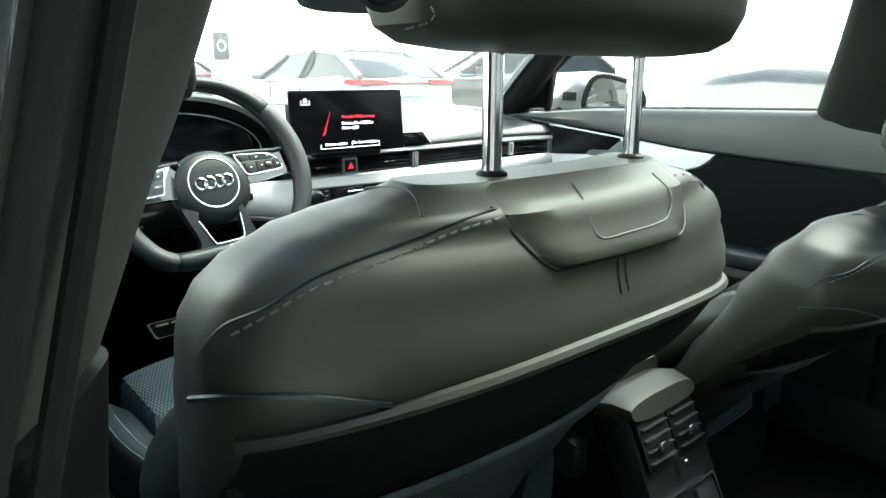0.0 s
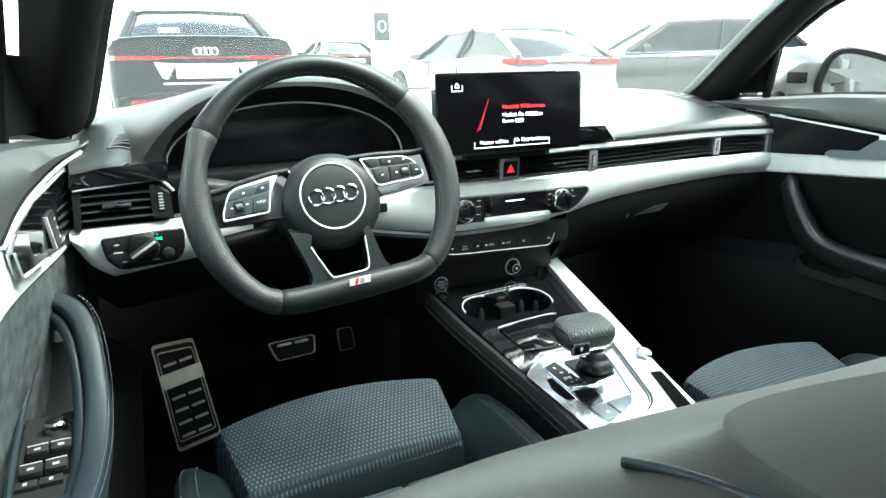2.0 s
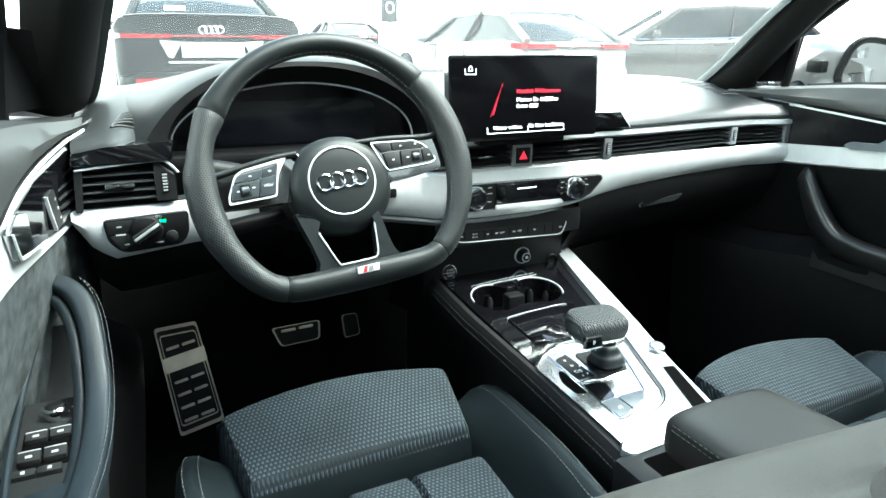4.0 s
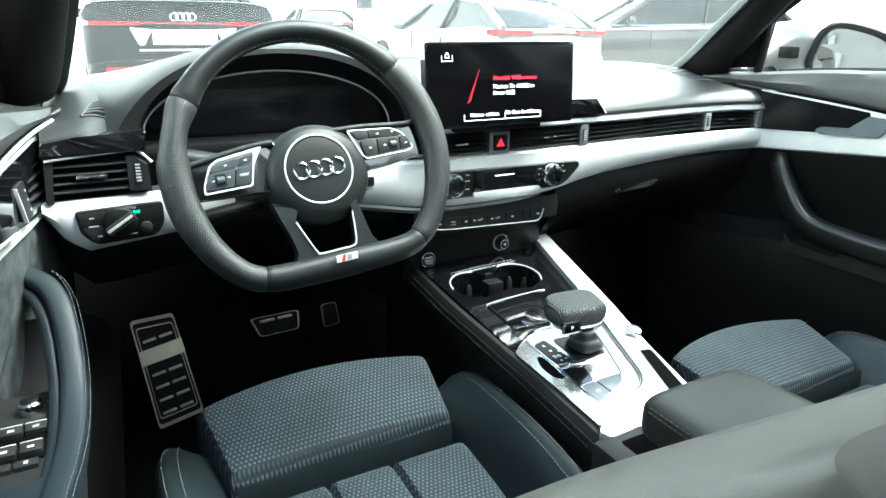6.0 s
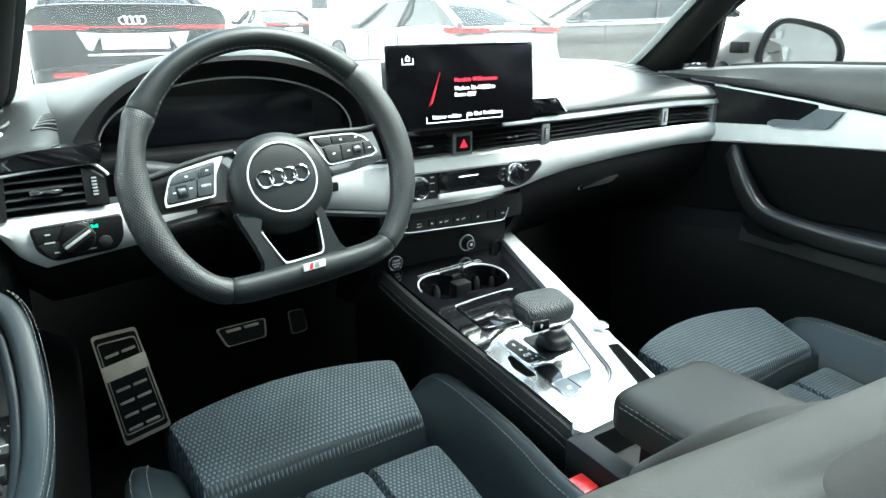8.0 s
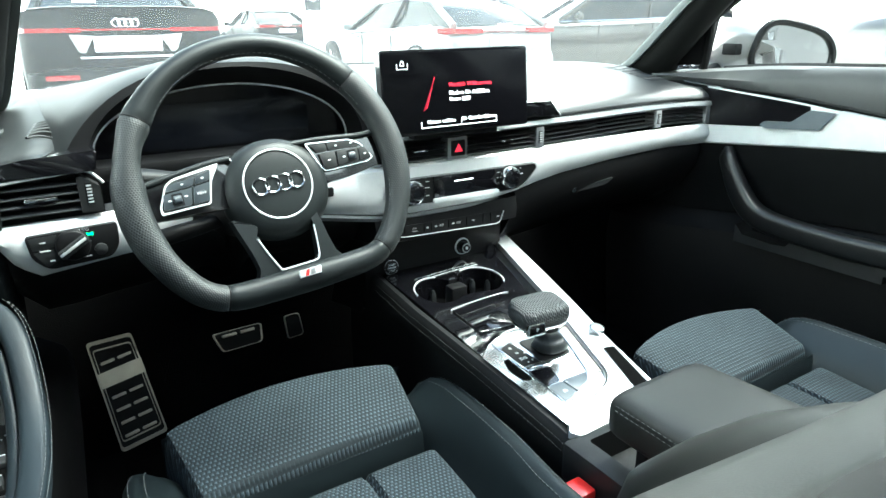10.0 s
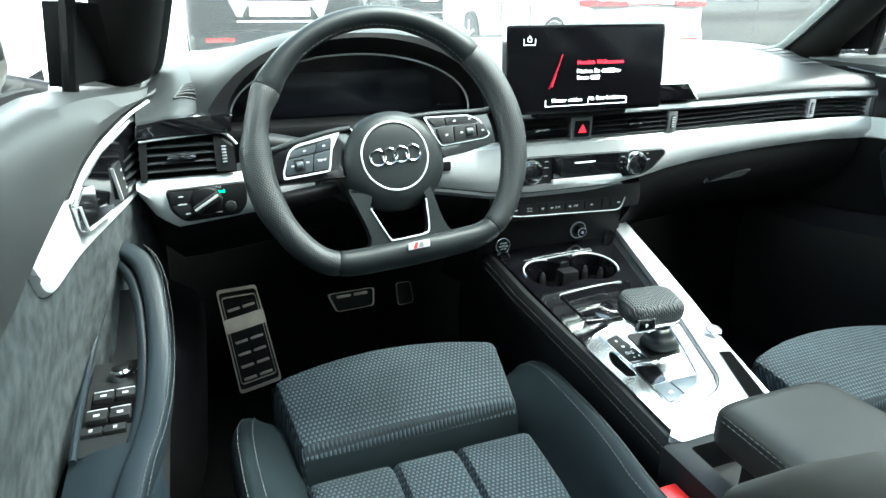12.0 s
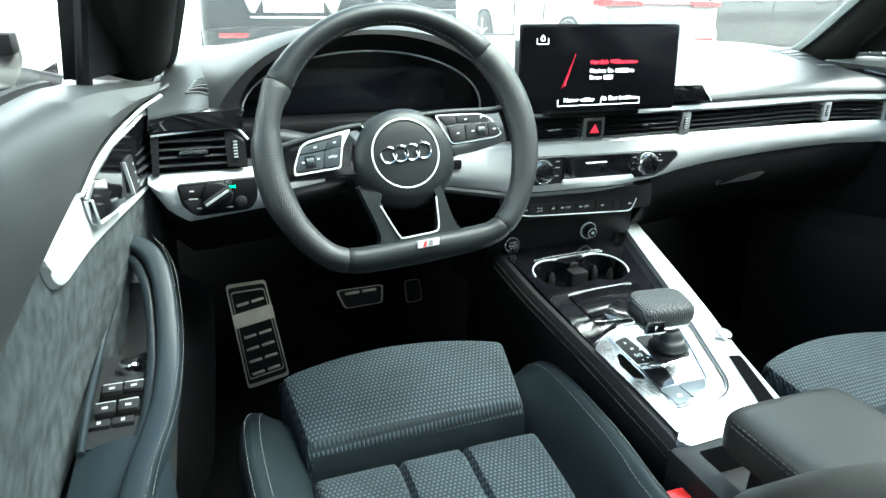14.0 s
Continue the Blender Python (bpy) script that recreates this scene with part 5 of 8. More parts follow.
part("knob", knob_rings(((-0.0110, -0.003, 0.0100, 0.0410, 0.0285), (-0.006, -0.0025, 0.0110, 0.0428, 0.0302), (0.001, -0.002, 0.0120, 0.0430, 0.0305), (0.0070, -0.001, 0.0135, 0.0420, 0.0295), (0.0105, -0.001, 0.0150, 0.0395, 0.0275), (0.0125, 0, 0.0158, 0.0345, 0.0240), (0.0138, 0, 0.0162, 0.024, 0.017), (0.0142, 0, 0.0162, 0.003, 0.002)), 4.2), M_GRIPV, sel, "ribbed leather knob")
PB = KM @ Matrix.Translation((-0.0265, -0.0205, -0.0085)) @ Matrix.Rotation(radians(-16), 4, "X")
pb = part("park_button", box((-0.0142, -0.0022, -0.0092), (0.0142, 0.008, 0.0092), 0.0020, m=PB), M_CHROME, sel, "bright park button")
part("button_face", box((-0.0118, -0.0032, -0.0070), (0.0118, 0.0, 0.0070), 0.0015, m=PB), M_GLOSS, pb)
text("print", "P", 0.0085, PB @ V((-0.001, -0.0035, 0.0)), PB.to_3x3() @ X, PB.to_3x3() @ Z, M_WHITE, sel)

# armrest with the rear air outlets
arm = thing("armrest", (-0.03, -0.55, 0.50), "olive grey leather centre armrest with stitched front", "armrest")
part("armrest_pad", loft([superring((-0.036, y, z), a, b, X, Z, 40, 5.0) for y, z, a, b in ((-0.324, 0.622, 0.072, 0.018), (-0.3265, 0.622, 0.079, 0.025), (-0.332, 0.622, 0.0830, 0.029), (-0.342, 0.622, 0.0850, 0.031), (-0.42, 0.625, 0.087, 0.032), (-0.52, 0.629, 0.088, 0.033), (-0.605, 0.629, 0.087, 0.032), (-0.625, 0.627, 0.080, 0.026))]), M_OLIVE, arm, "soft leather pad")
for dz in (0.0, -0.006):
    part("stitching", stitches([(-0.036 + 0.078 * u, -0.3255 - 0.004 * abs(u) ** 6, 0.636 + dz) for u in span(-1, 1, 20)], 0.0045, 0.0032, 0.00042), M_THREAD, arm)
    part("stitching", stitches([(-0.1222 + 0.0008 * (dz == 0) - 0.012 * (-0.34 - y), y, 0.643 + dz) for y in span(-0.342, -0.60, 8)], 0.0045, 0.0032, 0.00042), M_THREAD, arm)
part("armrest_box", loft([[(-0.112, y, 0.30), (-0.114, y, 0.597), (0.042, y, 0.597), (0.042, y, 0.30)] for y in (-0.372, -0.63)]), M_BLACK, arm)
lip = cut(box((-0.142, -0.62, 0.505), (0.060, -0.276, 0.563), 0.008), box((-0.112, -0.372, 0.52), (0.040, -0.294, 0.60), 0.006))
part("tray", lip, M_SOFT, arm, "black surround with a small tray before the armrest")
out_ = thing("rear_air_outlet", (-0.03, -0.70, 0.40), "rear console end with two slatted air outlets", "air outlet")
part("outlet_body", loft([superring((-0.035, y, z), a, b, X, Z, 22, 5) for y, z, a, b in ((-0.67, 0.53, 0.085, 0.125), (-0.695, 0.525, 0.085, 0.125), (-0.712, 0.515, 0.078, 0.110))]), M_BLACK, out_)
part("outlet_cap", loft([superring((-0.035, y, z), a, b, X, Z, 22, 3) for y, z, a, b in ((-0.66, 0.645, 0.085, 0.018), (-0.70, 0.638, 0.085, 0.020), (-0.725, 0.625, 0.078, 0.014))]), M_OLIVE, out_)
for x0 in (-0.105, -0.033):
    ov = part("outlet", box((x0, -0.720, 0.545), (x0 + 0.066, -0.708, 0.612), 0.002), M_BLACK, out_)
    for k in range(4):
        part("slat", box((x0 + 0.004, -0.726, 0.5535 + 0.0155 * k), (x0 + 0.062, -0.716, 0.5565 + 0.0155 * k), 0.001), M_SOFT, ov)
    part("tab", box((x0 + 0.024, -0.731, 0.566), (x0 + 0.044, -0.722, 0.578), 0.002), M_CHROME, ov)
part("outlet_wheel", lathe([(0.010, -0.003), (0.010, 0.003)], (-0.036, -0.719, 0.535), X, 14), M_CHROME, out_)
sk = rounded([(-0.108, 0.445), (0.036, 0.445), (0.036, 0.500), (-0.108, 0.500)], 0.006)
sk2 = rounded([(-0.104, 0.449), (0.032, 0.449), (0.032, 0.496), (-0.104, 0.496)], 0.005)
part("socket_frame", frame_of(sk, sk2, (0, -0.716, 0), X, Z, 0.006), M_CHROME, out_, "chrome frame round the sockets")
for x0 in (-0.09, -0.02):
    part("socket_lid", box((x0, -0.718, 0.455), (x0 + 0.045, -0.708, 0.490), 0.002), M_SOFT, out_)

out_.matrix_world = Matrix.Translation((0.0, -0.690, 0.600)) @ Matrix.Rotation(radians(-27), 4, "X") @ Matrix.Translation((0.0, 0.715, -0.600)) @ out_.matrix_world

# ================================================================ seats
M_NET = weave("pocket net", (0.020, 0.026, 0.028), 0.0060, 0.5, 0.5, 0.8)
M_BAND = mat("pocket elastic", (0.060, 0.075, 0.078), 0.7, var=(60, 0.2))


def back_front(z):
    return lerp_at(z, [(0.50, -0.50), (0.60, -0.56), (0.72, -0.60), (0.85, -0.648), (0.92, -0.668), (0.97, -0.697), (1.0, -0.742)])


def back_rear(z):
    return lerp_at(z, [(0.45, -0.58), (0.55, -0.625), (0.65, -0.685), (0.72, -0.735), (0.78, -0.785), (0.83, -0.832), (0.86, -0.856), (0.885, -0.868), (0.94, -0.856), (0.975, -0.840), (1.0, -0.812)])


def back_hw(z):
    return lerp_at(z, [(0.48, 0.235), (0.60, 0.262), (0.75, 0.285), (0.86, 0.298), (0.91, 0.298), (0.94, 0.286), (0.957, 0.272), (0.968, 0.248), (0.980, 0.213), (0.989, 0.176), (0.998, 0.156)])


def half_width(x, z):
    """Half width of the backrest on the side of x: the inner side is narrower."""
    return back_hw(z) - (0.045 if x > WHEEL_X else 0.0)


def plump(z):
    """How square the backrest's rear is in plan: rounder below, squarer at the top."""
    return 2.05 + 0.9 * ss(z, 0.965, 0.992)


def back_ring(z, n=128, pf=4.2):
    """Plan of the backrest at a height: flat before, rounded behind."""
    f, r = back_front(z), back_rear(z)
    m, d, out = (f + r) / 2, (f - r) / 2, []
    for i in range(n):
        co, si = math.cos(2 * math.pi * i / n), math.sin(2 * math.pi * i / n)
        p = pf if si > 0 else plump(z)
        x = math.copysign(abs(co) ** (2 / p), co)
        dip = 0.030 * ss(z, 0.85, 0.93) * (1 - x * x) if si > 0 else 0.0
        out.append((WHEEL_X + half_width(WHEEL_X + x, z) * x, m + d * math.copysign(abs(si) ** (2 / p), si) - dip, z))
    return out


def seat(cx, cush_dy, cush_dz, back_dy, back_dz, recline, label, yb=-0.60):
    s = thing("car_seat", (cx, -0.3, 0.30), label, "seat", group="front seats")
    o = V((cx - WHEEL_X, cush_dy, cush_dz))
    P = lambda x, y, z: V((x, y, z)) + o
    part("thigh_support", pad(P(-0.570, 0.058, 0.474), P(-0.204, 0.050, 0.478), P(-0.227, -0.074, 0.450), P(-0.552, -0.080, 0.448), (0, 0.12, 1), 0.066, 0.004, 30, 24, 26, bow=0.002, belly=(0, 0.042, 0)), M_CLOTH, s, "patterned dark cloth thigh support")
    part("thigh_welt", loft([[P(x, -0.0835 - 0.004 * k, z) for x in span(-0.545, -0.236, 10)] for k, z in ((0, 0.502), (0.6, 0.490), (1, 0.47), (1, 0.43))], closed=False), M_LEATHER, s)
    part("thigh_front", loft([[P(x, yb + 0.03 * (1 - ((x + 0.385) / 0.19) ** 2), z) for x in span(-0.57, -0.20, 12)] for yb, z in ((0.050, 0.535), (0.066, 0.51), (0.066, 0.455), (0.04, 0.41), (0.0, 0.40))], closed=False), M_LEATHER, s)
    part("cushion", pad(P(-0.553, -0.090, 0.425), P(-0.219, -0.088, 0.425), P(-0.248, yb, 0.415), P(-0.550, yb, 0.415), Z, 0.060, 0.004, 30, 26, 18, grooves=(0.36, 0.64), gdepth=0.010), M_CLOTH, s, "patterned dark cloth seat cushion in three channels")
    part("cushion_base", box(P(-0.60, yb, 0.26), P(-0.17, 0.03, 0.44), 0.02), M_BLACK, s)
    for sg in (-1, 1):
        m_ = lambda x: WHEEL_X + sg * x
        rows = []
        for y, k, zr, sh in ((0.034, 0.10, 0.525, 0.0), (0.031, 0.36, 0.528, 0.0), (0.022, 0.64, 0.531, 0.0), (0.006, 0.84, 0.534, 0.0), (-0.018, 0.96, 0.536, 0.002), (-0.050, 1.0, 0.537, 0.004), (-0.10, 1.0, 0.538, 0.004), (-0.18, 1.0, 0.541, 0.000), (-0.25, 1.0, 0.546, -0.010), (-0.32, 1.0, 0.553, -0.024), (yb + 0.10, 1.0, 0.565, -0.036), (yb - 0.02, 1.0, 0.585, -0.040)):
            sec = [(0.150, 0.440), (0.158, 0.474), (0.174, 0.500), (0.194, zr - 0.018), (0.212, zr - 0.004), (0.225, zr), (0.234, zr - 0.004), (0.240, zr - 0.016), (0.243, zr - 0.040), (0.240, 0.455), (0.234, 0.42), (0.17, 0.42)]
            rows.append([P(m_(0.200 + sh + (q.x - 0.200) * k), y, 0.478 + (q.y - 0.478) * k) for q in smooth_path([(a, b, 0) for a, b in sec], 3, closed=True)])
        part("side_bolster", loft(rows), M_LEATHER, s, "dark leather side bolster")
        for idx in (12, 17):
            part("stitching", stitches(smooth_path([r[idx] + V((0, 0.0004, 0.0008)) for r in rows[1:-1]], 4), 0.005, 0.0035, 0.0006), M_THREAD, s)
    lean = Matrix.Translation((cx - WHEEL_X - 0.010, back_dy - 0.50, back_dz + 0.50)) @ Matrix.Rotation(radians(recline), 4, "X") @ Matrix.Translation((0, 0.50, -0.50))
    Q = lambda x, y, z: lean @ V((x, y, z))
    zs = [0.46, 0.50, 0.56, 0.64, 0.70, 0.75, 0.80, 0.83, 0.845, 0.86, 0.875, 0.89, 0.905, 0.92, 0.93, 0.94, 0.95, 0.956, 0.962, 0.967, 0.972, 0.976, 0.980, 0.984, 0.987, 0.990, 0.993, 0.996, 0.998]
    part("backrest", loft([[Q(*p) for p in back_ring(z)] for z in zs]), M_SEATBACK, s, "olive grey leather backrest")

    def rear(x, z, lift=0.0):
        f, r = back_front(z), back_rear(z)
        u = min(0.999, abs(x - WHEEL_X) / half_width(x, z))
        return Q(x, (f + r) / 2 - (f - r) / 2 * (1 - u ** plump(z)) ** (1 / plump(z)) - lift, z)

    def top_at(x, y):
        """Height of the backrest's top at a place in plan."""
        lo, hi = 0.86, 0.998
        for _ in range(24):
            z = (lo + hi) / 2
            u = abs(x - WHEEL_X) / half_width(x, z)
            f, r = back_front(z) - 0.030 * ss(z, 0.85, 0.93) * max(0.0, 1 - u * u), back_rear(z)
            m, d = (back_front(z) + r) / 2, (back_front(z) - r) / 2
            inside = u < 1 and y < f and y > m - d * max(0.0, 1 - u ** plump(z)) ** (1 / plump(z))
            lo, hi = (z, hi) if inside else (lo, z)
        return lo

    # seams that part the shoulders from the middle
    for sg in (-1, 1):
        xs = [WHEEL_X + sg * (0.160 + 0.010 * (abs(k - 0.5) * 2) ** 2) for k in span(0, 1, 16)]
        ys_ = span(-0.752, -0.815, 16)
        welt = smooth_path([Q(x, y, top_at(x, y) - 0.0005) for x, y in zip(xs, ys_)], 3)
        part("seam", tube(welt, 0.0011, 10), M_LEATHER, s, "sunk seam on the shoulder")
    # cover panel between the headrest bars, seams, lower shell
    cov = []
    for u in (-1.0, -0.985, -0.95, -0.85, -0.6, -0.3, 0, 0.3, 0.6, 0.85, 0.95, 0.985, 1.0):
        edge = 0.0065 * ss(abs(u), 0.90, 1.0)
        row = []
        for z, up in ((0.9975, 0.0), (0.9960, 0.0015), (0.9930, 0.0030), (0.988, 0.0042), (0.980, 0.0050), (0.970, 0.0054), (0.960, 0.0056), (0.952, 0.0058), (0.947, 0.0056), (0.9440, 0.0044), (0.9425, 0.0020), (0.9418, -0.0015)):
            wl = lerp_at(z, [(0.9415, 0.070), (0.944, 0.078), (0.9535, 0.090), (0.966, 0.099), (0.982, 0.111), (1.0, 0.112)])
            wr = lerp_at(z, [(0.9415, 0.056), (0.944, 0.070), (0.951, 0.090), (0.970, 0.108), (1.0, 0.110)])
            row.append(rear(-0.398 + (u * wl if u < 0 else u * wr), z, up - edge))
        cov.append(row)
    part("upper_cover", loft(cov, closed=False), M_SEATBACK, s, "raised leather cover below the headrest")
    groove = [rear(x, z, 0.0002) for x, z in ((-0.511, 0.985), (-0.499, 0.966), (-0.490, 0.9530), (-0.476, 0.9425), (-0.462, 0.9410), (-0.40, 0.9412), (-0.335, 0.9420), (-0.312, 0.948), (-0.292, 0.966), (-0.288, 0.985))]
    part("cover_groove", tube(smooth_path(groove, 4), 0.0013, 6), M_BLACK, s, "dark groove round the cover")
    cs = [(-0.4272, 0.992), (-0.4317, 0.9835), (-0.4330, 0.965), (-0.4271, 0.9565), (-0.40, 0.9566), (-0.358, 0.9575), (-0.338, 0.961), (-0.327, 0.977), (-0.326, 0.990)]
    part("cover_seam", tube(smooth_path([rear(x, z, 0.0058 if z < 0.98 else 0.0046) for x, z in cs], 5), 0.0009, 5), M_THREAD, s)
    for sg in (-1, 1):
        line = ((0.119, 0.9805), (0.155, 0.975), (0.190, 0.966), (0.240, 0.954), (0.268, 0.939), (0.286, 0.926), (0.300, 0.908))
        part("seam", tube(smooth_path([rear(WHEEL_X + sg * x, z + 0.003, 0.0002) for x, z in line], 5), 0.0011, 5), M_LEATHER, s)
        part("stitching", stitches(smooth_path([rear(WHEEL_X + sg * x, z - 0.002, 0.0012) for x, z in line[:-1]], 5), 0.005, 0.0035, 0.0009), M_THREAD, s)
        part("seam", tube(smooth_path([rear(WHEEL_X + sg * x, z, 0.0004) for x, z in ((0.305, 0.885), (0.28, 0.892), (0.25, 0.890), (0.21, 0.878))], 4), 0.0022, 5), M_LEATHER, s)
    for x in (-0.411, -0.402):
        part("seam", tube([rear(x, z, 0.0004) for z in (0.940, 0.928, 0.914)], 0.0006, 5), M_LEATHER, s)
    pipe = [rear(WHEEL_X + 0.285 * u, 0.889 - 0.034 * abs(u) ** 2.2, 0.003) for u in span(-1, 1, 24)]
    part("piping", tube(pipe, 0.0055, 8), M_SEATBACK, s, "rounded lip of the rear shell")
    shell = []
    for k in span(0, 1, 14):
        row = []
        for u in span(-1, 1, 20):
            zt = 0.882 - 0.034 * abs(u) ** 2.2
            row.append(rear(WHEEL_X + 0.280 * u, zt + (0.50 - zt) * k, 0.001 + 0.004 * (1 - u ** 8)))
        shell.append(row)
    part("rear_shell", sheet(shell, 0.003), M_BLACK, s, "dark rear shell of the backrest")
    pocket = [[rear(WHEEL_X + 0.235 * u, zt + (0.52 - zt) * k, 0.012 * (1 - 0.6 * k) * (1 - u ** 6)) for u in span(-1, 1, 16)] for k in span(0, 1, 8) for zt in (0.735,)]
    part("net_pocket", sheet(pocket, 0.0015), M_NET, s, "dark net pocket on the rear shell")
    part("pocket_band", tube([p + V((0, -0.001, 0)) for p in pocket[0]], 0.004, 6), M_BAND, s, "pale elastic band of the pocket")
    # headrest on two bars
    h = part("headrest", loft([superring(Q(WHEEL_X - 0.006, y, z), a * 0.955, b, X, Y, 36, 3.3) for z, y, a, b in ((1.083, -0.790, 0.120, 0.030), (1.087, -0.792, 0.160, 0.048), (1.096, -0.795, 0.178, 0.058), (1.115, -0.797, 0.186, 0.064), (1.17, -0.800, 0.188, 0.066), (1.23, -0.797, 0.182, 0.060), (1.265, -0.790, 0.165, 0.050), (1.285, -0.782, 0.12, 0.032), (1.290, -0.780, 0.05, 0.012))]), M_SEATBACK, s, "olive grey leather headrest")
    part("headrest_button", lathe([(0.017, 0), (0.017, 0.002), (0.014, 0.003), (0.012, 0.001)], Q(-0.5905, -0.822, 1.116), (-0.85, -0.55, 0), 26), M_BLACK, h, "round dark recess in the headrest's side")
    part("stitching", stitches(smooth_path([Q(-0.594, -0.866, 1.179), Q(-0.597, -0.866, 1.109), Q(-0.585, -0.856, 1.095), Q(-0.589, -0.835, 1.090)], 5), 0.005, 0.004, 0.0006), M_DIMTHREAD, h)
    for sg in (-1, 1):
        part("headrest_bar", tube([Q(WHEEL_X + sg * 0.0850, -0.788, 0.98), Q(WHEEL_X + sg * 0.0845, -0.786, 1.10)], 0.0072, 16), M_CHROME, s, "chrome headrest bar")
        part("bar_sleeve", lathe([(0.0115, 0), (0.0115, 0.002), (0.0085, 0.004)], Q(WHEEL_X + sg * 0.0850, -0.788, top_at(WHEEL_X + sg * 0.0850, -0.788) - 0.0005), Z, 18), M_BLACK, s)
    # front of the backrest
    part("back_cloth", loft([[Q(WHEEL_X + 0.15 * u, back_front(z) + 0.006 - 0.0 * u, z) for u in span(-1, 1, 10)] for z in (0.54, 0.60, 0.66, 0.72, 0.78)], closed=False), M_CLOTH, s, "patterned cloth middle of the backrest")
    for sg in (-1, 1):
        part("back_bolster", loft([superring(Q(WHEEL_X + sg * bx - 0.03 * (sg > 0), y, z), a, b, X, Y, 20, 2.3) for z, bx, y, a, b in ((0.53, 0.215, -0.47, 0.03, 0.03), (0.58, 0.222, -0.485, 0.045, 0.06), (0.66, 0.230, -0.52, 0.05, 0.075), (0.72, 0.232, -0.565, 0.048, 0.07), (0.77, 0.232, -0.605, 0.042, 0.06), (0.81, 0.230, -0.645, 0.030, 0.045), (0.84, 0.228, -0.665, 0.014, 0.02))]), M_OLIVE, s, "leather backrest bolster")
    return s


seat(WHEEL_X, 0, 0, 0, 0, 0, "driver's seat in olive leather and patterned dark cloth")
seat(0.382, -0.150, -0.035, 0.02, -0.064, 9, "passenger seat in leather and bluish patterned cloth", -0.44)
bk = thing("belt_buckle", (-0.145, -0.40, 0.45), "red-topped belt buckle beside the driver's seat", "buckle")
part("buckle_body", box((-0.176, -0.345, 0.40), (-0.142, -0.312, 0.526), 0.006), M_BLACK, bk)
part("release_button", box((-0.173, -0.344, 0.521), (-0.145, -0.313, 0.536), 0.003), M_RED, bk, "red release button")

# rear bench, seen from behind the front seats only in part
bench = thing("rear_bench", (0, -1.75, 0.30), "dark leather rear bench seat", "seat")
part("bench_cushion", pad((-0.62, -1.42, 0.46), (0.62, -1.42, 0.46), (0.62, -1.88, 0.44), (-0.62, -1.88, 0.44), Z, 0.07, 0.01, 30, 12, 4, grooves=(0.36, 0.64), gdepth=0.012), M_LEATHER, bench)
part("bench_back", pad((-0.64, -1.82, 0.48), (0.64, -1.82, 0.48), (0.60, -2.06, 1.02), (-0.60, -2.06, 1.02), (0, 0.9, 0.4), 0.07, 0.01, 30, 12, 4, grooves=(0.36, 0.64), gdepth=0.012), M_LEATHER, bench)
part("bench_base", box((-0.64, -2.05, 0.28), (0.64, -1.42, 0.46), 0.02), M_BLACK, bench)

# ================================================================ pedals
def pedal(name, tl, tr, br, bl, label, bars, cols):
    t = thing(name, V(bl) + V((0, 0.02, -0.02)), label, "pedal")
    tl, tr, br, bl = map(V, (tl, tr, br, bl))
    u, v = (br - bl).normalized(), ((tl + tr) / 2 - (bl + br) / 2).normalized()
    n = u.cross(v).normalized()
    v = n.cross(u)
    q = lambda p: ((p - bl).dot(u), (p - bl).dot(v))
    o = rounded([q(bl), q(br), q(tr), q(tl)], 0.008)
    c = V((sum(p[0] for p in o) / len(o), sum(p[1] for p in o) / len(o)))
    i_ = [c + (V(p) - c) * 0.935 for p in o]
    part("plate", prism(i_, bl - n * 0.003, u, v, 0.006), M_RUBBER, t)
    part("steel_rim", frame_of(o, i_, bl, u, v, 0.008), M_STEEL, t, "brushed steel rim")
    inner = [c + (V(p) - c) * 0.845 for p in o], [c + (V(p) - c) * 0.82 for p in o]
    if name == "footrest":
        part("inner_rim", frame_of(*inner, bl + n * 0.001, u, v, 0.006), M_STEEL, t)
    w, h = (br - bl).length, ((tl - bl).length + (tr - br).length) / 2
    w2 = (tr - tl).length
    for fy in bars:
        for k in range(cols):
            ww = w + (w2 - w) * fy
            cx = q(bl)[0] + (q(tl)[0] - q(bl)[0]) * fy + ww * (0.12 + (k + 0.5) * 0.76 / cols)
            bw = ww * 0.76 / cols * 0.40
            part("grip_bar", prism(rounded([(cx - bw, h * fy - 0.0028), (cx + bw, h * fy - 0.0028), (cx + bw, h * fy + 0.0028), (cx - bw, h * fy + 0.0028)], 0.002), bl + n * 0.002, u, v, 0.006, 0.0008), M_STEEL, t)
    return t, bl, u, v, n, w, h


ft = pedal("footrest", (-0.628, 0.525, 0.492), (-0.547, 0.535, 0.490), (-0.520, 0.435, 0.308), (-0.606, 0.425, 0.296), "steel-framed footrest with rubber grips", (0.12, 0.24, 0.36, 0.48, 0.80), 2)
part("cross_plate", prism(rounded([(0.0125, 0.0), (0.0940, 0.0), (0.0955, 0.030), (0.0145, 0.030)], 0.002), ft[1] + ft[3] * (ft[6] * 0.585) + ft[4] * 0.001, ft[2], ft[3], 0.005), M_STEEL, ft[0])
pedal("brake_pedal", (-0.408, 0.462, 0.476), (-0.305, 0.466, 0.476), (-0.310, 0.450, 0.440), (-0.393, 0.448, 0.438), "brake pedal with steel rim and grips", (0.75,), 2)
pedal("accelerator", (-0.253, 0.475, 0.474), (-0.219, 0.475, 0.474), (-0.218, 0.455, 0.430), (-0.254, 0.453, 0.428), "narrow accelerator with a steel rim", (), 1)

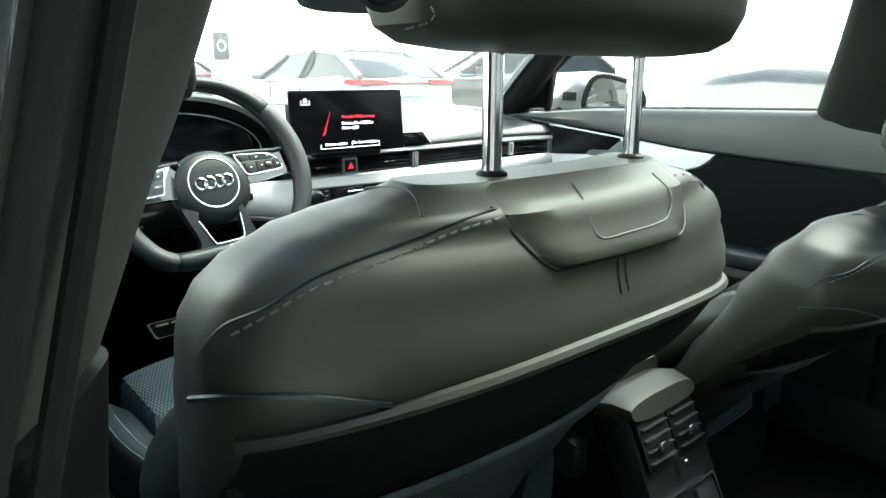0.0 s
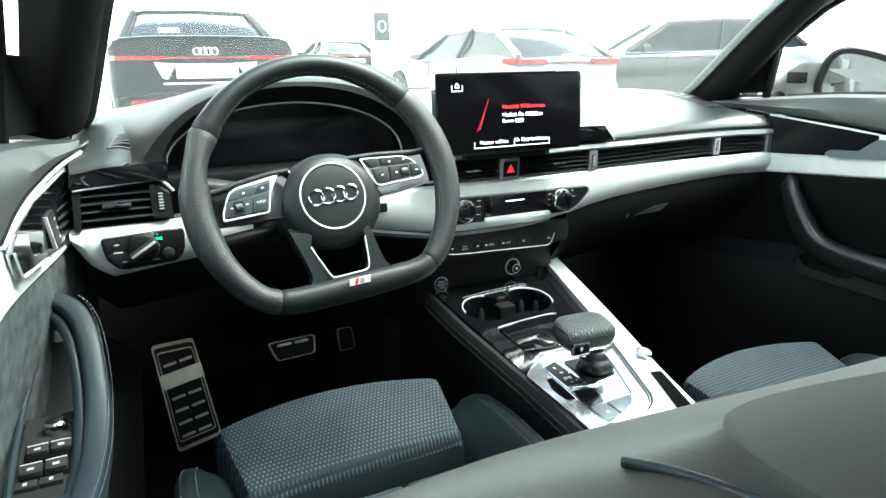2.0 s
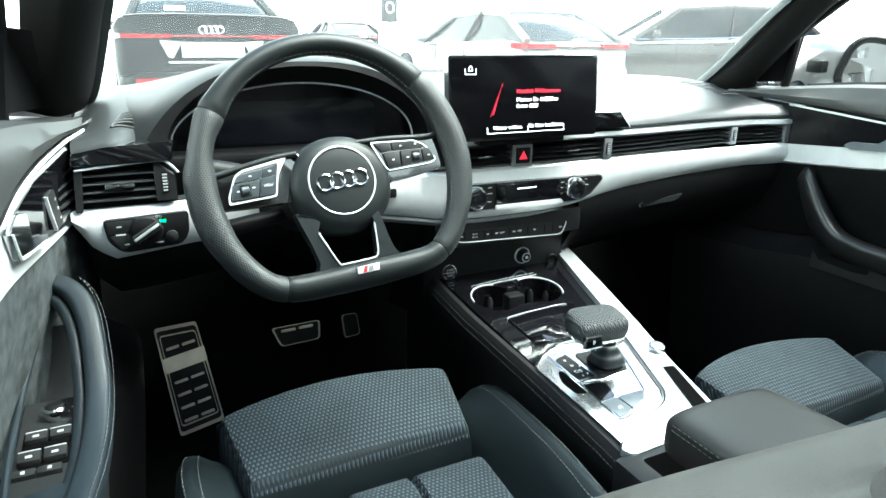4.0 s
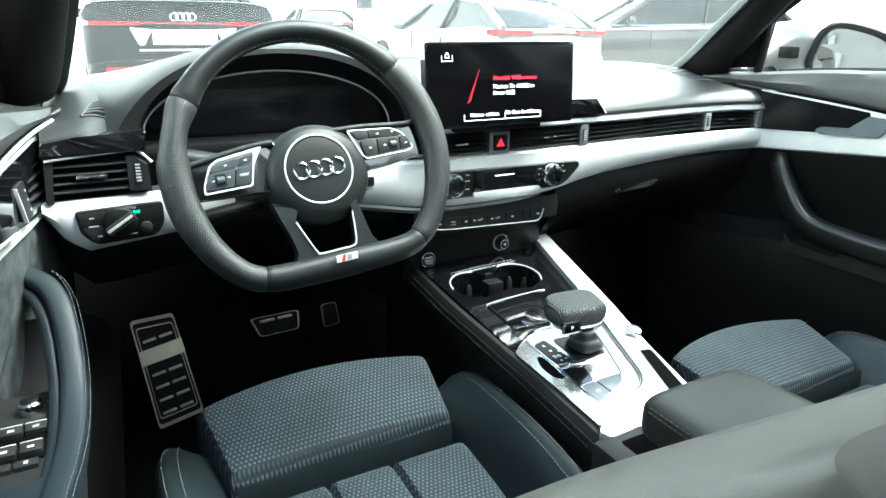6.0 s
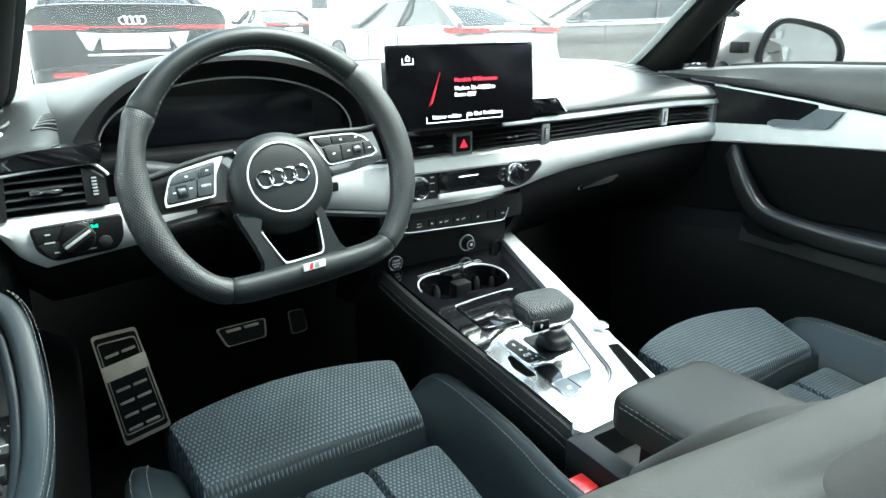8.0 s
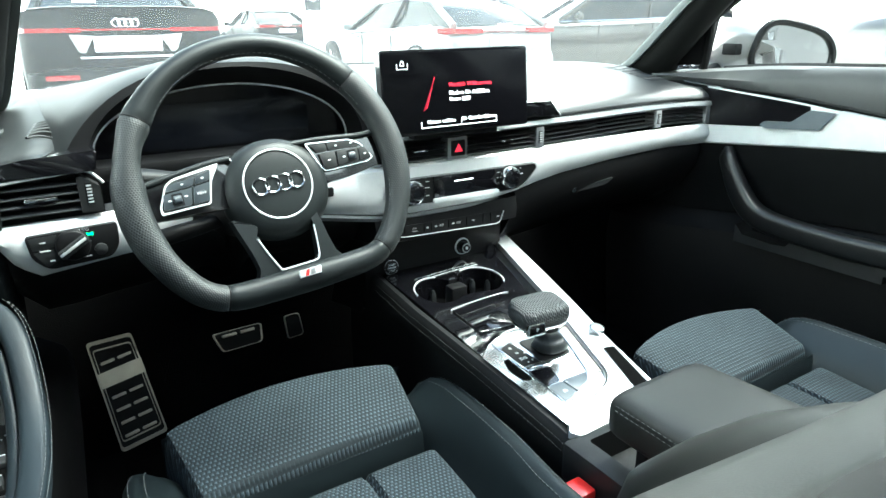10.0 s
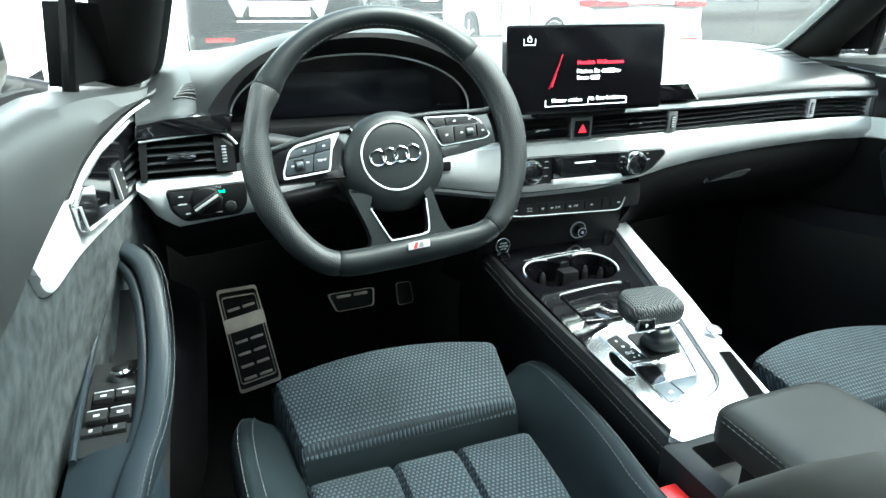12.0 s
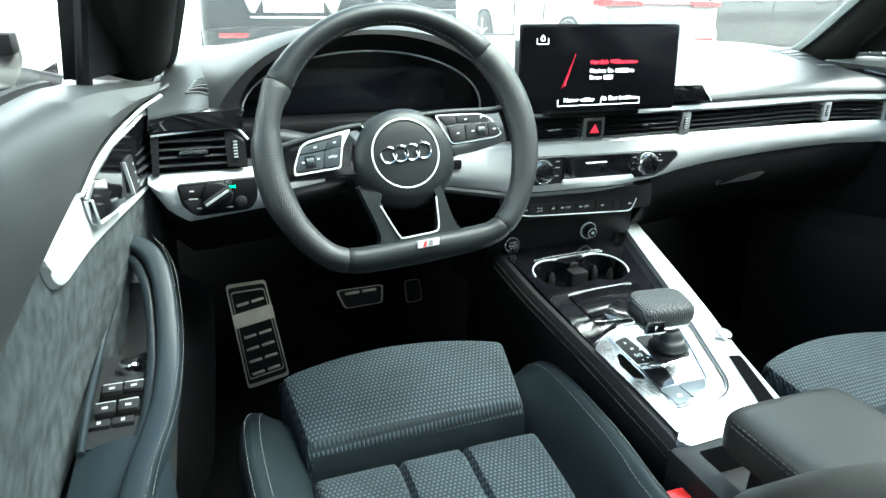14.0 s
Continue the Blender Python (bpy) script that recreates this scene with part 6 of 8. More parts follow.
# ================================================================ doors, pillars, shell
def door(sd):
    """A front door's inner side; sd -1 for the driver's, 1 for the passenger's."""
    name = "driver's" if sd < 0 else "passenger's"
    d = thing("front_door", (sd * 0.82, -0.3, 0.30), name + " closed front door with satin silver trim", "door", group="front doors")
    S = lambda x, y, z: V((-sd * x, y, z))      # written for the driver's side, x negative
    zs = 0.010 if sd > 0 else 0.0

    def xi(y):
        """Inner face of the door along the car: nearer the middle at the dashboard."""
        return curve_at(y, [(-0.9, -0.775), (-0.25, -0.768), (-0.06, -0.758), (0.06, -0.737), (0.17, -0.709), (0.24, -0.688), (0.33, -0.672)])

    def chrome_z(y):
        if sd > 0:
            return zs + curve_at(y, [(-0.9, 0.845), (-0.25, 0.866), (-0.089, 0.881), (0.018, 0.895), (0.153, 0.910), (0.25, 0.921), (0.28, 0.925)])
        return zs + curve_at(y, [(-0.9, 0.826), (-0.36, 0.842), (-0.2, 0.854), (-0.06, 0.871), (0.0, 0.888), (0.06, 0.901), (0.17, 0.917), (0.24, 0.923), (0.30, 0.925)])

    def plate(poly, off, thick):
        """A thin plate following the door's face; poly in (y, z)."""
        f = [S(xi(y) + off, y, z + zs) for y, z in poly]
        return loft([f, [p + V((sd * thick, 0, 0)) for p in f]])

    ys = span(-0.72, 0.33, 46)
    sill = lambda y: 0.9640 - 0.035 * y + zs - 0.012 * ss(y, 0.05, 0.33)
    up = [[S(-0.835, y, sill(y) - 0.012), S(-0.815, y, sill(y) - 0.002), S(min(-0.79, xi(y) - 0.028), y, sill(y)), S(xi(y) - 0.016, y, sill(y) - 0.006), S(xi(y) - 0.004, y, sill(y) - 0.022), S(xi(y) + 0.003, y, sill(y) * 0.45 + chrome_z(y) * 0.55), S(xi(y) + 0.001, y, chrome_z(y) + 0.011), S(xi(y) - 0.005, y, chrome_z(y) + 0.005), S(xi(y) - 0.05, y, chrome_z(y) + 0.002)] for y in ys]
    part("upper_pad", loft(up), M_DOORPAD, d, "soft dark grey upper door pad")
    part("chrome_line", loft([[S(xi(y) + 0.0035, y, chrome_z(y) + 0.0005), S(xi(y) + 0.0045, y, chrome_z(y) + 0.003), S(xi(y) + 0.002, y, chrome_z(y) + 0.0058), S(xi(y) - 0.008, y, chrome_z(y) + 0.003)] for y in span(-0.062 if sd < 0 else -0.093, 0.242, 36)]), M_CHROME, d, "chrome line over the door handle")

    def trim_low(y):
        if sd > 0:
            return zs + lin_at(y, [(-0.30, 0.862), (-0.285, 0.842), (-0.26, 0.826), (-0.22, 0.814), (-0.17, 0.807), (-0.111, 0.803), (0.055, 0.790), (0.197, 0.781), (0.21, 0.784)])
        return zs + curve_at(y, [(-0.206, 0.856), (-0.198, 0.838), (-0.185, 0.8245), (-0.165, 0.8160), (-0.14, 0.8120), (-0.08, 0.8090), (0.0, 0.8060), (0.10, 0.8060), (0.17, 0.811), (0.21, 0.815)])

    tr_y = span(-0.206 if sd < 0 else -0.30, 0.190, 50)
    part("silver_trim", loft([[S(xi(y) - 0.020, y, chrome_z(y) - 0.001), S(xi(y) - 0.004, y, chrome_z(y) + 0.001), S(xi(y) - 0.0005, y, chrome_z(y) - 0.001), S(xi(y) + 0.0005, y, (chrome_z(y) + trim_low(y)) / 2), S(xi(y) - 0.001, y, trim_low(y) + 0.004), S(xi(y) - 0.006, y, trim_low(y)), S(xi(y) - 0.022, y, trim_low(y))] for y in tr_y]), M_SILVER, d, "satin silver door trim")
    # vent, recess and handle lever set in the trim
    if sd > 0:
        part("recess_panel", plate([(0.242, 0.919), (0.222, 0.868), (0.198, 0.826), (0.055, 0.834), (0.003, 0.849), (-0.030, 0.877), (-0.028, 0.885), (0.144, 0.905), (0.22, 0.914)], 0.0016, 0.006), M_SCREEN, d, "gloss black recess of the door handle")
        part("door_handle", plate([(p.x, p.y) for p in rounded([(0.066, 0.838), (0.055, 0.847), (0.003, 0.849), (-0.032, 0.878), (-0.083, 0.876), (-0.056, 0.838), (0.052, 0.831)], 0.004)], 0.0085, 0.006), M_BRAKEKEY, d, "satin grey inner door handle")
        part("lock_lamp", plate([(0.150, 0.880), (0.155, 0.880), (0.155, 0.884), (0.150, 0.884)], 0.0030, 0.002), M_WHITE, d, smooth=0)
    else:
        part("recess_panel", plate([(0.205, 0.822), (0.222, 0.908), (0.17, 0.910), (0.06, 0.894), (-0.02, 0.874), (-0.048, 0.862), (-0.025, 0.843), (0.03, 0.828), (0.10, 0.822)], 0.0016, 0.006), M_GLOSS, d, "black recess of the door handle")
        for k in range(5):
            part("vent_slat", plate([(0.118, 0.8340 + 0.0115 * k), (0.185, 0.8340 + 0.0130 * k), (0.185, 0.8370 + 0.0130 * k), (0.118, 0.8365 + 0.0115 * k)], 0.0052, 0.004), M_SLAT, d)
        part("vent_edge", plate([(0.188, 0.824), (0.199, 0.824), (0.204, 0.903), (0.190, 0.901)], 0.0050, 0.006), M_SOFT, d)
        part("memory_keys", plate([(p.x, p.y) for p in rounded([(0.084, 0.829), (0.106, 0.834), (0.092, 0.879), (0.067, 0.874)], 0.004)], 0.0095, 0.008), M_SOFT, d, "dark seat memory keys")
        part("keys_edge", plate([(0.0655, 0.874), (0.0825, 0.829), (0.0845, 0.829), (0.0675, 0.874)], 0.0100, 0.004), M_SILVER, d)
        for z in (0.841, 0.854, 0.866):
            y_ = 0.0955 - 0.35 * (z - 0.854)
            part("print", plate([(y_ - 0.002, z - 0.0016), (y_ + 0.002, z - 0.0016), (y_ + 0.002, z + 0.0016), (y_ - 0.002, z + 0.0016)], 0.0100, 0.001), M_PRINT, d, smooth=0)
        part("door_handle", plate([(p.x, p.y) for p in rounded([(-0.061, 0.868), (-0.045, 0.833), (0.052, 0.826), (0.052, 0.835), (0.004, 0.843), (0.000, 0.873), (-0.030, 0.879)], [0.004, 0.006, 0.003, 0.003, 0.008, 0.004, 0.004])], 0.0085, 0.007), M_CHROME, d, "bright metal inner door handle")
        part("handle_lip", tube([S(xi(y) + 0.0095, y, z + zs) for y, z in ((-0.059, 0.866), (-0.052, 0.850), (-0.044, 0.8345), (0.0, 0.8305), (0.050, 0.827))], 0.0015, 6), M_SILVER, d)
    # suede insert and lower panel
    sy = span(-0.72, 0.40, 40)
    low = lambda y: lin_at(y, [(-0.88, 0.69), (-0.30, 0.675), (0.0, 0.66), (0.23, 0.64)]) - (0.035 if sd < 0 else 0.0)
    part("suede_panel", loft([[S(xi(y) - 0.020, y, chrome_z(y) + 0.002), S(xi(y) - 0.007, y, chrome_z(y) + 0.001), S(xi(y) - 0.007, y, 0.80), S(xi(y) - 0.016, y, 0.74), S(xi(y) - 0.027, y, 0.69), S(xi(y) - 0.033, y, low(y) - 0.02), S(xi(y) - 0.06, y, low(y) - 0.02)] for y in sy]), M_SUEDE if sd < 0 else M_SUEDESHADE, d, "mottled grey suede insert" if sd < 0 else "suede door insert with shade painted into its colour")
    part("lower_panel", loft([[S(xi(y) - 0.045, y, low(y) - 0.02), S(xi(y) + 0.01, y, low(y) - 0.06), S(xi(y) + 0.02, y, 0.52), S(xi(y) + 0.012, y, 0.42), S(xi(y) - 0.01, y, 0.225), S(-0.87, y, 0.225), S(-0.87, y, 0.90), S(-0.84, y, 0.90)] for y in span(-0.72, 0.42, 30)]), M_BLACK, d)
    # armrest with grab handle
    pth = smooth_path([S(-0.780, 0.106, 0.742), S(-0.764, 0.119, 0.7475), S(-0.742, 0.120, 0.747), S(-0.718, 0.099, 0.737), S(-0.704, 0.058, 0.717), S(-0.699, 0.0, 0.686), S(-0.699, -0.055, 0.662), S(-0.703, -0.12, 0.649), S(-0.710, -0.18, 0.646), S(-0.724, -0.30, 0.650), S(-0.738, -0.70, 0.665)], 5)
    if sd > 0:
        pth = smooth_path([S(-0.752, 0.128, 0.768), S(-0.728, 0.130, 0.776), S(-0.706, 0.117, 0.768), S(-0.702, 0.098, 0.738), S(-0.700, 0.075, 0.703), S(-0.698, 0.045, 0.670), S(-0.697, 0.010, 0.651), S(-0.695, -0.055, 0.642), S(-0.695, -0.186, 0.638), S(-0.70, -0.42, 0.645), S(-0.71, -0.70, 0.650)], 5)
    n_ = len(pth)
    rings = []
    for i, p in enumerate(pth):
        tg = (pth[min(i + 1, n_ - 1)] - pth[max(i - 1, 0)]).normalized()
        hz = V((1, 0, 0)) - tg * tg.x
        hz.normalize()
        gr = 0.0125 + (0.0015 if sd < 0 else 0.008) * ss(i / n_, 0.05, 0.5)
        rings.append(superring(p, gr * (0.5 if i in (0, n_ - 1) else 1), gr * (0.6 if i in (0, n_ - 1) else 1.15), hz, hz.cross(tg), 24, 3.6))
    part("grab_handle", loft(rings), M_HANDLE if sd < 0 else M_HANDLESHADE, d, "stitched leather grab handle and armrest")
    for off in (0.0, 0.0045):
        part("stitching", stitches([p + V((-sd * (0.0165 - off), 0.004, 0.0135 + off * 0.9)) for p in pth[14:]], 0.0045, 0.0032, 0.00045), M_THREAD, d)
    inner = [p + V((sd * 0.019, 0.0, -0.006)) for p in pth[9:42]]
    part("handle_lining", tube(inner, 0.008, 10), M_HANDLE if sd < 0 else M_HANDLESHADE, d)
    if sd < 0:
        part("armrest_pad", loft([[S(-0.785, y, 0.640), S(-0.765, y, 0.648), S(-0.735, y, 0.652), S(-0.712, y, 0.650), S(-0.704, y, 0.640), S(-0.70, y, 0.56), S(-0.785, y, 0.56)] for y in span(-0.78, -0.178, 12)]), M_HANDLE, d)
        part("handle_well", loft([[S(-0.782, y, z), S(-0.745, y, z - 0.006), S(-0.708, y, z - 0.004), S(-0.703, y, 0.56), S(-0.782, y, 0.56)] for y, z in ((-0.18, 0.640), (0.002, 0.640), (0.004, 0.627), (0.02, 0.614), (0.05, 0.612), (0.08, 0.630), (0.105, 0.668), (0.115, 0.70))]), M_SOFT, d, "scooped cup behind the grab handle")
        part("panel_edge", tube(smooth_path([S(-0.778, -0.192, 0.651), S(-0.780, -0.12, 0.655), S(-0.779, -0.03, 0.660), S(-0.774, 0.03, 0.674), S(-0.764, 0.07, 0.696)], 5), 0.004, 8), M_HANDLE, d, "raised edge of the switch panel")
    else:
        za = -0.035
        part("armrest_pad", loft([[S(-0.775, y, za + 0.672), S(-0.74, y, za + 0.684), S(-0.712, y, za + 0.690), S(-0.695, y, za + 0.680), S(-0.69, y, 0.60), S(-0.775, y, 0.58)] for y in span(-0.78, -0.245, 12)]), M_SOFT, d)
        part("handle_well", loft([[S(-0.772, y, z + za), S(-0.70, y, z + za - 0.004), S(-0.70, y, 0.58), S(-0.772, y, 0.58)] for y, z in ((-0.255, 0.672), (-0.06, 0.652), (-0.055, 0.640), (-0.02, 0.636), (0.05, 0.640), (0.07, 0.66))]), M_SOFT, d)
    if sd < 0:
        zp = lambda y: 0.6465
        part("switch_plate", loft([[S(-0.778, y, zp(y)), S(-0.712, y, zp(y) - 0.001), S(-0.712, y, zp(y) - 0.02), S(-0.778, y, zp(y) - 0.02)] for y in (-0.180, 0.004)]), M_SOFT, d, "dark plate with window switches")
        mk = part("mirror_knob", lathe([(0.0125, 0), (0.0125, 0.006), (0.0118, 0.011), (0.0095, 0.013)], S(-0.745, -0.036, zp(-0.03)), Z, 26), M_CHROME, d, "round mirror knob with a bright ring")
        part("knob_top", lathe([(0.0092, 0.0), (0.0092, 0.0136), (0.007, 0.0150)], S(-0.745, -0.036, zp(-0.03)), Z, 22), M_BLACK, mk)
        for x_, y_ in ((-0.757, -0.030), (-0.733, -0.030), (-0.729, -0.022)):
            part("print", box(S(x_ - 0.0012, y_ - 0.0012, zp(0)), S(x_ + 0.0012, y_ + 0.0012, zp(0) + 0.0006)), M_PRINT, d, smooth=0)
        part("switch_well", box(S(-0.7735, -0.134, zp(0) - 0.004), S(-0.7250, -0.064, zp(0) + 0.0008), 0.002), M_CARPET, d)
        for yk, h_, xs_ in ((-0.080, 0.017, (-0.7600, -0.7375)), (-0.118, 0.020, (-0.7635, -0.7405))):
            for xk in xs_:
                sw = part("window_switch", box(S(xk - 0.0104, yk - h_ / 2, zp(yk) - 0.004), S(xk + 0.0104, yk + h_ / 2, zp(yk) + 0.007), 0.0025), M_SOFT, d, "window switch with a bright edge")
                part("switch_edge", box(S(xk - 0.0098, yk + h_ / 2 - 0.0026, zp(yk) + 0.0060), S(xk + 0.0098, yk + h_ / 2 - 0.0012, zp(yk) + 0.0074), 0.0005), M_SILVER, sw)
                part("print", box(S(xk - 0.0030, yk - 0.0045, zp(yk) + 0.0066), S(xk + 0.0030, yk - 0.0005, zp(yk) + 0.0074)), M_PRINT, sw, smooth=0)
        for xk in (-0.7670, -0.7440):
            sw = part("lock_switch", box(S(xk - 0.0108, -0.150, zp(0) - 0.004), S(xk + 0.0108, -0.138, zp(0) + 0.005), 0.002), M_SOFT, d)
            part("print", box(S(xk - 0.0018, -0.1465, zp(0) + 0.0046), S(xk + 0.0018, -0.1420, zp(0) + 0.0054)), M_PRINT, sw, smooth=0)
    # sail panel, window seal and glass
    sy = 0.0 if sd < 0 else 0.055
    part("sail_panel", loft([[S(-0.730, 0.345, 0.950 + zs), S(-0.772, 0.212 + sy, 0.955 + zs), S(-0.752, 0.185 + sy, 1.062 + zs), S(-0.722, 0.185 + sy, 1.058 + zs)], [S(-0.76, 0.345, 0.950 + zs), S(-0.80, 0.212 + sy, 0.955 + zs), S(-0.785, 0.185 + sy, 1.062 + zs), S(-0.76, 0.185 + sy, 1.058 + zs)]]), M_BLACK, d)
    part("window_seal", tube([S(-0.826, y, sill(y) - 0.002) for y in span(-0.72, 0.24, 10)], 0.007, 6), M_RUBBER, d)
    part("window_frame", tube([S(-0.776, 0.208 + sy, 0.945 + zs), S(-0.757, 0.183 + sy, 1.06 + zs), S(-0.735, 0.06 + sy, 1.15), S(-0.695, -0.18 + 0.6 * sy, 1.265), S(-0.668, -0.45, 1.325), S(-0.665, -0.90, 1.335)], 0.010, 8), M_BLACK, d)
    g = part("window_glass", loft([[S(-0.835, -0.88, 0.93), S(-0.832, 0.24 + sy, 0.93)], [S(-0.805, -0.90, 1.06), S(-0.802, 0.15 + sy, 1.06)], [S(-0.755, -0.93, 1.20), S(-0.752, -0.05 + sy, 1.20)], [S(-0.69, -0.95, 1.33), S(-0.69, -0.32, 1.33)]], closed=False), M_SIDEGLASS, d, "clear door window")
    g.visible_shadow = False
    part("outer_skin", loft([[S(-0.86, y, 0.30), S(-0.90, y, 0.45), S(-0.91, y, 0.75), S(-0.875, y, 0.94), S(-0.845, y, 0.955), S(-0.845, y, 0.93), S(-0.86, y, 0.90)] for y in (-0.74, -0.3, 0.3, 0.45)]), M_PAINT, d, "grey painted outer skin")
    return d


# Darker copies for the passenger's door: its shade is put into these colours.
M_HANDLESHADE = mat("shaded handle leather", (0.0050, 0.0056, 0.0060), 0.36, grain=(700, 0.2), var=(9, 0.2))
M_SUEDESHADE = mat("shaded suede", (0.0035, 0.0038, 0.0040), 0.9, grain=(1500, 0.3), var=(22, 0.35), spec=0.1)
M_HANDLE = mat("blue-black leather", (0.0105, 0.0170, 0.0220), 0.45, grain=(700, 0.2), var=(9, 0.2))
M_PAINT = mat("grey car paint", (0.10, 0.105, 0.11), 0.25, metal=0.6, coat=1.0, var=(4, 0.05))
for sd in (-1, 1):
    door(sd)


def outside_mirror(sd):
    m = thing("outside_mirror", (sd * 0.88, 0.2, 0.93), "silver grey door mirror with black base", "mirror", group="door mirrors")
    part("housing", loft([superring((sd * x, y, z), a, b, Y, Z, 24, 2.8) for x, y, z, a, b in ((0.862, 0.300, 0.985, 0.030, 0.036), (0.872, 0.298, 0.995, 0.055, 0.058), (0.90, 0.290, 1.003, 0.076, 0.066), (0.94, 0.268, 1.005, 0.078, 0.068), (1.01, 0.222, 1.003, 0.074, 0.063), (1.06, 0.185, 0.995, 0.058, 0.048), (1.085, 0.165, 0.990, 0.024, 0.022))]), M_MIRRORCAP, m)
    q = [V((sd * x, y, z)) for x, y, z in ((0.902, 0.206, 0.952), (1.040, 0.126, 0.950), (1.066, 0.112, 0.980), (1.045, 0.125, 1.028), (0.985, 0.158, 1.054), (0.925, 0.192, 1.060), (0.898, 0.208, 1.02))]
    part("rim", tube(smooth_path(q, 5, closed=True), 0.009, 8, closed=True), M_BLACK, m)
    gl_ = bmesh.new()
    gl_.faces.new([gl_.verts.new(p) for p in smooth_path(q, 5, closed=True)])
    part("mirror_glass", gl_, M_MIRROR, m, "clear mirror glass", smooth=0)
    part("sensor_window", box((sd * 0.868 - 0.012, 0.235, 0.985), (sd * 0.868 + 0.012, 0.275, 1.012), 0.004), M_BLACK, m)
    part("stalk", tube([(sd * 0.82, 0.30, 0.930), (sd * 0.89, 0.29, 0.950)], 0.022, 12), M_BLACK, m)


M_MIRRORCAP = mat("warm silver paint", (0.42, 0.41, 0.39), 0.28, metal=0.6, coat=1.0, var=(6, 0.05))
for sd in (-1, 1):
    outside_mirror(sd)


M_EDGELIGHT = mat("pillar edge with painted light", (0.075, 0.085, 0.083), 0.5, grain=(900, 0.08), var=(7, 0.12))


def a_pillar(sd):
    W = [(0.690, 0.470, 0.950), (0.668, 0.395, 0.985), (0.622, 0.180, 1.145), (0.575, -0.09, 1.300), (0.540, -0.36, 1.385)]
    D = [(0.722, 0.330, 0.935), (0.705, 0.283, 0.976), (0.663, 0.075, 1.147), (0.622, -0.20, 1.289), (0.592, -0.46, 1.362)]
    W, D = smooth_path(W, 5), smooth_path(D, 5)
    rings = []
    for w, d in zip(W, D):
        a = V((d - w)).normalized()
        n = V((1, 0.35, 0.3)).normalized()
        n = (n - a * n.dot(a)).normalized()
        r = [w + n * 0.030, w + n * 0.012, w + a * 0.008, w + a * 0.03 - n * 0.012, (w + d) / 2 - n * 0.018, d - a * 0.03 - n * 0.010, d - a * 0.006, d + n * 0.012, d + n * 0.055, w + n * 0.06]
        rings.append([V((sd * p.x, p.y, p.z)) for p in r])
    # Paler strip along the windscreen edge paints the light falling on the pillar.
    edge = []
    for w, d in zip(W, D):
        a = V((d - w)).normalized()
        n = V((1, 0.35, 0.3)).normalized()
        n = (n - a * n.dot(a)).normalized()
        r = [w + n * 0.016, w - n * 0.006, w + a * 0.006 - n * 0.013, w + a * 0.024 - n * 0.020, w + a * 0.030 - n * 0.010, w + a * 0.012 + n * 0.01]
        edge.append([V((sd * p.x, p.y, p.z)) for p in r])
    structure("pillar_lit_edge_left" if sd < 0 else "pillar_lit_edge_right", loft(edge), M_EDGELIGHT, "grey-green strip painting the light on the windscreen pillar's edge", "trim", 50)
    return structure("a_pillar_left" if sd < 0 else "a_pillar_right", loft(rings), M_PILLAR, "dark cloth-covered windscreen pillar", "pillar", 50)


for sd in (-1, 1):
    a_pillar(sd)


M_BPILLARLIT = mat("woven pillar cover, lit tone", (0.030, 0.0315, 0.029), 0.85, grain=(1300, 0.25), var=(7, 0.15), spec=0.2)
B_PILLAR = [(0.30, -0.775, -0.79, 0.26), (0.55, -0.772, -0.79, 0.25), (0.80, -0.764, -0.795, 0.20), (0.88, -0.758, -0.80, 0.18), (0.942, -0.751, -0.80, 0.16), (0.947, -0.754, -0.80, 0.16), (1.02, -0.7235, -0.80, 0.14), (1.048, -0.710, -0.80, 0.13), (1.10, -0.689, -0.80, 0.12), (1.16, -0.668, -0.82, 0.115), (1.26, -0.632, -0.86, 0.115), (1.36, -0.585, -0.88, 0.115)]


def b_pillar(sd):
    rings = []
    for z, fx, fy, dep in B_PILLAR:
        yf_ = fy + 0.07 if sd < 0 else -0.555 - 0.29 * (z - 1.03)
        c = [(fx - 0.10, yf_), (fx - 0.035, yf_ - 0.002), (fx - 0.014, fy + 0.025), (fx, fy - 0.004), (fx - 0.012, fy - 0.035), (fx - 0.045, fy - 0.35 * dep - 0.03), (fx - 0.10, fy - 0.8 * dep - 0.03), (fx - 0.118, fy - 0.9 * dep - 0.03), (fx - 0.13, fy - 0.85 * dep - 0.03), (fx - 0.145, fy - 0.05)]
        rings.append([V((-sd * p.x, p.y, z)) for p in smooth_path([(x, y, 0) for x, y in c], 4, closed=True)])
    side = "left" if sd < 0 else "right"
    structure("b_pillar_foot_" + side, loft(rings[:5]), M_BLACK, "black lower cover of the centre pillar", "pillar", 45)
    # Left cover is paler than the right: the light on it sits in its colour.
    structure("b_pillar_" + side, loft(rings[5:]), M_BPILLARLIT if sd < 0 else M_PILLAR, "dark woven upper cover of the centre pillar", "pillar", 45)
    if sd < 0:
        seal = lambda off, y: [(-0.7735 + off + 0.265 * (z - 1.087), y - 0.05 * max(0.0, z - 1.1), z) for z in span(0.70, 1.30, 16)]
        structure("door_seal", tube(seal(0.0, -0.905), 0.0085, 10), M_RUBBER, "black rubber door seal on the pillar", "seal")
        structure("pillar_flange", tube(seal(-0.020, -0.925), 0.0105, 10), M_PAINT, "grey painted flange of the door opening", "flange")
        structure("door_seal", tube(seal(0.022, -0.892), 0.0050, 8), M_PILLAR, "thin trim lip beside the door seal", "seal")


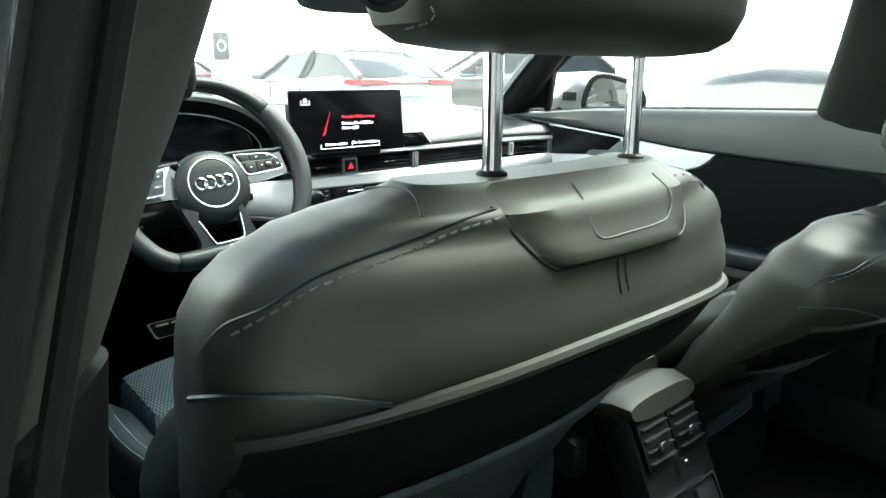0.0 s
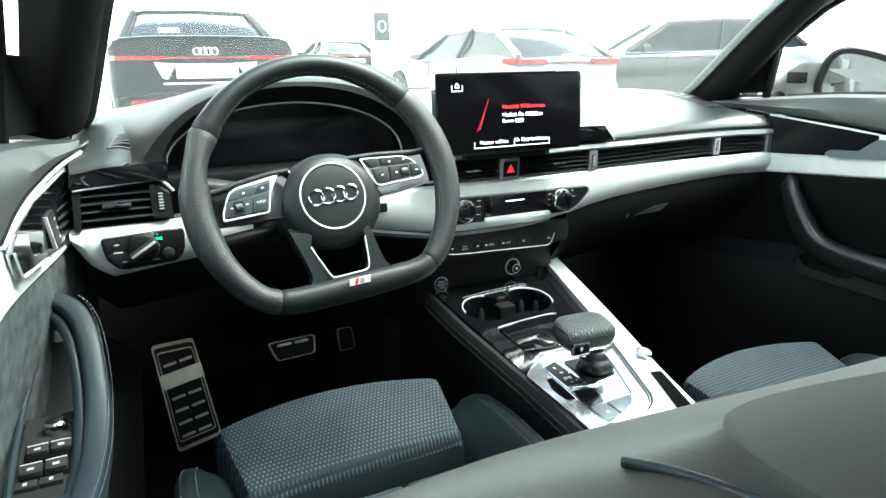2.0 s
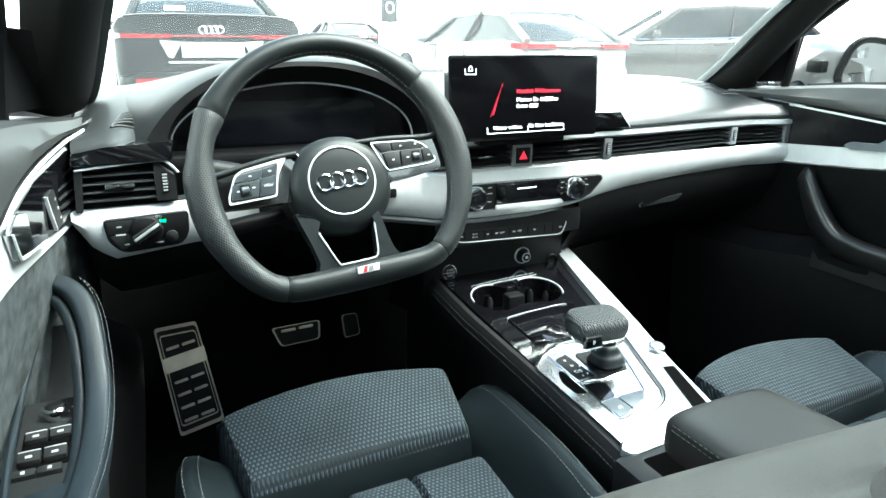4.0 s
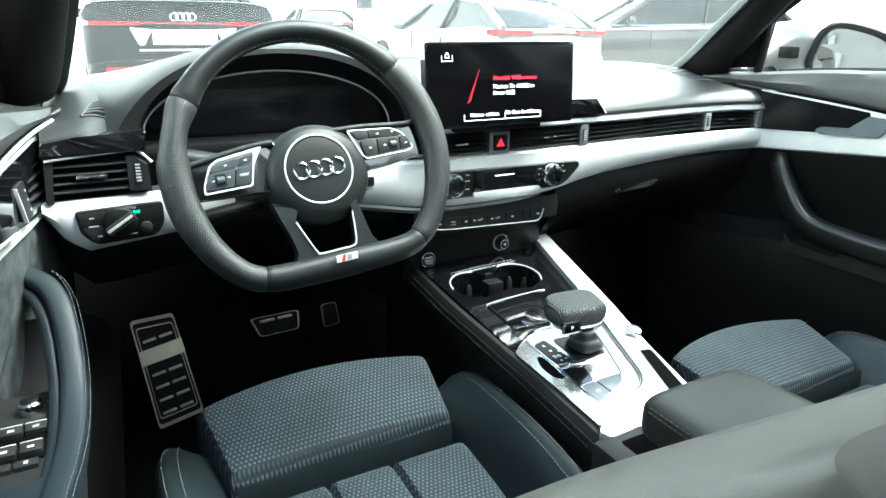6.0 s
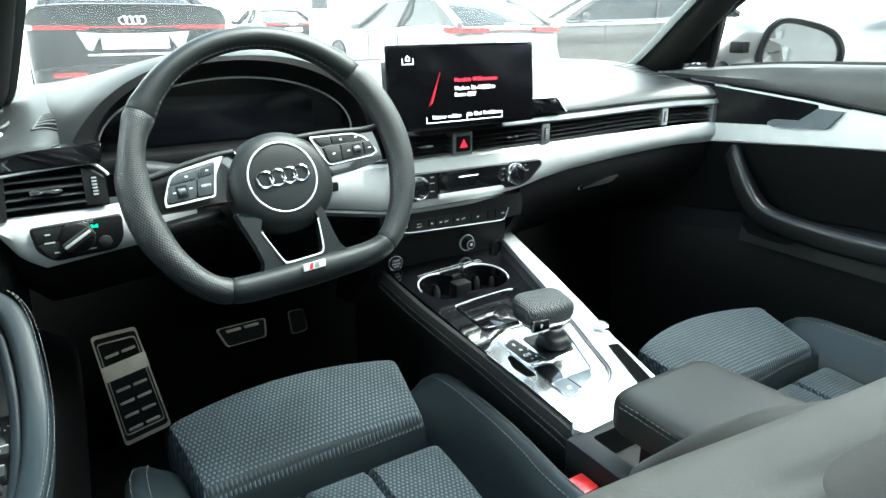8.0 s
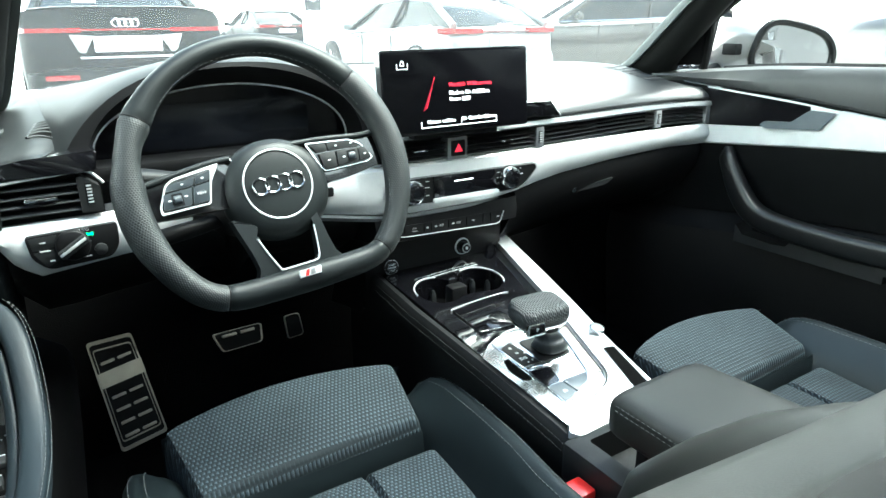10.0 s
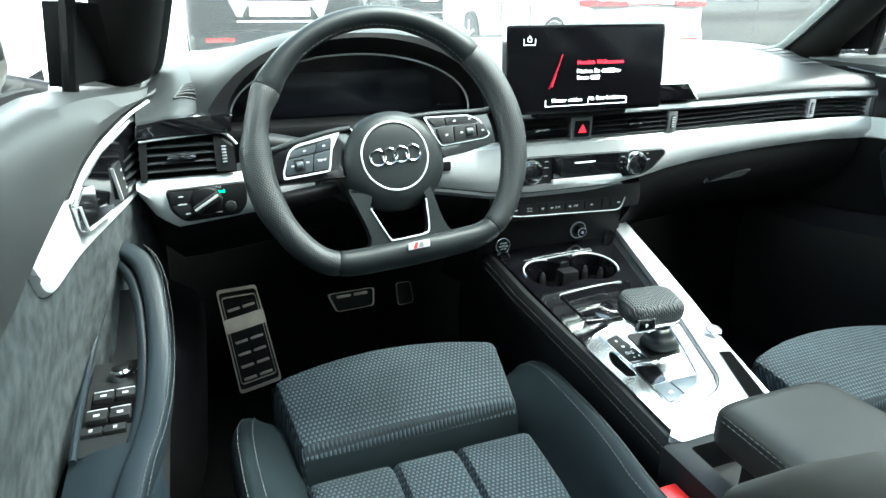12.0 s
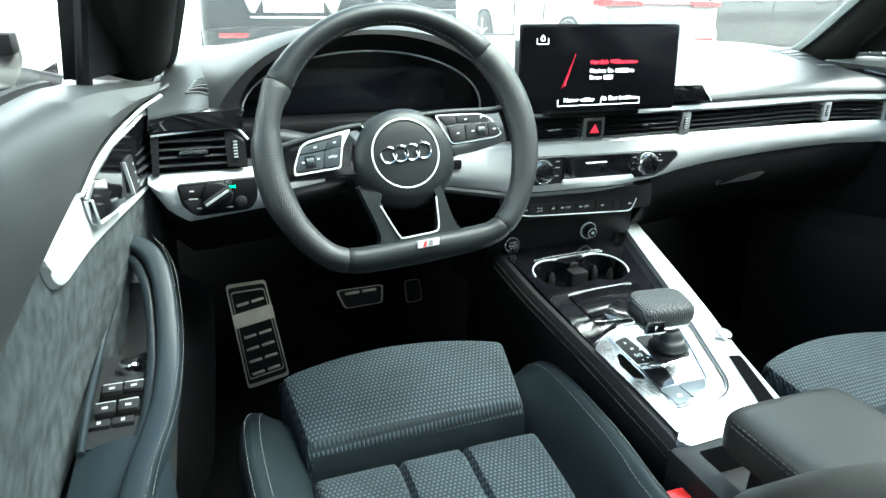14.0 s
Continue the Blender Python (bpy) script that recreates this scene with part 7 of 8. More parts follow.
for sd in (-1, 1):
    b_pillar(sd)
    bt = thing("seat_belt", (sd * 0.70, -0.72, 0.35), "black seat belt hanging down the centre pillar", "belt", group="seat belts")
    S = lambda x, y, z: V((-sd * x, y, z))
    part("webbing", loft([[S(x - 0.0007, y - 0.022, z), S(x - 0.0007, y + 0.022, z), S(x + 0.0007, y + 0.022, z), S(x + 0.0007, y - 0.022, z)] for x, y, z in ((-0.704, -0.772, 1.06), (-0.735, -0.772, 1.0), (-0.765, -0.77, 0.92), (-0.788, -0.76, 0.80), (-0.790, -0.75, 0.55), (-0.790, -0.75, 0.35))]), M_BELT, bt)
    part("belt_guide", loft([superring(S(x, -0.770, 1.068), a, b, Y, Z, 28, 2.3) for x, a, b in ((-0.735, 0.012, 0.016), (-0.708, 0.0125, 0.0165), (-0.696, 0.012, 0.0155), (-0.690, 0.010, 0.013), (-0.687, 0.006, 0.008), (-0.686, 0.002, 0.002))]), M_SOFT, bt, "dark belt guide", 80)
    part("guide_slot", tube([S(-0.698, -0.782, 1.062), S(-0.689, -0.770, 1.060), S(-0.698, -0.758, 1.062)], 0.003, 6), M_SOFT, bt)

# roof, windscreen, rear of the cabin, floor
def roof_z(x, y):
    return 1.405 - 0.10 * (abs(x) / 0.62) ** 3 - 0.05 * ss(y, -0.55, -0.05) - 0.09 * ss(-y, 1.4, 2.2)


def roof_frame(lift, thick, wide):
    """Roof skin round an opening, unseen and added to let light onto the seats."""
    def patch(x0, x1, y0, y1, nx, ny):
        return sheet([[(x * wide, y, roof_z(x, y) + lift) for x in span(x0, x1, nx)] for y in span(y0, y1, ny)], thick)
    return join(patch(-0.64, 0.64, -2.18, -1.08, 16, 8), patch(-0.64, 0.64, -0.55, -0.21, 16, 6), patch(-0.64, -0.47, -1.08, -0.55, 6, 8), patch(0.47, 0.64, -1.08, -0.55, 6, 8))


structure("ceiling", roof_frame(0, 0.02, 1.0), M_LINER, "grey cloth headliner round an opening added to let light in", "ceiling")
structure("roof", roof_frame(0.035, -0.006, 1.05), M_PAINT, "grey painted roof frame", "roof")
# Pane over the made-up opening; it casts no shadow, so daylight comes through.
rf = structure("added_roof_glass", loft([[(x, y, roof_z(x, y) + 0.03) for x in span(-0.485, 0.485, 10)] for y in span(-1.10, -0.53, 10)], closed=False), M_SIDEGLASS, "clear glass over an added, unseen roof opening", "window")
rf.visible_shadow = False
glass_rows = []
for k in span(0, 1, 12):
    row = []
    for u in span(-1, 1, 18):
        bx, by, bz = 0.70 * u, far_edge(0.69 * u) + 0.02, 0.962 - 0.012 * u * u
        tx, ty, tz = 0.575 * u, -0.20 - 0.12 * u * u, roof_z(0.575 * u, -0.22) + 0.01
        row.append(V((bx, by, bz)) * (1 - k) + V((tx, ty, tz)) * k + V((0, 0.02, 0.03)) * math.sin(math.pi * k))
    glass_rows.append(row)
wsg = structure("windscreen", loft(glass_rows, closed=False), M_SCREENGLASS, "clear windscreen with a painted veil of glare", "windscreen")
wsg.visible_shadow = False
structure("windscreen_seal", tube([V(p) + V((0, 0.004, 0.002)) for p in glass_rows[0]], 0.006, 6), M_RUBBER, "black rubber seal below the windscreen", "seal")
structure("header_trim", tube([V(p) + V((0, -0.012, -0.006)) for p in glass_rows[-1]], 0.018, 10), M_LINER, "headliner edge above the windscreen", "trim")
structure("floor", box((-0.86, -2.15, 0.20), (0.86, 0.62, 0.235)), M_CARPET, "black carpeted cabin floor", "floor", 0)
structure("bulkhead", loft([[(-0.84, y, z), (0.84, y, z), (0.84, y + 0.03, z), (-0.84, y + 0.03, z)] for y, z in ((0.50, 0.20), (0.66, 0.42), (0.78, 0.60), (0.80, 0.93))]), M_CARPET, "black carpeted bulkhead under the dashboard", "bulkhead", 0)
for sd in (-1, 1):
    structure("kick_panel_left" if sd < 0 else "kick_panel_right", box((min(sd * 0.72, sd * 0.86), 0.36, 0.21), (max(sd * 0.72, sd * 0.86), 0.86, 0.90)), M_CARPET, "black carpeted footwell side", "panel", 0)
for sd in (-1, 1):
    structure("sill_left" if sd < 0 else "sill_right", box((min(sd * 0.76, sd * 0.90), -2.1, 0.17), (max(sd * 0.76, sd * 0.90), 0.5, 0.36), 0.01), M_BLACK, "black door sill", "sill")
mat_ = thing("floor_mat", (-0.40, 0.2, 0.235), "black carpet floor mat in the driver's footwell", "floor mat")
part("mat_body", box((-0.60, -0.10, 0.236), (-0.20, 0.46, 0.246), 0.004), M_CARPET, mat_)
structure("bonnet", sheet([[(x, y, 0.955 - 0.02 * (x / 0.8) ** 2 - 0.16 * ss(y, 0.9, 2.0) - 0.03 * ss(abs(x), 0.5, 0.85)) for x in span(-0.85, 0.85, 16)] for y in span(0.86, 2.0, 10)], 0.01), M_PAINT, "grey painted bonnet of the car", "bonnet")
for sd in (-1, 1):
    structure("wing_left" if sd < 0 else "wing_right", box((min(sd * 0.84, sd * 0.92), 0.45, 0.30), (max(sd * 0.84, sd * 0.92), 2.0, 0.90), 0.03), M_PAINT, "grey painted front wing", "wing")
    structure("quarter_left" if sd < 0 else "quarter_right", box((min(sd * 0.80, sd * 0.90), -3.0, 0.30), (max(sd * 0.80, sd * 0.90), -1.95, 0.95), 0.03), M_PAINT, "grey painted rear quarter", "body panel")
    if sd > 0:
        structure("rear_door_right", loft([[(0.775, y, 0.25), (0.772, y, 0.60), (0.765, y, 0.93), (0.80, y, 0.965), (0.86, y, 0.94), (0.91, y, 0.70), (0.88, y, 0.25)] for y in span(-1.95, -0.80, 8)]), M_SOFT, "dark trimmed closed rear door", "door")
        rg = structure("rear_window_right", loft([[(0.835, -1.95, 0.95), (0.835, -0.93, 0.95)], [(0.69, -1.9, 1.31), (0.69, -0.96, 1.31)]], closed=False), M_SIDEGLASS, "clear rear door window", "window")
        rg.visible_shadow = False
    structure("c_pillar_left" if sd < 0 else "c_pillar_right", loft([[V((sd * x, y, z)) for x, y in ((xa, ya), (xa + 0.08, ya), (xa + 0.08, ya - 0.35), (xa, ya - 0.30))] for xa, ya, z in ((0.74, -1.95, 0.90), (0.70, -1.93, 1.10), (0.60, -1.90, 1.34))]), M_PILLAR, "dark rear pillar", "pillar")
structure("parcel_shelf", box((-0.76, -2.75, 0.93), (0.76, -2.0, 0.96), 0.01), M_SOFT, "dark rear shelf", "shelf")
structure("boot_lid", box((-0.80, -3.3, 0.45), (0.80, -2.75, 0.97), 0.04), M_PAINT, "grey painted boot", "body panel")
rw = structure("rear_window", loft([[(-0.70, -2.72, 0.965), (0.70, -2.72, 0.965)], [(-0.58, -2.15, 1.31), (0.58, -2.15, 1.31)]], closed=False), M_SIDEGLASS, "clear rear window", "window")
rw.visible_shadow = False
rm = thing("rear_view_mirror", (-0.055, -0.02, 1.20), "black-framed rear-view mirror below the windscreen's top", "mirror")
part("frame", loft([superring((-0.055, y, 1.218), a, b, X, Z, 28, 3.2) for y, a, b in ((0.075, 0.085, 0.022), (0.06, 0.110, 0.032), (0.045, 0.112, 0.034))]), M_BLACK, rm)
part("mirror_glass", prism([(p.x, p.z) for p in superring((-0.055, 0, 1.218), 0.107, 0.030, X, Z, 28, 3.2)], (0, 0.0435, 0), X, (0, 0.06, 1), 0.002), M_MIRROR, rm, "mirror glass")
part("mirror_stem", tube([(-0.055, 0.06, 1.235), (-0.03, 0.07, 1.29), (0.0, 0.06, 1.32)], 0.012, 10), M_BLACK, rm)
rm.matrix_world = Matrix.Translation((-0.055, 0.05, 1.218)) @ Matrix.Rotation(radians(-17), 4, "Z") @ Matrix.Translation((0.055, -0.05, -1.218)) @ rm.matrix_world

# ================================================================ the lot outside
def car(name, label, paint, m, length=4.75, width=1.87, height=1.42, saloon=True, suv=False, light=True, lid=0.0):
    """A parked car, nose along +y, its rear bumper at y = 0, standing on z = 0 (in its own frame m)."""
    c = thing(name, (0, 0, 0), label, "car", group="parked cars", m=m)
    w = width / 2
    L = length
    belt = 0.93 if not suv else 1.05
    roof = height
    # side outline heights of the body along its length: lower sill, belt
    st = [(0.0, 0.45, 0.72, 0.80), (0.03, 0.36, 0.88, 0.90), (0.10, 0.30, belt + 0.03, 0.965), (0.45, 0.24, belt + 0.055, 1.0), (1.2, 0.22, belt + 0.02, 1.0), (2.2, 0.22, belt - 0.02, 1.0), (3.2, 0.22, belt - 0.05, 1.0),
          (3.9, 0.24, belt - 0.14, 0.985), (4.4, 0.28, belt - 0.22, 0.95), (4.65, 0.33, belt - 0.32, 0.86), (4.75, 0.42, belt - 0.45, 0.70)]
    if suv:
        st = st[:7] + [(3.9, 0.24, belt - 0.03, 0.985), (4.4, 0.28, belt - 0.10, 0.95), (4.65, 0.33, belt - 0.22, 0.86), (4.75, 0.42, belt - 0.45, 0.70)]
    st = [(y, lo, hi + lid * max(0.0, 1 - y / 1.6) * (0.6 if y == 0 else 1), k) for y, lo, hi, k in st]
    rings = []
    for y, lo, hi, k in st:
        y *= L / 4.75
        a = w * k
        rings.append([(-a * 0.90, y, lo), (-a * 0.985, y, lo + 0.08), (-a, y, lo + (hi - lo) * 0.5), (-a * 0.985, y, hi - 0.10), (-a * 0.93, y, hi - 0.015), (-a * 0.80, y, hi + 0.012), (0, y, hi + 0.03),
                      (a * 0.80, y, hi + 0.012), (a * 0.93, y, hi - 0.015), (a * 0.985, y, hi - 0.10), (a, y, lo + (hi - lo) * 0.5), (a * 0.985, y, lo + 0.08), (a * 0.90, y, lo)])
    part("body", loft(rings), paint, c, "", 50)
    # cabin: roof and glass
    if lid:
        cab = [(0.60, belt + lid, 0.82, 0), (0.95, belt + 0.27, 0.76, 0), (1.40, roof - 0.08, 0.68, 0), (1.95, roof, 0.66, 0), (2.5, roof - 0.05, 0.67, 0), (3.4, belt - 0.03, 0.84, 0)]
    elif suv:
        cab = [(0.06, belt + 0.10, 0.86, 0.02), (0.30, roof - 0.14, 0.72, 0), (0.60, roof - 0.02, 0.68, 0), (1.6, roof, 0.67, 0), (2.5, roof - 0.05, 0.68, 0), (3.3, belt + 0.02, 0.86, 0)]
    elif saloon:
        cab = [(0.35, belt + 0.05, 0.80, 0), (0.75, belt + 0.20, 0.76, 0), (1.25, roof - 0.08, 0.66, 0), (1.9, roof, 0.64, 0), (2.5, roof - 0.05, 0.66, 0), (3.4, belt - 0.03, 0.84, 0)]
    else:
        cab = [(0.10, belt + 0.06, 0.82, 0), (0.45, belt + 0.26, 0.74, 0), (0.95, roof - 0.05, 0.67, 0), (1.7, roof, 0.64, 0), (2.5, roof - 0.05, 0.66, 0), (3.4, belt - 0.03, 0.84, 0)]
    cab = [(y * L / 4.75, z, k, q) for y, z, k, q in cab]
    part("glasshouse", loft([[(-w * 0.90, y, belt - 0.02), (-w * (0.90 + 2 * k) / 3, y, belt + (z - belt) * 0.45), (-w * k, y, z - 0.03), (-w * k * 0.8, y, z), (0, y, z + 0.012), (w * k * 0.8, y, z), (w * k, y, z - 0.03), (w * (0.90 + 2 * k) / 3, y, belt + (z - belt) * 0.45), (w * 0.90, y, belt - 0.02)] for y, z, k, q in cab]), M_CARGLASS, c, "dark tinted windows", 40)
    mid = cab[2:5]
    part("roof_skin", loft([[(-w * k * 1.03, y, z - 0.055), (-w * k * 0.99, y, z - 0.005), (-w * k * 0.78, y, z + 0.014), (0, y, z + 0.024), (w * k * 0.78, y, z + 0.014), (w * k * 0.99, y, z - 0.005), (w * k * 1.03, y, z - 0.055), (0, y, z - 0.04)] for y, z, k, q in mid]), paint, c, "", 50)
    for sg in (-1, 1):
        for a, b in ((0, 2), (5, 4)):
            ya, za, ka, _ = cab[a]
            yb, zb, kb, _ = cab[b]
            part("pillar", tube([(sg * w * 0.88 if a else sg * w * 0.84, ya, belt + 0.0 if a == 5 else za), (sg * w * kb * 1.0, yb, zb - 0.02)], 0.045, 6), paint, c)
        ym = cab[3][0] + 0.05
        part("pillar", tube([(sg * w * 0.905, ym, belt), (sg * w * 0.655, ym - 0.1, roof - 0.03)], 0.03, 6), M_BLACK, c)
        part("window_line", tube([(sg * w * 0.935, y * L / 4.75, belt + 0.012 + dz) for y, dz in ((0.5, 0.05), (1.2, 0.015), (2.2, -0.02), (3.3, -0.045))], 0.009, 5), M_CHROME, c)
        for yy in (0.86 * L / 4.75, 3.86 * L / 4.75):
            wh = part("wheel", lathe([(0.335, -0.11), (0.345, -0.08), (0.345, 0.08), (0.335, 0.11), (0.25, 0.115)], (sg * (w - 0.10), yy, 0.345), (sg, 0, 0), 28), M_TYRE, c, "black tyre")
            part("rim", lathe([(0.25, 0.02), (0.25, 0.112), (0.235, 0.112), (0.215, 0.075), (0.05, 0.085)], (sg * (w - 0.10), yy, 0.345), (sg, 0, 0), 28), M_BLACK, wh)
            for k in range(5):
                ang = 2 * math.pi * k / 5 + 0.3
                d = V((0, math.cos(ang), math.sin(ang)))
                part("spoke", tube([V((sg * (w - 0.002), yy, 0.345)) + d * 0.03, V((sg * (w + 0.006), yy, 0.345)) + d * 0.23], [0.03, 0.022], 6), M_ALU, wh)
            part("wheel_arch", tube([(sg * (w - 0.012), yy + 0.375 * math.cos(radians(a)), 0.345 + 0.375 * math.sin(radians(a))) for a in span(-8, 188, 16)], 0.028, 6), M_BLACK, c)
        part("door_mirror", loft([superring((sg * (w + dx), 3.0 * L / 4.75, belt + 0.06), a, b, Y, Z, 12, 2.6) for dx, a, b in ((-0.03, 0.03, 0.03), (0.04, 0.07, 0.065), (0.14, 0.06, 0.06), (0.17, 0.02, 0.02))]), paint, c)
        for yy in (1.75, 2.75):
            part("door_handle", box((sg * (w - 0.012) - 0.012, yy * L / 4.75, belt - 0.12), (sg * (w - 0.012) + 0.022, yy * L / 4.75 + 0.20, belt - 0.095), 0.006), paint, c)
            part("door_gap", box((sg * (w - 0.004) - 0.008, (yy - 0.15) * L / 4.75, 0.35), (sg * (w - 0.004) + 0.006, (yy - 0.142) * L / 4.75, belt - 0.05)), M_BLACK, c)
        part("tail_lamp", loft([[(sg * a, y, zl), (sg * a, y, zh), (sg * b, y + 0.0, zh), (sg * b, y, zl)] for y, a, b, zl, zh in ((-0.018, w * 0.42, w * 0.90, 0.895 if not suv else 0.985, 0.955 if not suv else 1.022), (0.10, w * 0.42, w * 0.972, 0.885 if not suv else 0.98, 0.965 if not suv else 1.03), (0.30, w * 0.9, w * 0.985, 0.90 if not suv else 0.985, 0.955 if not suv else 1.03))]), M_TAIL, c, "red tail lamp")
        zr = 0.455 if not lid else 0.545
        part("reflector", box((min(sg * w * 0.50, sg * w * 0.80), -0.065, zr), (max(sg * w * 0.50, sg * w * 0.80), 0.04, zr + 0.045), 0.006), M_TAIL, c)
        part("tail_pipe", box((min(sg * w * 0.50, sg * w * 0.70), -0.015, 0.30), (max(sg * w * 0.50, sg * w * 0.70), 0.06, 0.36), 0.01), M_CHROME, c)
        part("head_lamp", loft([superring((sg * w * 0.70, y * L / 4.75, belt - 0.29), 0.20, 0.055, X, Z, 14, 3) for y in (4.48, 4.64)]), M_CHROME, c, "clear headlamp")
    if light:
        part("light_band", box((-w * 0.43, -0.012, 0.915 if not suv else 1.0), (w * 0.43, 0.05, 0.93 if not suv else 1.015), 0.004), M_TAIL, c, "thin red light band across the tail")
    z0 = 0.985 if not suv else 1.08
    for i in range(4):
        part("emblem_ring", tube([(-0.085 + 0.0567 * i + 0.037 * math.cos(2 * math.pi * j / 20), 0.022, z0 - 0.012 + 0.037 * math.sin(2 * math.pi * j / 20)) for j in range(20)], 0.0055, 5, closed=True), M_CHROME, c, "plain chrome ring")
    part("number_plate", box((-0.26, -0.022, 0.735), (0.26, 0.03, 0.845), 0.004) if not lid else box((-0.31, -0.03, 0.80), (0.31, 0.03, 0.945), 0.004), M_WHITE, c, "blank white number plate", 0)
    part("rear_bumper", loft([superring((0, y, z), a, b, X, Z, 20, 5) for y, z, a, b in ((-0.05, 0.50, w * 0.80, 0.08), (-0.03, 0.52, w * 0.90, 0.13), (0.06, 0.52, w * 0.965, 0.14), (0.25, 0.50, w * 0.97, 0.14))]), paint, c, "", 50)
    part("diffuser", box((-w * 0.72, -0.045, 0.27), (w * 0.72, 0.2, 0.40), 0.02), M_BLACK, c)
    part("trim_strip", box((-w * 0.74, -0.058, 0.405), (w * 0.74, 0.0, 0.418), 0.003), M_CHROME, c)
    if lid:
        zl = belt + 0.03 + lid
        part("boot_lip", loft([[(x, 0.035 + 0.10 * (x / w) ** 2, zl + 0.006 - 0.05 * (x / w) ** 4), (x, 0.02 + 0.10 * (x / w) ** 2, zl + 0.022 - 0.05 * (x / w) ** 4), (x, 0.10 + 0.10 * (x / w) ** 2, zl + 0.030 - 0.05 * (x / w) ** 4), (x, 0.20 + 0.10 * (x / w) ** 2, zl + 0.012 - 0.05 * (x / w) ** 4)] for x in span(-w * 0.84, w * 0.84, 16)]), paint, c, "spoiler lip on the boot lid")
        part("window_sticker", box((-0.42, 0.70, zl + 0.07), (-0.20, 0.72, zl + 0.12), 0.002), M_WHITE, c, "white sticker in the rear window", 0)
        for sg in (-1, 1):
            # Pale wedges stand for the bright reflection on the bumper.
            part("bumper_glint", prism(rounded([(sg * 0.30, 0.95), (sg * 0.52, 0.965), (sg * 0.45, 0.80), (sg * 0.40, 0.785)][::(1 if sg < 0 else -1)], 0.02), (0, -0.02, 0), X, Z, 0.05, 0.004), M_GREYTRIM, c, "pale wedge painting a reflection on the tail")
        part("tail_line", box((-w * 0.46, -0.075, 0.742), (w * 0.46, 0.0, 0.756), 0.003), M_ALU, c, "bright line under the plate")
    return c


M_CARGLASS = mat("tinted car glass", (0.016, 0.019, 0.019), 0.10, spec=0.14)
M_TYRE = mat("tyre rubber", (0.018, 0.018, 0.018), 0.85, grain=(80, 0.3), var=(6, 0.2))
M_TAIL = mat("tail lamp red", (0.20, 0.006, 0.008), 0.2, coat=0.5, var=(12, 0.3))
P_BLACK = mat("black car paint", (0.003, 0.004, 0.004), 0.30, spec=0.12)
P_SILVER = mat("white silver car paint", (0.17, 0.18, 0.185), 0.30, metal=0.3, coat=0.5)
P_GREEN = mat("dark bronze car paint", (0.030, 0.029, 0.025), 0.28, metal=0.4, coat=0.4)
P_GREY = mat("warm grey car paint", (0.10, 0.097, 0.09), 0.28, metal=0.5, coat=0.5)

car("saloon_car", "black saloon parked with its tail towards the windscreen", P_BLACK, pose(0.37, 6.7, 0, 0, 0, -3), suv=True, height=1.60, width=1.94, lid=0.12)
car("coupe_car", "pale silver fastback car with red tail lamps", P_SILVER, pose(5.15, 6.75, 0, 0, 0, 0), saloon=False, width=1.88)
car("estate_car", "dark bronze estate car parked beyond the silver car", P_GREEN, pose(11.2, 7.9, 0, 0, 0, 62), suv=True, height=1.62)
car("saloon_car", "black saloon further off with red tail lamps", P_BLACK, pose(6.6, 19.5, 0, 0, 0, 0))
car("saloon_car", "pale saloon far off beyond the black car", P_SILVER, pose(4.6, 25.0, 0, 0, 0, 0))
car("sport_utility_car", "warm grey tall car parked alongside the passenger door", P_GREY, pose(5.05, -2.95, 0, 0, 0, 0) @ Matrix.Scale(1.10, 4), suv=True, height=1.60, length=4.5, width=1.92)

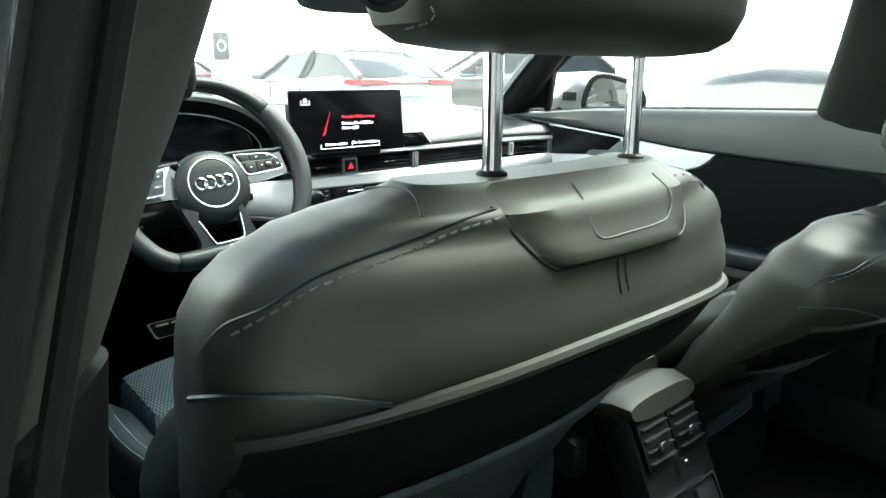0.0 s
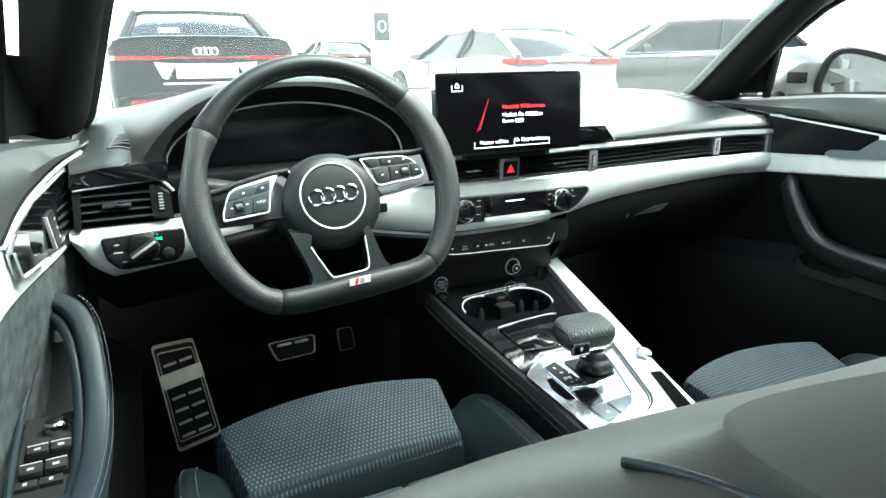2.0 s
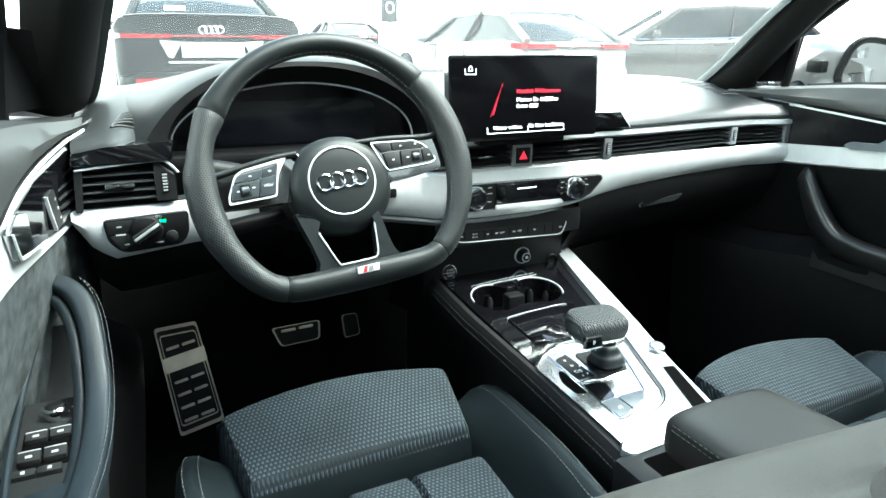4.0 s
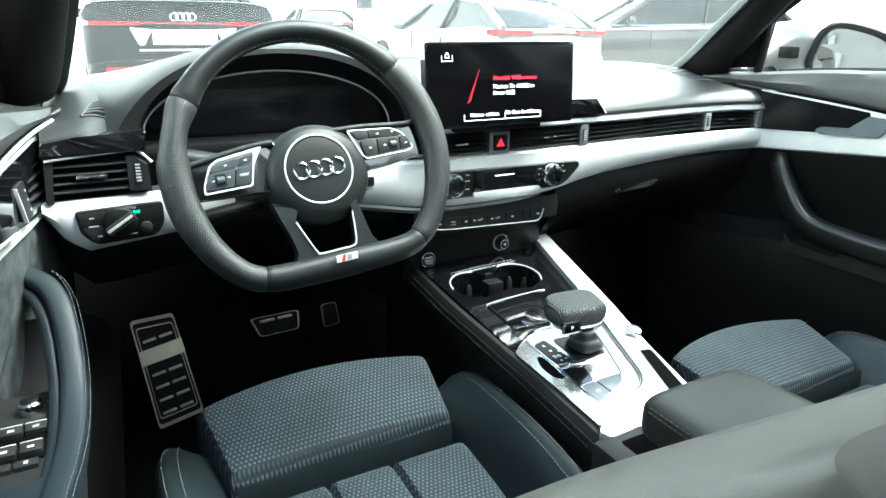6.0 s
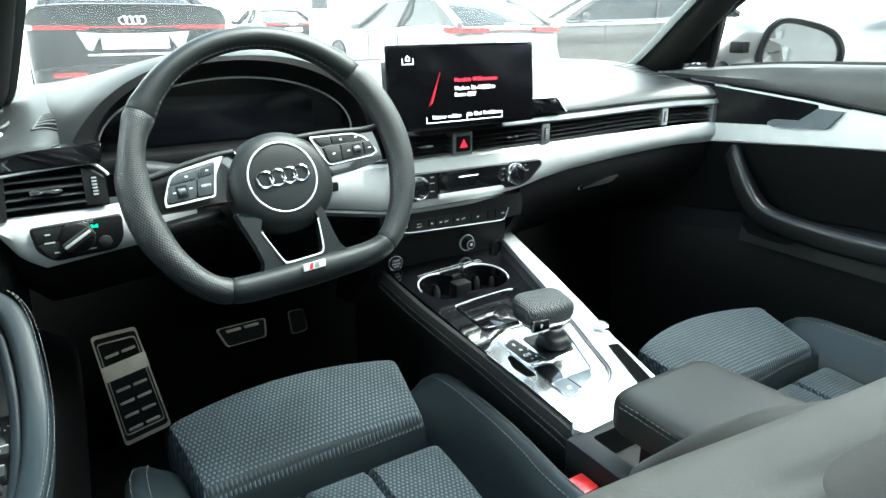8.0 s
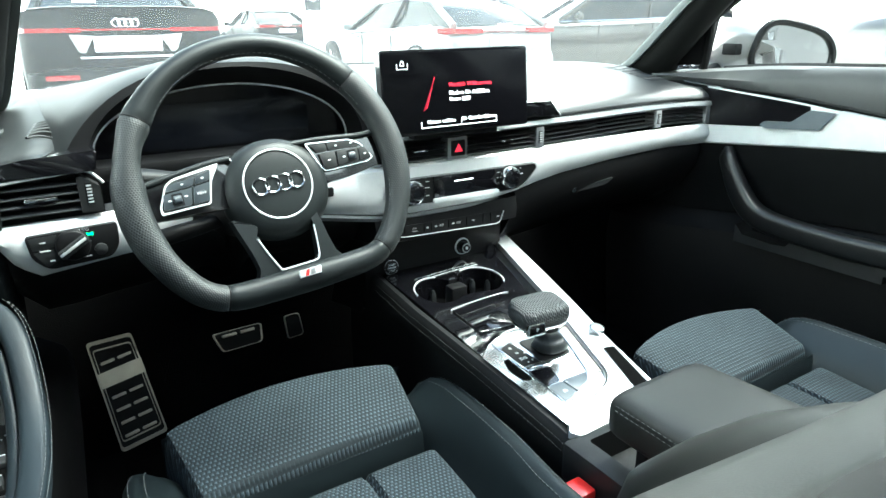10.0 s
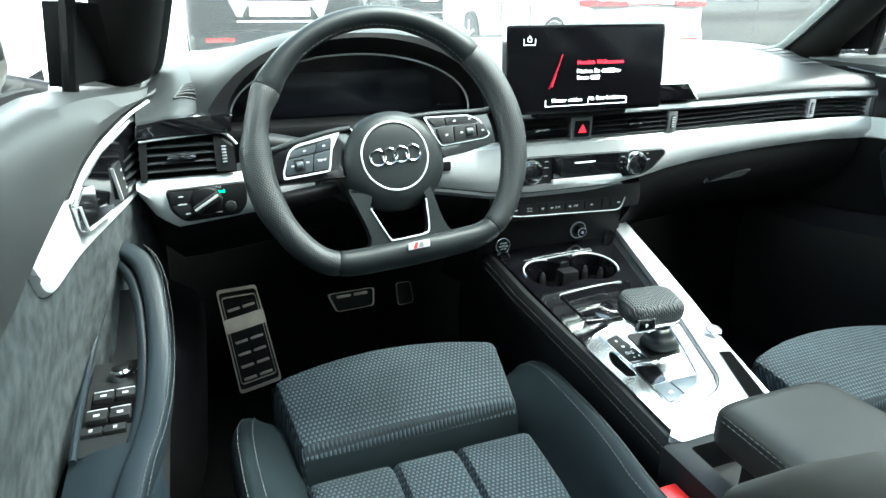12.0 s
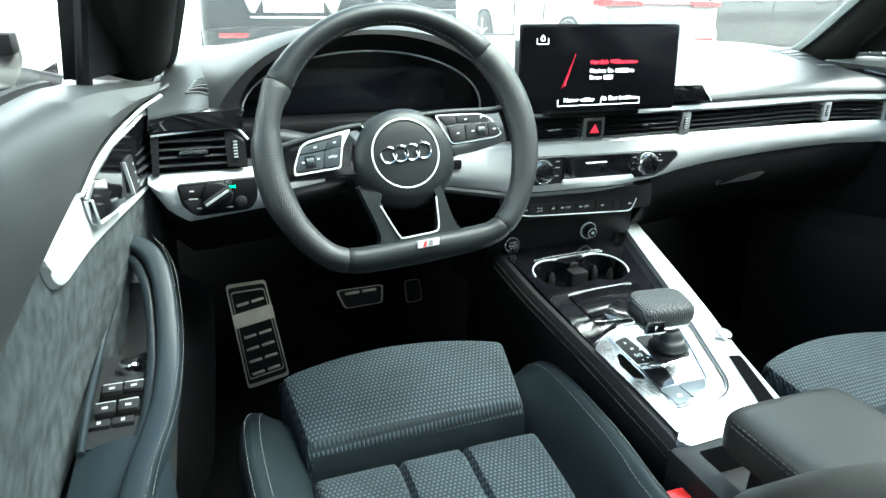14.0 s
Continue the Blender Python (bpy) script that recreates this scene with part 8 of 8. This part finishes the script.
sg_ = thing("sign_post", (2.55, 7.2, 0), "white sign pillar with a dark panel", "sign")
part("pillar", box((2.42, 7.15, 0), (2.66, 7.25, 1.14), 0.01), M_WHITE, sg_)
part("panel", box((2.43, 7.13, 1.19), (2.63, 7.16, 1.52), 0.005), mat("dark sign face", (0.03, 0.032, 0.035), 0.4, var=(6, 0.2)), sg_, "dark sign panel")
part("panel_post", box((2.52, 7.17, 1.14), (2.56, 7.2, 1.50)), M_ALU, sg_)
part("panel_mark", tube([(2.53 + 0.05 * math.cos(2 * math.pi * j / 20), 7.126, 1.36 + 0.06 * math.sin(2 * math.pi * j / 20)) for j in range(20)], 0.008, 5, closed=True), M_WHITE, sg_)
ground = structure("ground", box((-400, -400, -0.3), (400, 400, 0.0)), M_GROUND, "grey concrete paving of the car lot", "ground", smooth=0)

# Glowing cylinder added as the white distance; it also throws light into the cabin.
M_BACKGLOW = mat("glowing white backdrop", (0.8, 0.8, 0.8), 1.0, emit=(1.0, 1.0, 1.0, 0.6))
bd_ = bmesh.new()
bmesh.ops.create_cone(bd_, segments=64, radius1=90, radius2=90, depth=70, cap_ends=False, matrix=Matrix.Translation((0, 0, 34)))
structure("backdrop", bd_, M_BACKGLOW, "plain glowing white backdrop added round the lot", "backdrop", smooth=60)

for wx, wy in ((-0.80, 1.30), (0.80, 1.30), (-0.80, -2.35), (0.80, -2.35)):
    wh = thing("road_wheel", (wx, wy, 0), "black tyre on a plain alloy rim under the car", "wheel", group="wheels of the car")
    part("tyre", lathe([(0.235, -0.10), (0.325, -0.11), (0.335, -0.08), (0.335, 0.08), (0.325, 0.11), (0.235, 0.10)], (wx, wy, 0.335), (math.copysign(1, wx), 0, 0), 36), M_TYRE, wh)
    part("rim", lathe([(0.235, 0.0), (0.235, 0.09), (0.215, 0.085), (0.19, 0.05), (0.05, 0.06)], (wx, wy, 0.335), (math.copysign(1, wx), 0, 0), 32), M_ALU, wh)
structure("underbody", box((-0.78, -3.2, 0.17), (0.78, 2.0, 0.20)), M_BLACK, "black underside of the car", "underbody", 0)
structure("nose", box((-0.86, 2.0, 0.25), (0.86, 2.12, 0.80), 0.05), M_PAINT, "grey painted front bumper", "bumper")

# Unseen wall added behind the car to hold light off the rear.
structure("light_block_south", box((-30, -9.3, 0), (30, -9.0, 6.5)), mat("grey light-blocking wall", (0.13, 0.13, 0.13), 0.5, var=(0.4, 0.15)), "plain grey unseen wall added to cut light from behind", "wall", smooth=0)
# Second unseen wall, added to darken what the open left side lets in.
structure("light_block_west", box((-3.6, -9.0, 0), (-3.3, -2.0, 5.0)), mat("dark light-blocking wall", (0.09, 0.09, 0.09), 0.5, var=(0.4, 0.15)), "plain dark unseen wall added to cut light from the left", "wall", smooth=0)
